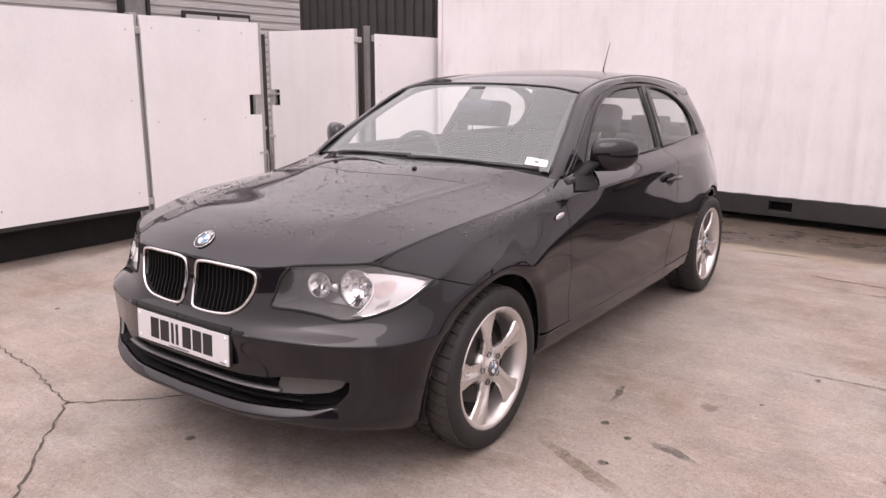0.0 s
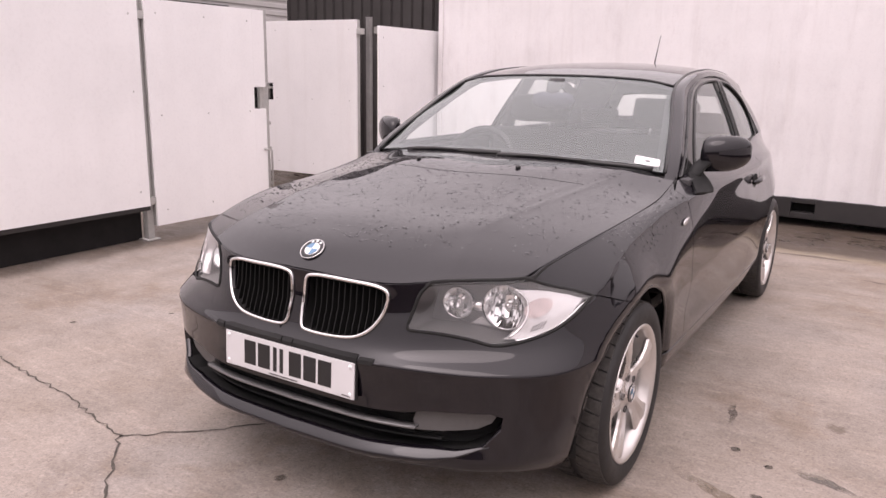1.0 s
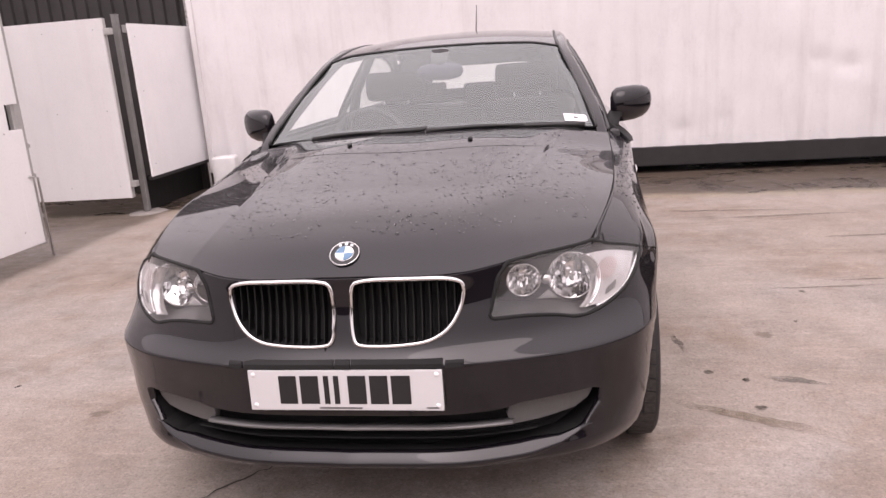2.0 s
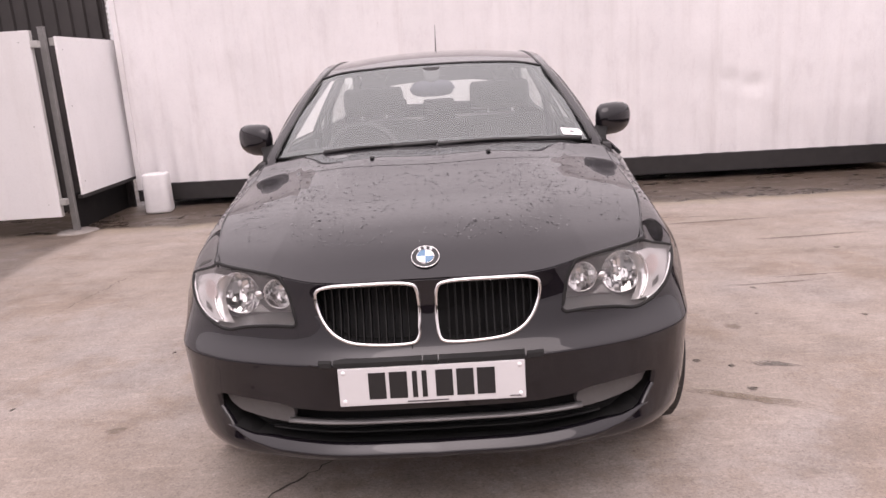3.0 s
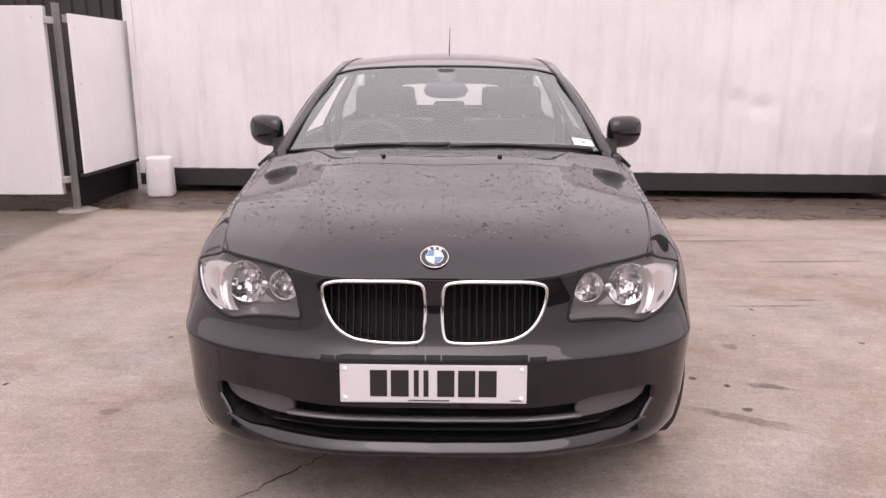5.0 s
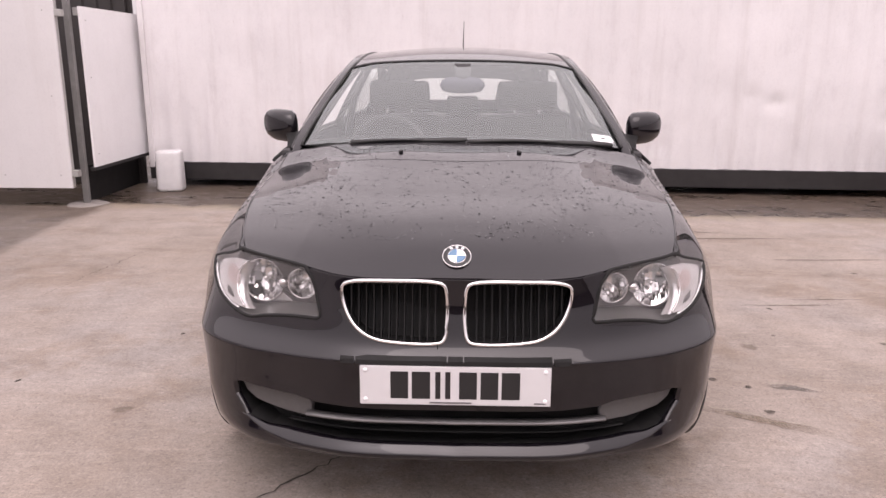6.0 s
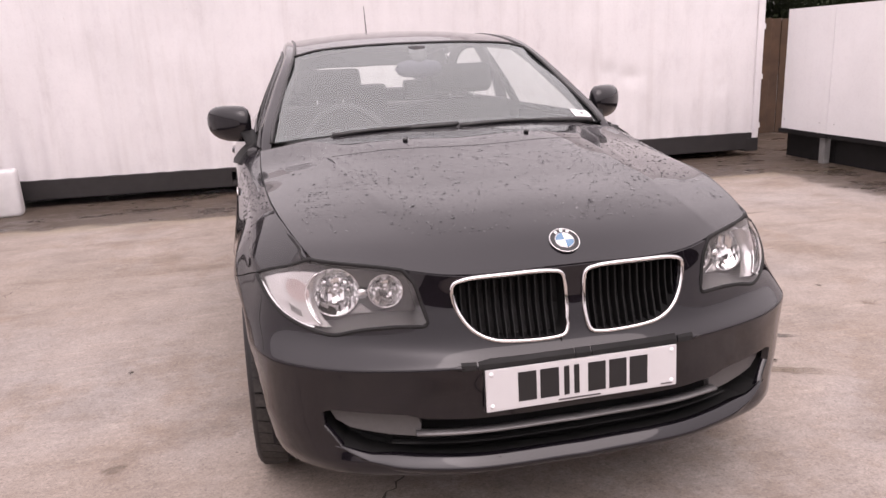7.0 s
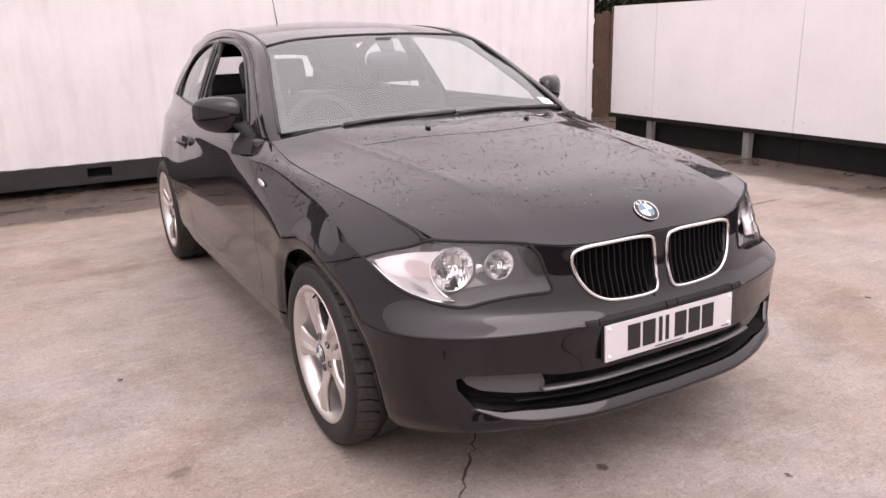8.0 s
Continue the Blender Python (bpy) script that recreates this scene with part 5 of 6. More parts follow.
# ---- mirrors, handles, wipers and small exterior parts ----
def door_mirror(m):
    s, off = -1 if m else 1, 0.014
    rings = []
    # sections across the shell, from its root outwards: offset x, centre y, centre z, half depth, half height
    for x, y, z, d, h in ((0.790, 0.925, 1.036, 0.024, 0.040), (0.797, 0.928, 1.040, 0.044, 0.062), (0.815, 0.935, 1.047, 0.056, 0.072), (0.850, 0.948, 1.050, 0.062, 0.073), (0.895, 0.968, 1.052, 0.060, 0.072), (0.930, 0.988, 1.055, 0.052, 0.065), (0.953, 1.003, 1.057, 0.040, 0.052), (0.966, 1.013, 1.058, 0.026, 0.036), (0.973, 1.018, 1.058, 0.010, 0.017)):
        ring = []
        for a in np.linspace(0, 2 * math.pi, 32, endpoint=False):
            c, w = math.cos(a), math.sin(a)
            c, w = math.copysign(abs(c) ** 0.95, c), math.copysign(abs(w) ** 0.92, w)
            ring.append((s * (x - off), y + (d * c if c < 0 else d * 0.55 * c), z + h * w * (1.0 if w > 0 else 1.08)))
        rings.append(ring)
    shell = part("door_mirror", loft_bm(rings), PAINT, doors[1 if m else 0], "glossy black door mirror", True)
    base = yz([(0.645, 0.914), (0.73, 0.907), (0.815, 0.902), (0.855, 0.935), (0.885, 0.968), (0.83, 0.975), (0.765, 0.973), (0.70, 0.945)], "c5")
    skin("mirror_foot", BODY, base, SLAT, shell, step=0.03, rim=0.012, lift=0.010, mirror=m, label="black mirror foot on the door")
    stalk = []
    for x, y, z, w, d in ((0.772, 0.815, 0.958, 0.030, 0.055), (0.778, 0.835, 0.978, 0.028, 0.048), (0.786, 0.872, 1.000, 0.028, 0.040), (0.800, 0.910, 1.016, 0.030, 0.036), (0.822, 0.935, 1.026, 0.030, 0.034)):
        stalk.append([(s * (x + w * math.cos(a)), y + d * math.sin(a), z - 0.25 * w * math.cos(a)) for a in np.linspace(0, 2 * math.pi, 18, endpoint=False)])
    part("mirror_stalk", loft_bm(stalk), SLAT, shell, "", True)
    glass_ring = [(s * (x - off), y + 0.030, z + 0.004) for x, y, z in ((0.83, 0.945, 0.99), (0.90, 0.97, 0.995), (0.945, 1.0, 1.03), (0.945, 1.0, 1.075), (0.90, 0.975, 1.105), (0.825, 0.943, 1.105), (0.81, 0.938, 1.04))]
    bm = loft_bm([glass_ring, [(x, y + 0.004, z) for x, y, z in glass_ring]])
    part("mirror_pane", bm, MIRRORGLASS, shell)


both(door_mirror)


def handle(m):
    s = -1 if m else 1
    q = yz([(1.775, 0.845)], "c5")
    p = on(BODY, q, 0.0, m)[0]
    # flat disc on the door; the cup's shade is put into its near-black colour
    bm = lathe_bm([(0.0, 0.001), (0.040, 0.001), (0.046, 0.003), (0.047, -0.004)], 28)
    bm.transform(Matrix.Translation(p) @ Matrix.Diagonal((s, 1.25, 0.75, 1)))
    part("handle_cup", bm, VOID, doors[1 if m else 0], "near-black disc behind the handle, a cup's shade put in its colour", True)
    pts = [(p[0] + s * 0.010, p[1] + y, p[2] + 0.004 + z) for y, z in ((-0.095, -0.004), (-0.07, 0.0), (0, 0.003), (0.07, 0.003), (0.10, 0.0))]
    part("handle", tube_bm([(x + s * (0.016 if 0 < i < 4 else 0), y, z) for i, (x, y, z) in enumerate(pts)], [0.010, 0.013, 0.014, 0.014, 0.011], 10), PAINT, doors[1 if m else 0], "body-coloured pull handle", True)


both(handle)
for m in (False, True):
    uv = yz([(0.485, 0.832)], "c5")
    p = on(BODY, uv, 0.004, m)[0]
    bm = bmesh.new()
    bmesh.ops.create_uvsphere(bm, u_segments=16, v_segments=10, radius=1)
    bm.transform(Matrix.Translation(p) @ pose(0, 0, 0, 8, 0, 0) @ Matrix.Diagonal((0.005, 0.040, 0.012, 1)))
    part("side_indicator", bm, LENSWHITE, car, "small clear side indicator", True)
    # bonnet shut: dark seam under the panel gap
    seam = BODY(np.linspace(seam_u, BODY.ku[10], 30), np.full(30, VTOP))
    part("shut_line", tube_bm([((-1 if m else 1) * (q[0] - 0.001), q[1], q[2] - 0.008) for q in seam], 0.007, 6), VOID, car)
nose_seam = FRONT(np.linspace(FU0 - seam_u, FU0 + seam_u, 40), np.full(40, FRONT.kv[-1])) + [0, 0.009, -0.009]
part("shut_line", tube_bm([tuple(q) for q in nose_seam], 0.006, 6), VOID, car)
# washer jets
for x in (-0.232, 0.232):
    q = BONNET.find([(x, 0.29)], [0, 1])
    p = on(BONNET, q, 0.0)[0]
    bm = bmesh.new()
    bmesh.ops.create_uvsphere(bm, u_segments=12, v_segments=8, radius=1)
    bm.transform(Matrix.Translation(p + [0, 0, 0.004]) @ Matrix.Diagonal((0.010, 0.014, 0.008, 1)))
    part("washer_jet", bm, TRIM, bonnet, "black washer jet", True)
# dark tube drawn across the bonnet before the jets, standing for a crease's shade
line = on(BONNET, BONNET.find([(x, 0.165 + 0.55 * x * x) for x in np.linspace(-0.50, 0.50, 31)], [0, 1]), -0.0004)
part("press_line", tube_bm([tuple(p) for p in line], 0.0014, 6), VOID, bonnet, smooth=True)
# scuttle under the screen
scuttle = [[(x, y, z) for y, z in ((0.50 + 0.11 * (x / 0.72) ** 2, 1.000 - 0.045 * (x / 0.72) ** 2), (0.60 + 0.11 * (x / 0.72) ** 2, 1.008 - 0.04 * (x / 0.72) ** 2), (0.62 + 0.11 * (x / 0.72) ** 2, 0.96), (0.50 + 0.11 * (x / 0.72) ** 2, 0.94))] for x in np.linspace(-0.72, 0.72, 21)]
part("scuttle", loft_bm(scuttle), TRIM, car, "black plastic scuttle panel")


def wiper(pivot, reach, name="wiper"):
    """Arm and blade lying along the foot of the windscreen; pivot and reach are x positions on it."""
    def foot(x, up, off):
        f = (x - (-0.712)) / 1.424
        u = su[0] + (su[-1] - su[0]) * f
        return SCREEN([u], [up])[0] + np.array([0, -0.6, 0.8]) * off
    sign = 1 if reach > pivot else -1
    xs = np.linspace(pivot, reach, 14)
    arm_end = pivot + 0.62 * (reach - pivot)
    arm = [tuple(foot(x, -0.014 + 0.012 * t, 0.010 + 0.006 * math.sin(math.pi * t))) for t, x in zip(np.linspace(0, 1, 9), np.linspace(pivot, arm_end, 9))]
    w = part(name, tube_bm(arm, [0.012, 0.011, 0.010, 0.009, 0.009, 0.008, 0.007, 0.007, 0.006], 8), TRIM, car, "black windscreen wiper", True)
    blade = [tuple(foot(x, -0.008 + 0.010 * t, 0.008)) for t, x in zip(np.linspace(0, 1, 14), np.linspace(pivot + 0.22 * (reach - pivot), reach, 14))]
    part("blade", tube_bm(blade, 0.0068, 6, squash=1.7), TRIM, w, smooth=True)
    p = foot(pivot, -0.016, 0.002)
    bm = lathe_bm([(0, 0.012), (0.009, 0.010), (0.012, 0), (0.012, -0.02)], 16, "z")
    bm.transform(Matrix.Translation(p))
    part("pivot_cap", bm, TRIM, w, smooth=True)
    return w


wiper(-0.47, 0.03)
wiper(0.03, 0.665)
# paper label in the lower corner of the screen
lab = SCREEN.find([(0.622, 0.675)], [0, 1], su[3], su[-1])[0]
skin("paper_label", SCREEN, [(lab[0] - 0.044, lab[1] - 0.026), (lab[0] + 0.036, lab[1] - 0.026), (lab[0] + 0.044, lab[1] - 0.018), (lab[0] + 0.044, lab[1] + 0.02), (lab[0] + 0.036, lab[1] + 0.027), (lab[0] - 0.044, lab[1] + 0.027)], PAPER, windscreen, step=0.03, rim=0, lift=0.0015, label="white paper label with a small mark")
skin("label_mark", SCREEN, [(lab[0] - 0.008, lab[1] - 0.005), (lab[0] + 0.010, lab[1] - 0.005), (lab[0] + 0.010, lab[1] + 0.005), (lab[0] - 0.008, lab[1] + 0.005)], GREYPLASTIC, windscreen, step=0.03, rim=0, lift=0.003)
# roof aerial
aerial = part("aerial", tube_bm([(0, 2.74, 1.40), (0, 2.76, 1.46), (0.004, 2.83, 1.62)], [0.006, 0.004, 0.002], 8), TRIM, car, "thin black roof aerial", True)
part("aerial_base", lathe_bm([(0, 1.425), (0.012, 1.422), (0.02, 1.40), (0.022, 1.39)], 16, "z"), TRIM, aerial)
aerial.children[0].matrix_basis = Matrix.Translation((0, 2.74, 0))

# ---- cabin ----
part("dashboard", loft_bm([[(x, y, z) for y, z in ((0.56, 0.70), (0.60, 0.975 - 0.03 * abs(x)), (0.72, 1.005 - 0.03 * abs(x) + (0.022 if -0.52 < x < -0.22 else 0)), (0.90, 0.965), (1.02, 0.90), (1.04, 0.70))] for x in (-0.70, -0.55, -0.50, -0.37, -0.24, -0.18, 0, 0.35, 0.70)]), DASH, car, "dark grey dashboard", True)


def steering_wheel():
    m = Matrix.Translation((-0.36, 1.04, 0.910)) @ pose(0, 0, 0, 66, 0, 0)
    ring = [tuple(m @ Vector((0.183 * math.cos(a), 0.183 * math.sin(a), 0))) for a in np.linspace(0, 2 * math.pi, 48, endpoint=False)]
    w = part("steering_wheel", tube_bm(ring, 0.016, 10, True), DASH, car, "black steering wheel", True)
    for a in (0, 180, 270):
        part("spoke", box_bm((0.05, -0.022, -0.012), (0.18, 0.022, 0.006), 0.006, 2, m @ pose(0, 0, 0, 0, 0, a)), DASH, w)
    bm = lathe_bm([(0, 0.035), (0.05, 0.030), (0.07, 0.01), (0.065, -0.03)], 24, "z")
    bm.transform(m)
    part("airbag_cover", bm, DASH, w, smooth=True)
    part("column", tube_bm([tuple(m @ Vector((0, 0, -0.02))), (-0.36, 0.80, 0.90)], 0.04, 12), DASH, w)


steering_wheel()


def cushion(lo, hi, r, m):
    return box_bm(lo, hi, r, 4, m)


def front_seat(x):
    m = Matrix.Translation((x, 1.50, 0.42)) @ pose(0, 0, 0, -20, 0, 0)
    seat = part("front_seat", cushion((-0.25, -0.07, 0.02), (0.25, 0.07, 0.66), 0.06, m), CLOTH, car, "dark cloth front seat", True)
    for s in (-1, 1):
        part("bolster", cushion((s * 0.24 - 0.045, -0.12, 0.04), (s * 0.24 + 0.045, 0.05, 0.48), 0.04, m), CLOTH, seat, smooth=True)
        part("headrest_post", tube_bm([tuple(m @ Vector((s * 0.07, 0.01, 0.64))), tuple(m @ Vector((s * 0.07, 0.01, 0.78)))], 0.006, 8), CHROME, seat, "bright headrest post", True)
    part("headrest", cushion((-0.172, -0.05, 0.715), (0.172, 0.06, 0.865), 0.05, m), CLOTH, seat, smooth=True)
    part("seat_base", cushion((x - 0.25, 1.12, 0.34), (x + 0.25, 1.66, 0.50), 0.06, Matrix()), CLOTH, seat, smooth=True)


front_seat(-0.36)
front_seat(0.374)
bench = part("rear_bench", cushion((-0.60, -0.08, 0.0), (0.60, 0.08, 0.530), 0.06, Matrix.Translation((0, 2.56, 0.46)) @ pose(0, 0, 0, -24, 0, 0)), CLOTH, car, "dark cloth rear bench", True)
part("bench_base", cushion((-0.60, 2.10, 0.32), (0.60, 2.62, 0.52), 0.06, Matrix()), CLOTH, bench, smooth=True)
for x in (-0.36, 0.36):
    part("headrest", cushion((x - 0.13, 2.72, 1.00), (x + 0.13, 2.80, 1.13), 0.035, Matrix()), CLOTH, bench, smooth=True)
part("headrest", cushion((-0.11, 2.74, 0.95), (0.11, 2.80, 1.113), 0.03, Matrix()), CLOTH, bench, smooth=True)
part("parcel_shelf", box_bm((-0.55, 2.80, 0.94), (0.55, 3.25, 0.965), 0.01), DASH, car)
skin("headliner", ROOF, rect(ru[0] + 0.02, ru[-1] - 0.02, 0.03, rv[-1] - 0.1), HEADLINER, car, step=0.12, rim=0, lift=-0.028, turn=None)
for m in (False, True):
    s = -1 if m else 1
    pad = [[(s * (x - o), y + 0.03, z - o * 0.4) for o in (0.035, 0.06) for (x, y, z) in (q,)] for q in RAIL(np.linspace(gu[0] + 0.05, gu[-1], 24), np.full(24, gv[1]))]
    part("pillar_trim", tube_bm([tuple(0.5 * (np.array(a) + np.array(b))) for a, b in pad], 0.018, 8), PILLARTRIM, car, "grey pillar trim", True)
    corner = [[(s * (x - o), y, z) for x, y, z in ((0.520, 2.74, 1.325), (0.430, 3.16, 1.290), (0.56, 3.15, 1.02), (0.655, 2.80, 1.00), (0.60, 2.80, 1.17))] for o in (0.012, 0.04)]
    part("rear_corner_trim", loft_bm(corner), PILLARTRIM, car, "dark grey rear pillar trim")
    part("belt_pillar", loft_bm([[(s * (x - a), y + b, z) for a, b in ((0.0, -0.055), (0.0, 0.075), (0.020, 0.085), (0.034, 0.06), (0.034, -0.045), (0.020, -0.065))] for x, y, z in ((0.715, 1.96, 0.90), (0.680, 1.99, 1.12), (0.575, 2.03, 1.335))]), PILLARTRIM, car, "grey door pillar trim", True)
    part("door_card", box_bm((s * 0.74 if s > 0 else -0.80, 0.66, 0.42), (0.80 if s > 0 else -0.74, 1.86, 0.965), 0.02), DASH, doors[1 if m else 0])
    part("side_panel", box_bm((s * 0.60 if s > 0 else -0.64, 1.92, 0.42), (0.64 if s > 0 else -0.60, 2.75, 0.97), 0.02), DASH, car)
rings = []
for x in np.linspace(-1, 1, 15):
    h = 0.039 * (1 - abs(x) ** 3.2) ** 0.45 + 0.001
    rings.append([(0.003 + 0.113 * x, 1.105 + 0.024 * math.cos(a) * min(1, h / 0.03) + 0.012 * x * x, 1.236 + h * math.sin(a)) for a in np.linspace(0, 2 * math.pi, 16, endpoint=False)])
inner_mirror = part("inside_mirror", loft_bm(rings), MIRRORBACK, car, "oval inside mirror, a violet reflection put in its colour", True)
stem = [[(0.004 + w * math.cos(a), y + 0.012 * math.sin(a), z) for a in np.linspace(0, 2 * math.pi, 14, endpoint=False)] for y, z, w in ((1.10, 1.262, 0.030), (1.11, 1.285, 0.038), (1.13, 1.31, 0.044), (1.155, 1.338, 0.040))]
part("mirror_stem", loft_bm(stem), DASH, inner_mirror, smooth=True)

# ---- rain on the bonnet and roof ----
def beads(name, surf, count, u0, u1, v0, v1, parent, seed, side=1):
    rng = random.Random(seed)
    verts, faces = [], []
    while count:
        u, v = rng.uniform(u0, u1), rng.uniform(v0, v1)
        f = noise.noise(Vector((u * 5.0, v * 5.0, seed)))
        if rng.random() > 0.45 + 0.7 * f:
            continue
        count -= 1
        p, n = surf([u], [v])[0], surf.normal([u], [v])[0]
        n = n if n[2] > 0 else -n
        p, n = p * [side, 1, 1], n * [side, 1, 1]
        r = rng.choice((0.0016, 0.0021, 0.0027, 0.0034, 0.0044)) * rng.uniform(0.8, 1.3)
        t = np.cross(n, [0.3, 1, 0.2])
        t /= np.linalg.norm(t)
        w = np.cross(n, t)
        k = len(verts)
        st = rng.uniform(0.9, 1.2)
        for rr, h in ((1.0, 0.0002), (0.75, 0.28)):
            for q in range(6):
                a = q * math.pi / 3 + rr
                verts.append(p + r * rr * (math.cos(a) * t + st * math.sin(a) * w) + n * h * r)
        verts.append(p + n * 0.37 * r)
        for q in range(6):
            faces.append((k + q, k + (q + 1) % 6, k + 6 + (q + 1) % 6, k + 6 + q))
            faces.append((k + 6 + q, k + 6 + (q + 1) % 6, k + 12))
    ob = link_mesh(name, verts, faces, WATER, parent, "scattered rain beads", True)
    ob["kind"] = "stuff"
    return ob


beads("rain_bead_film", BONNET, 2000, bu[0] + 0.05, bu[-1] - 0.05, bv[0] + 0.15, bv[-1] - 0.03, bonnet, 3)
for wing, side in zip(wings, (1, -1)):
    beads("rain_bead_film", BODY, 300, BODY.find([(-0.12, 0.80)], [1, 2], BU["c3"], BODY.ku[10])[0][0], BODY.find([(0.55, 0.90)], [1, 2], BU["c5"], BODY.ku[10])[0][0], VTOP - 0.16, VTOP - 0.012, wing, 5, side)

# ---- yard ----
ground = bmesh.new()
bmesh.ops.create_grid(ground, x_segments=40, y_segments=40, size=150)
ground = tagged(part("ground", ground, CONCRETE, None), "worn tan-grey concrete yard, damp along the container", "ground", kind="structure")


def ribbon(name, pts, width, seed, label, wander=0.012, material=CRACKDARK, z=0.003):
    """A jagged crack lying in the slab."""
    rng = random.Random(seed)
    path = dense(np.array(pts, float), 0.035, False)
    verts, faces = [], []
    for i, p in enumerate(path):
        a, b = path[max(0, i - 1)], path[min(len(path) - 1, i + 1)]
        d = (b - a) / max(1e-6, np.linalg.norm(b - a))
        n = np.array([-d[1], d[0]])
        taper = min(1, (len(path) - 1 - i) / 12 + 0.12)
        p = p + n * rng.uniform(-wander, wander)
        w = width * rng.uniform(0.45, 1.5) * taper
        verts += [(*(p + n * w), z), (*(p - n * w), z)]
        if i:
            k = 2 * i
            faces.append((k - 2, k - 1, k + 1, k))
    ob = link_mesh(name, verts, faces, material)
    return tagged(ob, label, "crack", kind="structure")


FAINT = stain_film("faint_crack_dirt", (0.20, 0.17, 0.14), 0.6)
fork = (-0.868, -0.773)
ribbon("ground_crack", [fork, (-1.115, -0.725), (-1.432, -0.657), (-1.787, -0.624), (-2.3, -0.56), (-3.3, -0.45)], 0.0036, 1, "thin dark crack across the concrete yard")
ribbon("ground_crack", [fork, (-0.646, -0.971), (-0.467, -1.117), (-0.284, -1.276), (0.2, -1.75), (0.9, -2.3)], 0.0042, 2, "thin dark crack across the concrete yard")
ribbon("ground_crack", [fork, (-0.722, -0.650), (-0.605, -0.545), (-0.505, -0.415), (-0.405, -0.300), (-0.2, 0.1), (0.2, 0.7)], 0.0038, 3, "thin dark crack running under the car")
ribbon("ground_crack", [(-2.46, 1.0), (-2.463, 1.291), (-2.40, 1.907), (-2.29, 2.55), (-2.25, 3.387)], 0.0035, 4, "faint crack along the yard", 0.015, FAINT)
ribbon("ground_crack", [(2.35, 4.55), (2.45, 4.2), (2.42, 3.9)], 0.006, 6, "short crack near the container")
ribbon("ground_crack", [(1.35, 3.48), (1.6, 3.45), (1.85, 3.43), (2.3, 3.35)], 0.006, 7, "dark streak in the concrete")


def stain(pts, seed, label, material=STAINDARK):
    rng = random.Random(seed)
    p = curve(pts, 40, True)
    verts = [(x + rng.uniform(-0.006, 0.006), y + rng.uniform(-0.006, 0.006), 0.0022) for x, y in p]
    return tagged(link_mesh("ground_stain", verts, [tuple(range(40))], material), label, "stain", kind="structure")


stain([(1.31, 0.385), (1.36, 0.395), (1.43, 0.385), (1.50, 0.345), (1.56, 0.310), (1.53, 0.300), (1.45, 0.325), (1.36, 0.345)], 1, "dark damp patch on the concrete")
for k, (x, y, r) in enumerate(((1.246, 0.357, 0.014), (1.118, 0.429, 0.018), (1.242, 0.116, 0.02), (1.75, 1.43, 0.02), (-1.9, 0.3, 0.015), (-1.4, 0.9, 0.014), (2.1, 0.9, 0.016), (1.6, 1.0, 0.012), (-1.25, -1.1, 0.018), (0.3, -1.0, 0.013), (2.0, -0.2, 0.014), (-2.2, -0.1, 0.016), (2.6, 2.2, 0.02), (-0.15, -0.66, 0.018))):
    rng = random.Random(40 + k)
    stain([(x + r * rng.uniform(0.6, 1.5) * math.cos(a), y + r * rng.uniform(0.6, 1.5) * math.sin(a)) for a in np.linspace(0, 2 * math.pi, 7, endpoint=False)], k, "small dark spot on the concrete", SPOT)
stain([(0.93, 0.20), (1.05, 0.14), (1.22, 0.06), (1.36, -0.01), (1.45, -0.10), (1.38, -0.09), (1.24, -0.02), (1.08, 0.07), (0.97, 0.13)], 3, "faint oily run on the concrete", stain_film("faint_oil", (0.20, 0.155, 0.11), 0.62, 0.8))
stain([(1.015, 0.86), (1.03, 0.85), (1.068, 0.66), (1.055, 0.64), (1.038, 0.70)], 5, "short dark streak on the concrete", stain_film("streak", (0.12, 0.10, 0.085), 0.9))
WORN = stain_film("worn_streak", (0.20, 0.165, 0.135), 0.7)
for k, (x, y, w, h) in enumerate(((1.9, 1.5, 0.30, 0.018), (2.15, 1.62, 0.25, 0.014), (2.55, 2.55, 0.45, 0.03), (3.3, 1.5, 0.3, 0.03), (1.0, 4.05, 0.28, 0.05), (2.2, 3.2, 0.5, 0.04))):
    stain([(x + w * math.cos(a) * (1 + 0.25 * math.sin(3 * a + k)), y + 0.3 * w * math.cos(a) * 0.2 + h * math.sin(a) * (1 + 0.4 * math.cos(2 * a))) for a in np.linspace(0, 2 * math.pi, 10, endpoint=False)], 60 + k, "faint dark streak in the concrete", WORN)

# ---- container along the far side ----
CX0, CX1, CH = -3.45, 4.76, 2.62
DENTS = ((2.95, 1.02, 0.09), (3.2, 0.95, 0.12), (4.25, 1.0, 0.06), (4.28, 0.80, 0.07), (1.7, 0.42, 0.10), (2.1, 0.5, 0.07))
cont_m = Matrix.Translation((0, 5.40, 0)) @ pose(0, 0, 0, 0, 0, -2.55)
container = new("shipping_container")
tagged(container, "white steel container with a black base rail on damp concrete", "container")


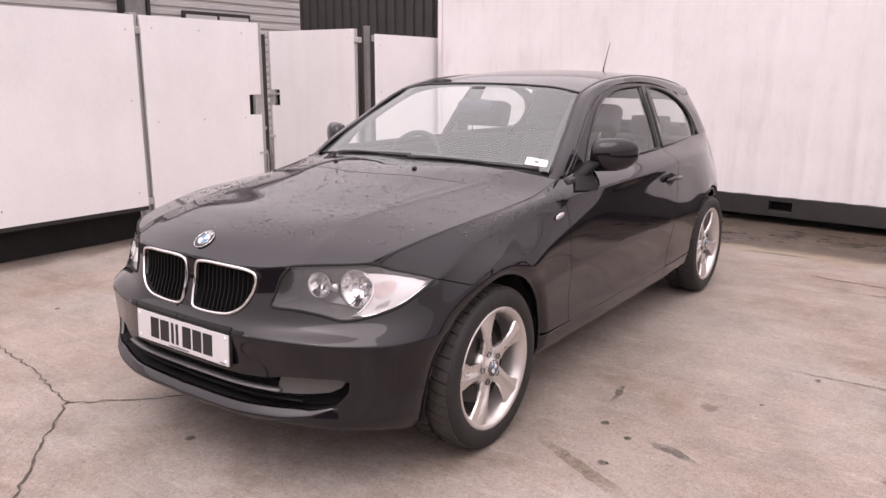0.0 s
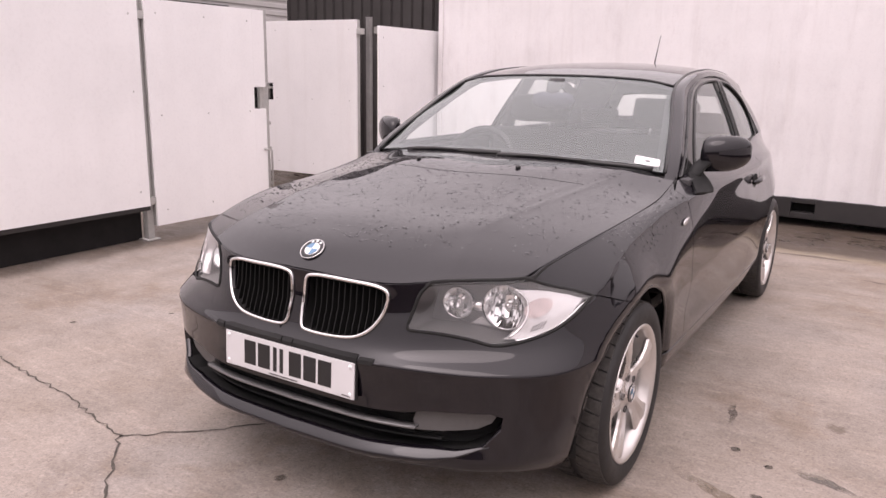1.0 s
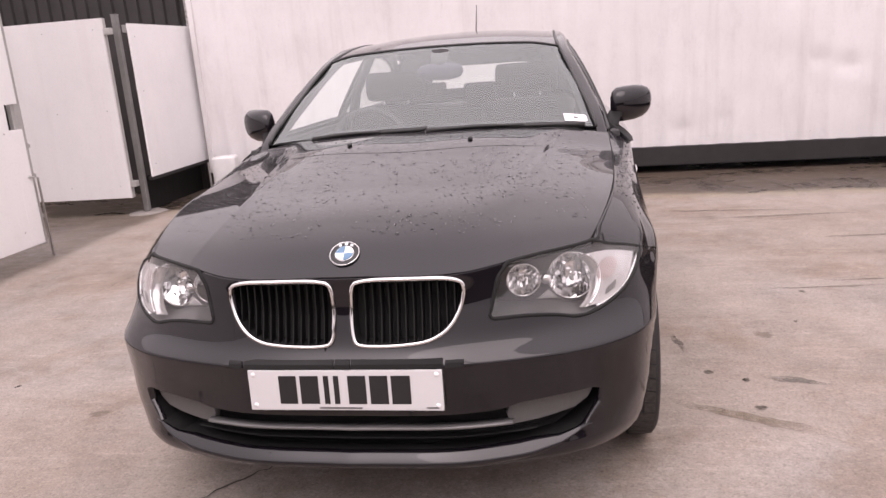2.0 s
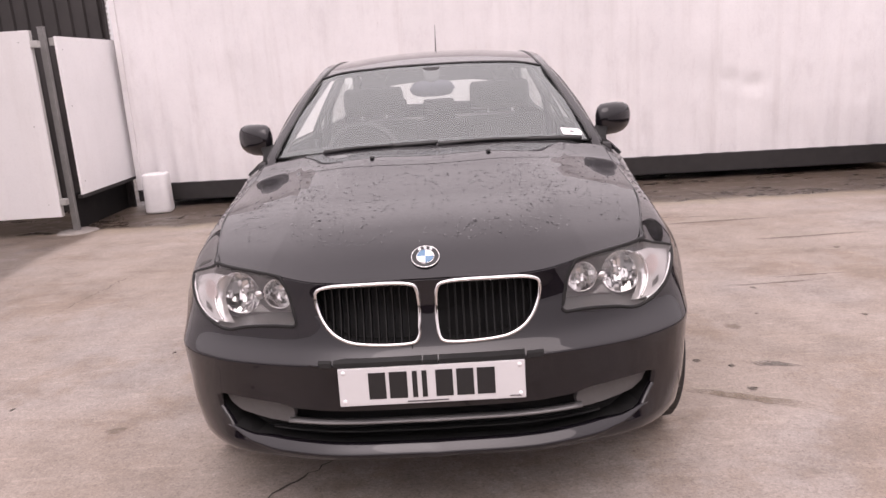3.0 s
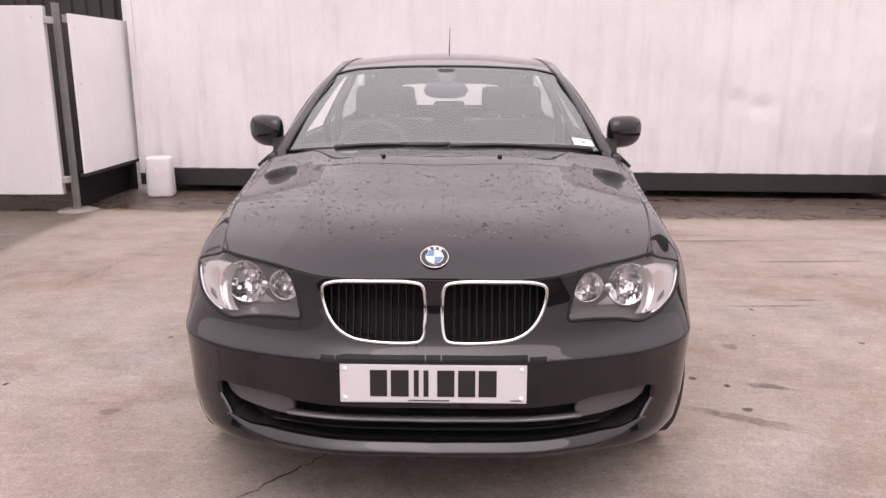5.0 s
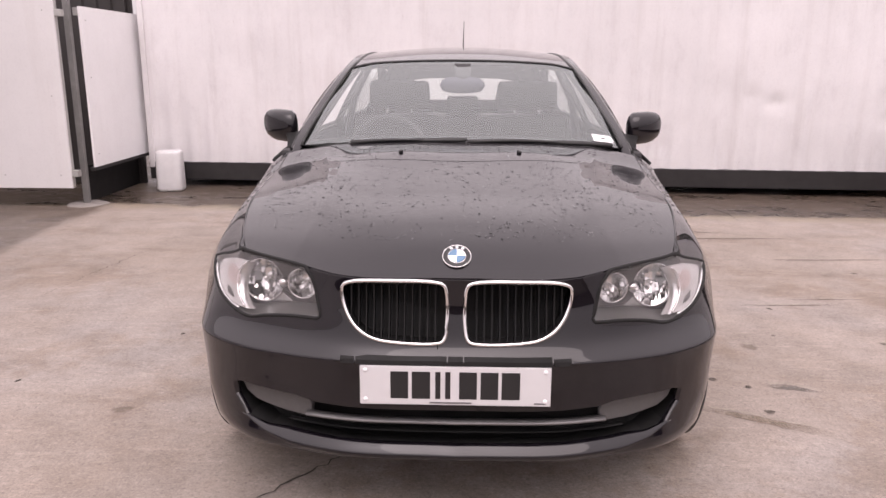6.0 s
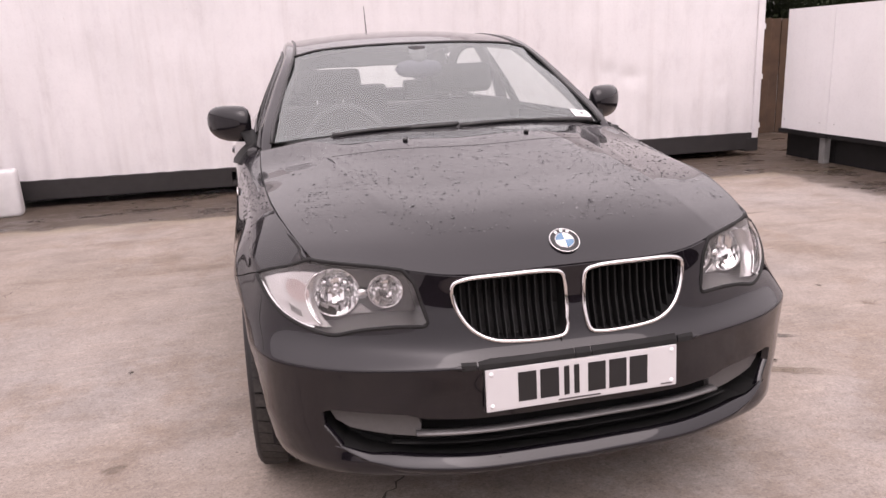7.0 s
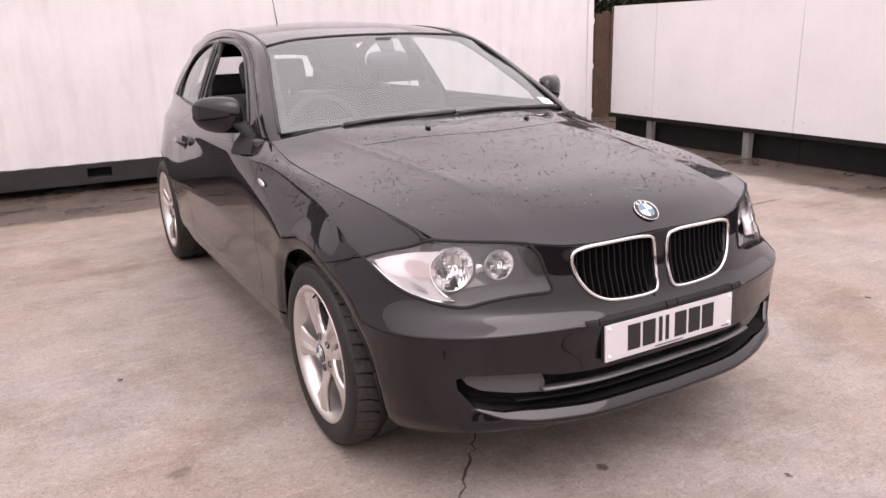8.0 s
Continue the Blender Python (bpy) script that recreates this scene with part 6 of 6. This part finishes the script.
def corrugated(x0, x1, z0, z1, pitch, depth, flat=0.30, soft=0.3):
    """A sheet with shallow trapezoid ribs in the x-z plane, facing -y, one piece with thickness."""
    prof, x = [(x0, 0.0)], x0
    rng = random.Random(12)
    while x < x1 - pitch:
        d = depth * rng.uniform(0.6, 1.2)
        prof += [(x + pitch * (0.5 - flat), 0.0), (x + pitch * 0.5, d), (x + pitch * (0.5 + flat) , d), (x + pitch, 0.0)]
        x += pitch
    prof.append((x1, 0.0))
    xs = np.array([p[0] for p in prof])
    fx = np.arange(x0, x1, pitch / 12)
    fy = np.interp(fx, xs, [p[1] for p in prof])
    kern = np.array([1, 2, 3, 2, 1]) / 9
    fy = np.convolve(np.pad(fy, 2, mode="edge"), kern, "valid")
    zs = np.linspace(z0, z1, 36)
    verts, faces = [], []
    for i, (a, b) in enumerate(zip(fx, fy)):
        for z in zs:
            fade = 0.4 + 0.6 * min(1, max(0, (1.25 - z) / 0.9))
            dent = 0.012 * noise.noise(Vector((a * 0.9, z * 1.3, 4.0))) + 0.006 * noise.noise(Vector((a * 3.0, z * 3.4, 9.0)))
            for dx, dz, r in DENTS:
                dent += 0.026 * math.exp(-((a - dx) / r) ** 2 - ((z - dz) / (0.5 * r)) ** 2)
            verts.append((a, b * fade + dent, z))
    n = len(zs)
    for i in range(len(fx) - 1):
        for j in range(n - 1):
            faces.append((i * n + j, (i + 1) * n + j, (i + 1) * n + j + 1, i * n + j + 1))
    return verts, faces


v, f = corrugated(CX0 + 0.04, CX1 - 0.06, 0.262, CH - 0.08, 0.215, 0.036)
side = link_mesh("side_wall", v, f, CONTAINERWHITE, container, "white ribbed side with runs and dents", True)
side.matrix_basis = cont_m


def cpart(name, lo, hi, mat, bevel=0.006, label=""):
    ob = part(name, box_bm(lo, hi, bevel), mat, container, label)
    ob.matrix_basis = cont_m
    return ob


# base rail with fork pockets left open between its pieces
pockets = (-0.97, 0.73)
xs = [CX0] + [p + d for p in pockets for d in (-0.105, 0.105)] + [CX1]
for a, b in zip(xs[::2], xs[1::2]):
    cpart("base_rail", (a, -0.02, 0.075), (b, 0.08, 0.262), BLACKSTEEL, label="black steel base rail")
for p in pockets:
    cpart("pocket_lintel", (p - 0.105, -0.018, 0.218), (p + 0.105, 0.078, 0.262), BLACKSTEEL)
    cpart("pocket_sill", (p - 0.105, -0.018, 0.075), (p + 0.105, 0.078, 0.132), BLACKSTEEL)
    cpart("pocket_back", (p - 0.15, 0.12, 0.08), (p + 0.15, 0.14, 0.262), VOID)
cpart("floor_frame", (CX0 + 0.05, 0.10, 0.05), (CX1 - 0.05, 2.35, 0.20), VOID)
cpart("corner_post", (CX1 - 0.08, -0.022, 0.20), (CX1, 0.10, CH), CONTAINERWHITE, 0.01, "white corner post")
cpart("corner_post", (CX0, -0.022, 0.20), (CX0 + 0.06, 0.10, CH), CONTAINERWHITE, 0.01)
cpart("corner_casting", (CX1 - 0.16, -0.024, 0.05), (CX1 + 0.004, 0.14, 0.20), BLACKSTEEL, 0.012)
cpart("top_rail", (CX0, -0.02, CH - 0.09), (CX1, 0.08, CH + 0.01), CONTAINERWHITE, 0.008)
cpart("roof", (CX0, 0.0, CH - 0.02), (CX1, 2.42, CH + 0.02), CONTAINERWHITE, 0.005)
cpart("back_wall", (CX0, 2.38, 0.2), (CX1, 2.42, CH), CONTAINERWHITE, 0.005)
cpart("end_door", (CX1 - 0.04, 0.10, 0.22), (CX1 + 0.01, 2.40, CH), BLACKSTEEL, 0.006, "dark end door")
cpart("end_wall", (CX0, 0.06, 0.22), (CX0 + 0.04, 2.40, CH), CONTAINERWHITE, 0.006)
for z in (0.34, 0.88, 1.42, 1.96, 2.45):
    cpart("hinge", (CX1 - 0.005, -0.024, z - 0.03), (CX1 + 0.014, 0.03, z + 0.03), CONTAINERWHITE, 0.008, "white door hinge lug")

# ---- hoardings and gate ----
def board(name, y0, y1, z0, z1, x, face, mat, parent, label="", thick=0.022, screws=True):
    """A flat board standing in the y-z plane with a slightly bowed face; face is +1 or -1 in x."""
    bm = bmesh.new()
    ny, nz = 14, 8
    rings = []
    for side_x in (0, 1):
        rings.append([[bm.verts.new((x - face * thick * side_x + 0.004 * noise.noise(Vector((y * 0.8, z * 0.9, x))), y, z)) for z in np.linspace(z0, z1, nz)] for y in np.linspace(y0, y1, ny)])
    for k in (0, 1):
        for i in range(ny - 1):
            for j in range(nz - 1):
                bm.faces.new((rings[k][i][j], rings[k][i + 1][j], rings[k][i + 1][j + 1], rings[k][i][j + 1]))
    for i in range(ny - 1):
        bm.faces.new((rings[0][i][0], rings[0][i + 1][0], rings[1][i + 1][0], rings[1][i][0]))
        bm.faces.new((rings[0][i][-1], rings[0][i + 1][-1], rings[1][i + 1][-1], rings[1][i][-1]))
    for j in range(nz - 1):
        bm.faces.new((rings[0][0][j], rings[0][0][j + 1], rings[1][0][j + 1], rings[1][0][j]))
        bm.faces.new((rings[0][-1][j], rings[0][-1][j + 1], rings[1][-1][j + 1], rings[1][-1][j]))
    bmesh.ops.recalc_face_normals(bm, faces=bm.faces[:])
    return part(name, bm, mat, parent, label)


def screw(parent, x, y, z, face):
    bm = lathe_bm([(0, 0.004), (0.005, 0.003), (0.007, 0)], 8)
    bm.transform(Matrix.Translation((x, y, z)) @ Matrix.Diagonal((face, 1, 1, 1)))
    part("screw", bm, GALV, parent)


def hoarding_left(y0, y1, z0, z1, name="hoarding_panel", x=-3.5):
    h = new(name)
    tagged(h, "smooth white hoarding board over a dark kickboard", "fence", "white hoardings round the yard")
    board("board", y0, y1, z0, z1, x, 1, BOARD, h, "white painted board")
    part("bottom_batten", box_bm((x - 0.06, y0, z0 - 0.035), (x - 0.004, y1, z0 - 0.002), 0.003), BLACKSTEEL, h)
    part("kickboard", box_bm((x - 0.16, y0, 0.0), (x - 0.13, y1, z0), 0.004), DARKBOARD, h, "dark kickboard")
    part("top_rail", box_bm((x - 0.07, y0, z1 - 0.08), (x - 0.024, y1, z1 - 0.01), 0.004), GALV, h)
    n = max(2, int((y1 - y0) / 0.6))
    for y in np.linspace(y0 + 0.08, y1 - 0.08, n):
        for z in (z0 + 0.12, 0.5 * (z0 + z1) + 0.1, z1 - 0.12):
            screw(h, x + 0.002, y, z, 1)
    return h


for y0, y1 in ((-5.80, -3.40), (-3.385, -0.985), (-0.97, 1.415)):
    hoarding_left(y0, y1, 0.285, 1.85)
hoarding_left(4.42, 5.74, 0.350, 1.82)


def post(x, y, z1, w, name="fence_post", z0=0.0, mat=GALV, plate=True):
    p = new(name)
    tagged(p, "grey galvanised square steel post on a base plate", "post", "steel fence posts")
    part("shaft", box_bm((x - w / 2, y - w / 2, z0), (x + w / 2, y + w / 2, z1), 0.006), mat, p)
    part("cap", box_bm((x - w / 2 - 0.004, y - w / 2 - 0.004, z1), (x + w / 2 + 0.004, y + w / 2 + 0.004, z1 + 0.008), 0.003), mat, p)
    if plate:
        part("base_plate", box_bm((x - w, y - w, 0.0), (x + w, y + w, 0.012), 0.004), mat, p)
    return p


post(-3.575, 1.442, 1.86, 0.06)
post(-3.60, -0.978, 1.84, 0.075)
post(-3.60, -3.392, 1.84, 0.075)
gate_post = post(-3.60, 4.38, 1.90, 0.052, mat=POSTGREY, plate=False)
pad = lathe_bm([(0, 0.016), (0.10, 0.014), (0.165, 0.010), (0.185, 0.0)], 28, "z")
for v in pad.verts:
    k = 1 + 0.16 * noise.noise(Vector((v.co.x * 9, v.co.y * 9, 2)))
    v.co.x, v.co.y = v.co.x * k, v.co.y * k
pad.transform(Matrix.Translation((-3.60, 4.38, 0)))
part("footing", pad, FOOTING, gate_post, "rough pale concrete footing")


def gate_leaf(x, y, length, turn, z0, z1, flip, mat, label):
    """A sheeted gate leaf hung at (x, y): board in a steel frame with a lock cut-out at its free edge."""
    m = Matrix.Translation((x, y, 0)) @ pose(0, 0, 0, 0, 0, turn) @ Matrix.Diagonal((-1 if flip else 1, 1, 1, 1))
    leaf = new("gate_leaf")
    tagged(leaf, label, "gate", "gate leaves")
    w = 0.14
    cut0, cut1 = 1.00, 1.19
    for (a0, a1, c0, c1) in ((0.0, length - w, z0, z1), (length - w, length, z0, cut0), (length - w, length, cut1, z1)):
        ob = part("board", box_bm((0.0, a0, c0), (0.02, a1, c1), 0.001, 1), mat, leaf)
        ob.matrix_basis = m
    for lo, hi in (((-0.045, 0.0, z0), (-0.002, 0.045, z1)), ((-0.045, length - 0.02, z0 - 0.02), (-0.002, length + 0.055, z1 + 0.01)), ((-0.045, 0.045, z0), (-0.002, length - 0.045, z0 + 0.045)), ((-0.045, 0.045, z1 - 0.045), (-0.002, length - 0.045, z1)), ((-0.045, 0.045, 0.95), (-0.002, length - 0.045, 0.99))):
        ob = part("frame_bar", box_bm(lo, hi, 0.004), GALV, leaf)
        ob.matrix_basis = m
    for zz in (0.30, 0.62, 0.85):
        ob = part("frame_lug", box_bm((-0.03, length + 0.05, zz), (0.0, length + 0.075, zz + 0.03), 0.004), GALV, leaf)
        ob.matrix_basis = m
    bars = ((-0.03, length - 0.11, 1.125), (0.03, length + 0.055, 1.15)), ((-0.02, length - 0.055, 1.02), (0.02, length - 0.03, 1.19))
    for lo, hi in bars if flip else (((-0.04, length - 0.05, 1.0), (-0.004, length - 0.02, 1.19)),):
        ob = part("latch", box_bm(lo, hi, 0.004), GALV, leaf, "steel latch in the cut-out")
        ob.matrix_basis = m
    # dark plate added to stand for the darkness seen through the cut-out
    ob = part("lock_plate", box_bm((-0.05, length - w, cut0), (-0.046, length, cut1), 0.001, 1), DARKBOARD, leaf)
    ob.matrix_basis = m
    for z in (0.32, z1 - 0.12):
        ob = part("hinge", box_bm((-0.05, -0.06, z - 0.03), (0.012, 0.03, z + 0.03), 0.008), GALV, leaf)
        ob.matrix_basis = m
    bolt = part("drop_bolt", tube_bm([(0.035, length + 0.04, 0.0), (0.035, length + 0.04, 0.62), (0.035, length - 0.05, 0.64)], 0.009, 8), GALV, leaf, "steel drop bolt", True)
    bolt.matrix_basis = m
    for yy in np.linspace(0.1, length - 0.2, 3):
        for z in (z0 + 0.12, 0.5 * (z0 + z1), z1 - 0.1):
            bm = lathe_bm([(0, 0.004), (0.005, 0.003), (0.007, 0)], 8)
            bm.transform(Matrix.Translation((0.02, yy, z)))
            ob = part("screw", bm, GALV, leaf)
            ob.matrix_basis = m
    return leaf


gate_leaf(-3.52, 1.475, 1.235, 0, 0.115, 1.85, False, BOARD, "closed white gate leaf with a lock cut-out and drop bolt")
gate_leaf(-3.62, 4.20, 1.34, 91, 0.185, 1.87, True, BOARDGREY, "white gate leaf swung open with a lock cut-out")


# dark post added so that the gap between the leaves reads dark
dark_post = post(-4.5, 3.63, 1.80, 0.055, mat=BLACKSTEEL)
tagged(dark_post, "dark square post added to fill the gap between the gate leaves", "post", "steel fence posts")


def hoarding_right():
    x = 4.9
    for y0, y1, tilt in ((4.27, 5.02, -3.0), (2.41, 4.262, 0.0), (-0.02, 2.402, 0.0), (-2.45, -0.028, 0.0), (-4.9, -2.458, 0)):
        h = new("hoarding_panel")
        tagged(h, "smooth white hoarding board on grey posts over a black kickboard", "fence", "white hoardings round the yard")
        b = board("board", y0, y1, 0.315, 1.585, x, -1, BOARD, h, "white painted board")
        if tilt:
            b.matrix_basis = Matrix.Translation((x, y0, 0)) @ pose(0, 0, 0, 0, 0, tilt) @ Matrix.Translation((-x, -y0, 0))
        part("kickboard", box_bm((x + 0.13, y0, 0.0), (x + 0.16, y1, 0.33), 0.004), DARKBOARD, h, "black kickboard")
        part("bottom_batten", box_bm((x + 0.003, y0, 0.268), (x + 0.06, y1, 0.312), 0.003), DARKBOARD, h)
        if not tilt:
            part("top_rail", box_bm((x + 0.024, y0, 1.50), (x + 0.07, y1, 1.57), 0.004), GALV, h)
        for y in (y0 + 0.1, y1 - 0.1):
            screw(h, x - 0.002, y, 0.42, -1)
    for y in (4.33, 2.95, 1.38, 0.0, -1.5, -3.0):
        post(4.955, y, 1.55, 0.075, plate=False, mat=POSTGREY)


hoarding_right()
# black profiled sheet and grey clad building beyond the gate
wallb = bmesh.new()
pts = []
for k in range(26):
    x = -5.97 + k * 0.155
    pts += [(x, 0.0), (x + 0.020, 0.0), (x + 0.034, 0.032), (x + 0.141, 0.032)]
pts = [(x, d) for x, d in pts if x < -3.57] + [(-3.565, 0.0)]
pts += [(-3.565, 0.06), (-5.97, 0.06)]
low, top = ([wallb.verts.new((x, 5.66 + d, z)) for x, d in pts] for z in (0.0, 2.9))
for i in range(len(pts)):
    j = (i + 1) % len(pts)
    wallb.faces.new((low[i], low[j], top[j], top[i]))
bmesh.ops.recalc_face_normals(wallb, faces=wallb.faces[:])
tagged(part("black_sheet_wall", wallb, BLACKSHEET, None), "black ribbed sheet wall rising behind the gate", "wall")

building = new("clad_building")
tagged(building, "pale grey building with ribbed metal cladding behind the fence", "building")
bm = bmesh.new()
prof = []
for k in range(27):
    z = k * 0.124
    prof += [(0.0, z), (0.0, z + 0.058), (0.028, z + 0.074), (0.028, z + 0.104)]
cols = [[bm.verts.new((-8.0 - d, y, z)) for d, z in prof] for y in np.linspace(-14, 16, 9)]
for a, b in zip(cols, cols[1:]):
    for i in range(len(prof) - 1):
        bm.faces.new((a[i], b[i], b[i + 1], a[i + 1]))
part("wall", bm, GREYSHEET, building, "horizontally ribbed grey cladding")
part("body", box_bm((-18, -14, 0), (-8.06, 16, 3.34), 0.02), GREYSHEET, building)
part("roof", box_bm((-18.3, -14.3, 3.34), (-7.7, 16.3, 3.48), 0.02), GREYSHEET, building)
column = part("column", box_bm((-7.99, 4.13, 0), (-7.88, 4.47, 3.34), 0.01), POSTGREY, building, "grey steel column on the cladding")
part("column_edge", box_bm((-7.99, 4.474, 0), (-7.85, 4.53, 3.34), 0.006), BLACKSTEEL, column)
part("column_edge", box_bm((-7.99, 4.085, 0), (-7.85, 4.126, 3.34), 0.006), BLACKSTEEL, column)
wf = part("window", box_bm((-8.0, 5.15, 1.2), (-7.955, 6.46, 2.30), 0.01), BLACKSTEEL, building, "dark framed window")
# opaque pale grey panes; the glass's reflection is put into the colour
for y0, y1 in ((5.20, 5.78), (5.83, 6.41)):
    part("pane", box_bm((-7.953, y0, 1.25), (-7.948, y1, 2.245)), GREYSHEET, wf)

# unseen wall added at the yard's open end, darkening the car's reflections
part("wall_south", box_bm((-14, -9.3, 0), (14, -9.0, 1.7), 0.02), BRICKDARK, None)
tagged(bpy.data.objects["wall_south"], "unseen dark brown wall added to darken reflections in the car", "wall", kind="structure")
# timber fence in the gap and trees behind
timber = new("timber_fence")
tagged(timber, "brown weathered close-board timber fence", "fence")
for k in range(26):
    x = 4.2 + k * 0.148
    rng = random.Random(k)
    ob = part("plank", box_bm((x, 6.9 + 0.012 * (k % 2), 0.0), (x + 0.1455, 6.918 + 0.012 * (k % 2), 1.55 + rng.uniform(-0.02, 0.02)), 0.003, 1), TIMBER, timber)
for z in (0.35, 0.85, 1.38):
    part("rail", box_bm((4.2, 6.932, z - 0.045), (8.1, 6.99, z + 0.045), 0.005), TIMBER, timber)


def tree(x, y, h, seed):
    rng = random.Random(seed)
    t = new("tree")
    tagged(t, "dark green broadleaf tree behind the fence", "tree", "trees behind the hoarding")
    part("trunk", tube_bm([(x, y, 0), (x + 0.05, y, h * 0.3), (x - 0.05, y + 0.1, h * 0.6), (x, y, h * 0.85)], [0.16, 0.13, 0.08, 0.03], 10), BARK, t, smooth=True)
    ends = []
    for k in range(9):
        a, z = rng.uniform(0, 6.28), h * rng.uniform(0.22, 0.7)
        r = h * rng.uniform(0.2, 0.34)
        e = (x + r * math.cos(a), y + r * math.sin(a), z + h * rng.uniform(0.05, 0.2))
        part("limb", tube_bm([(x, y, z), (0.5 * (x + e[0]), 0.5 * (y + e[1]), z + 0.1 * h), e], [0.06, 0.04, 0.015], 6), BARK, t)
        ends.append(e)
    ends += [(x, y, h * 0.9), (x, y + 0.3, h * 0.6)]
    verts, faces = [], []
    for e in ends:
        for _ in range(2300):
            d = Vector((rng.gauss(0, 1), rng.gauss(0, 1), rng.gauss(0, 0.8))) * h * 0.085
            c, s = Vector(e) + d, rng.uniform(0.022, 0.055)
            a = Vector((rng.gauss(0, 1), rng.gauss(0, 1), rng.gauss(0, 1))).normalized()
            b = a.cross(Vector((0.3, 0.2, 1))).normalized()
            k = len(verts)
            verts += [c - a * s, c + b * s * 0.45, c + a * s, c - b * s * 0.45]
            faces.append((k, k + 1, k + 2, k + 3))
    link_mesh("crown", verts, faces, LEAF, t, "dark leafy crown")
    return t


for k, (x, y, h) in enumerate(((6.4, 8.4, 3.0), (8.2, 7.4, 2.9), (9.4, 5.6, 2.7), (7.4, 9.8, 3.4), (10.5, 8.8, 3.3))):
    tree(x, y, h, 20 + k)


# ---- plastic tub by the container ----
def tub(x, y, turn):
    """A tall straight-sided tub with rounded corners and a lid set into its rounded top edge."""
    m = Matrix.Translation((x, y, 0)) @ pose(0, 0, 0, 0, 0, turn)
    rings = []
    for z, w, d in ((0.0, 0.118, 0.108), (0.010, 0.131, 0.121), (0.035, 0.136, 0.126), (0.21, 0.133, 0.123), (0.395, 0.130, 0.120), (0.412, 0.126, 0.116), (0.420, 0.116, 0.106), (0.422, 0.098, 0.088), (0.410, 0.090, 0.080)):
        ring = []
        for a in np.linspace(0, 2 * math.pi, 40, endpoint=False):
            c, w2 = math.cos(a), math.sin(a)
            ring.append(tuple(m @ Vector((w * math.copysign(abs(c) ** 0.45, c), d * math.copysign(abs(w2) ** 0.45, w2), z))))
        rings.append(ring)
    t = part("plastic_tub", loft_bm(rings), JUGPLASTIC, None, "", True)
    tagged(t, "milky white plastic tub standing by the container", "tub")
    part("lid", lathe_bm([(0, 0.416), (0.070, 0.415), (0.082, 0.410), (0.082, 0.404)], 28, "z"), JUGPLASTIC, t).matrix_basis = m


tub(-3.10, 5.22, 8)
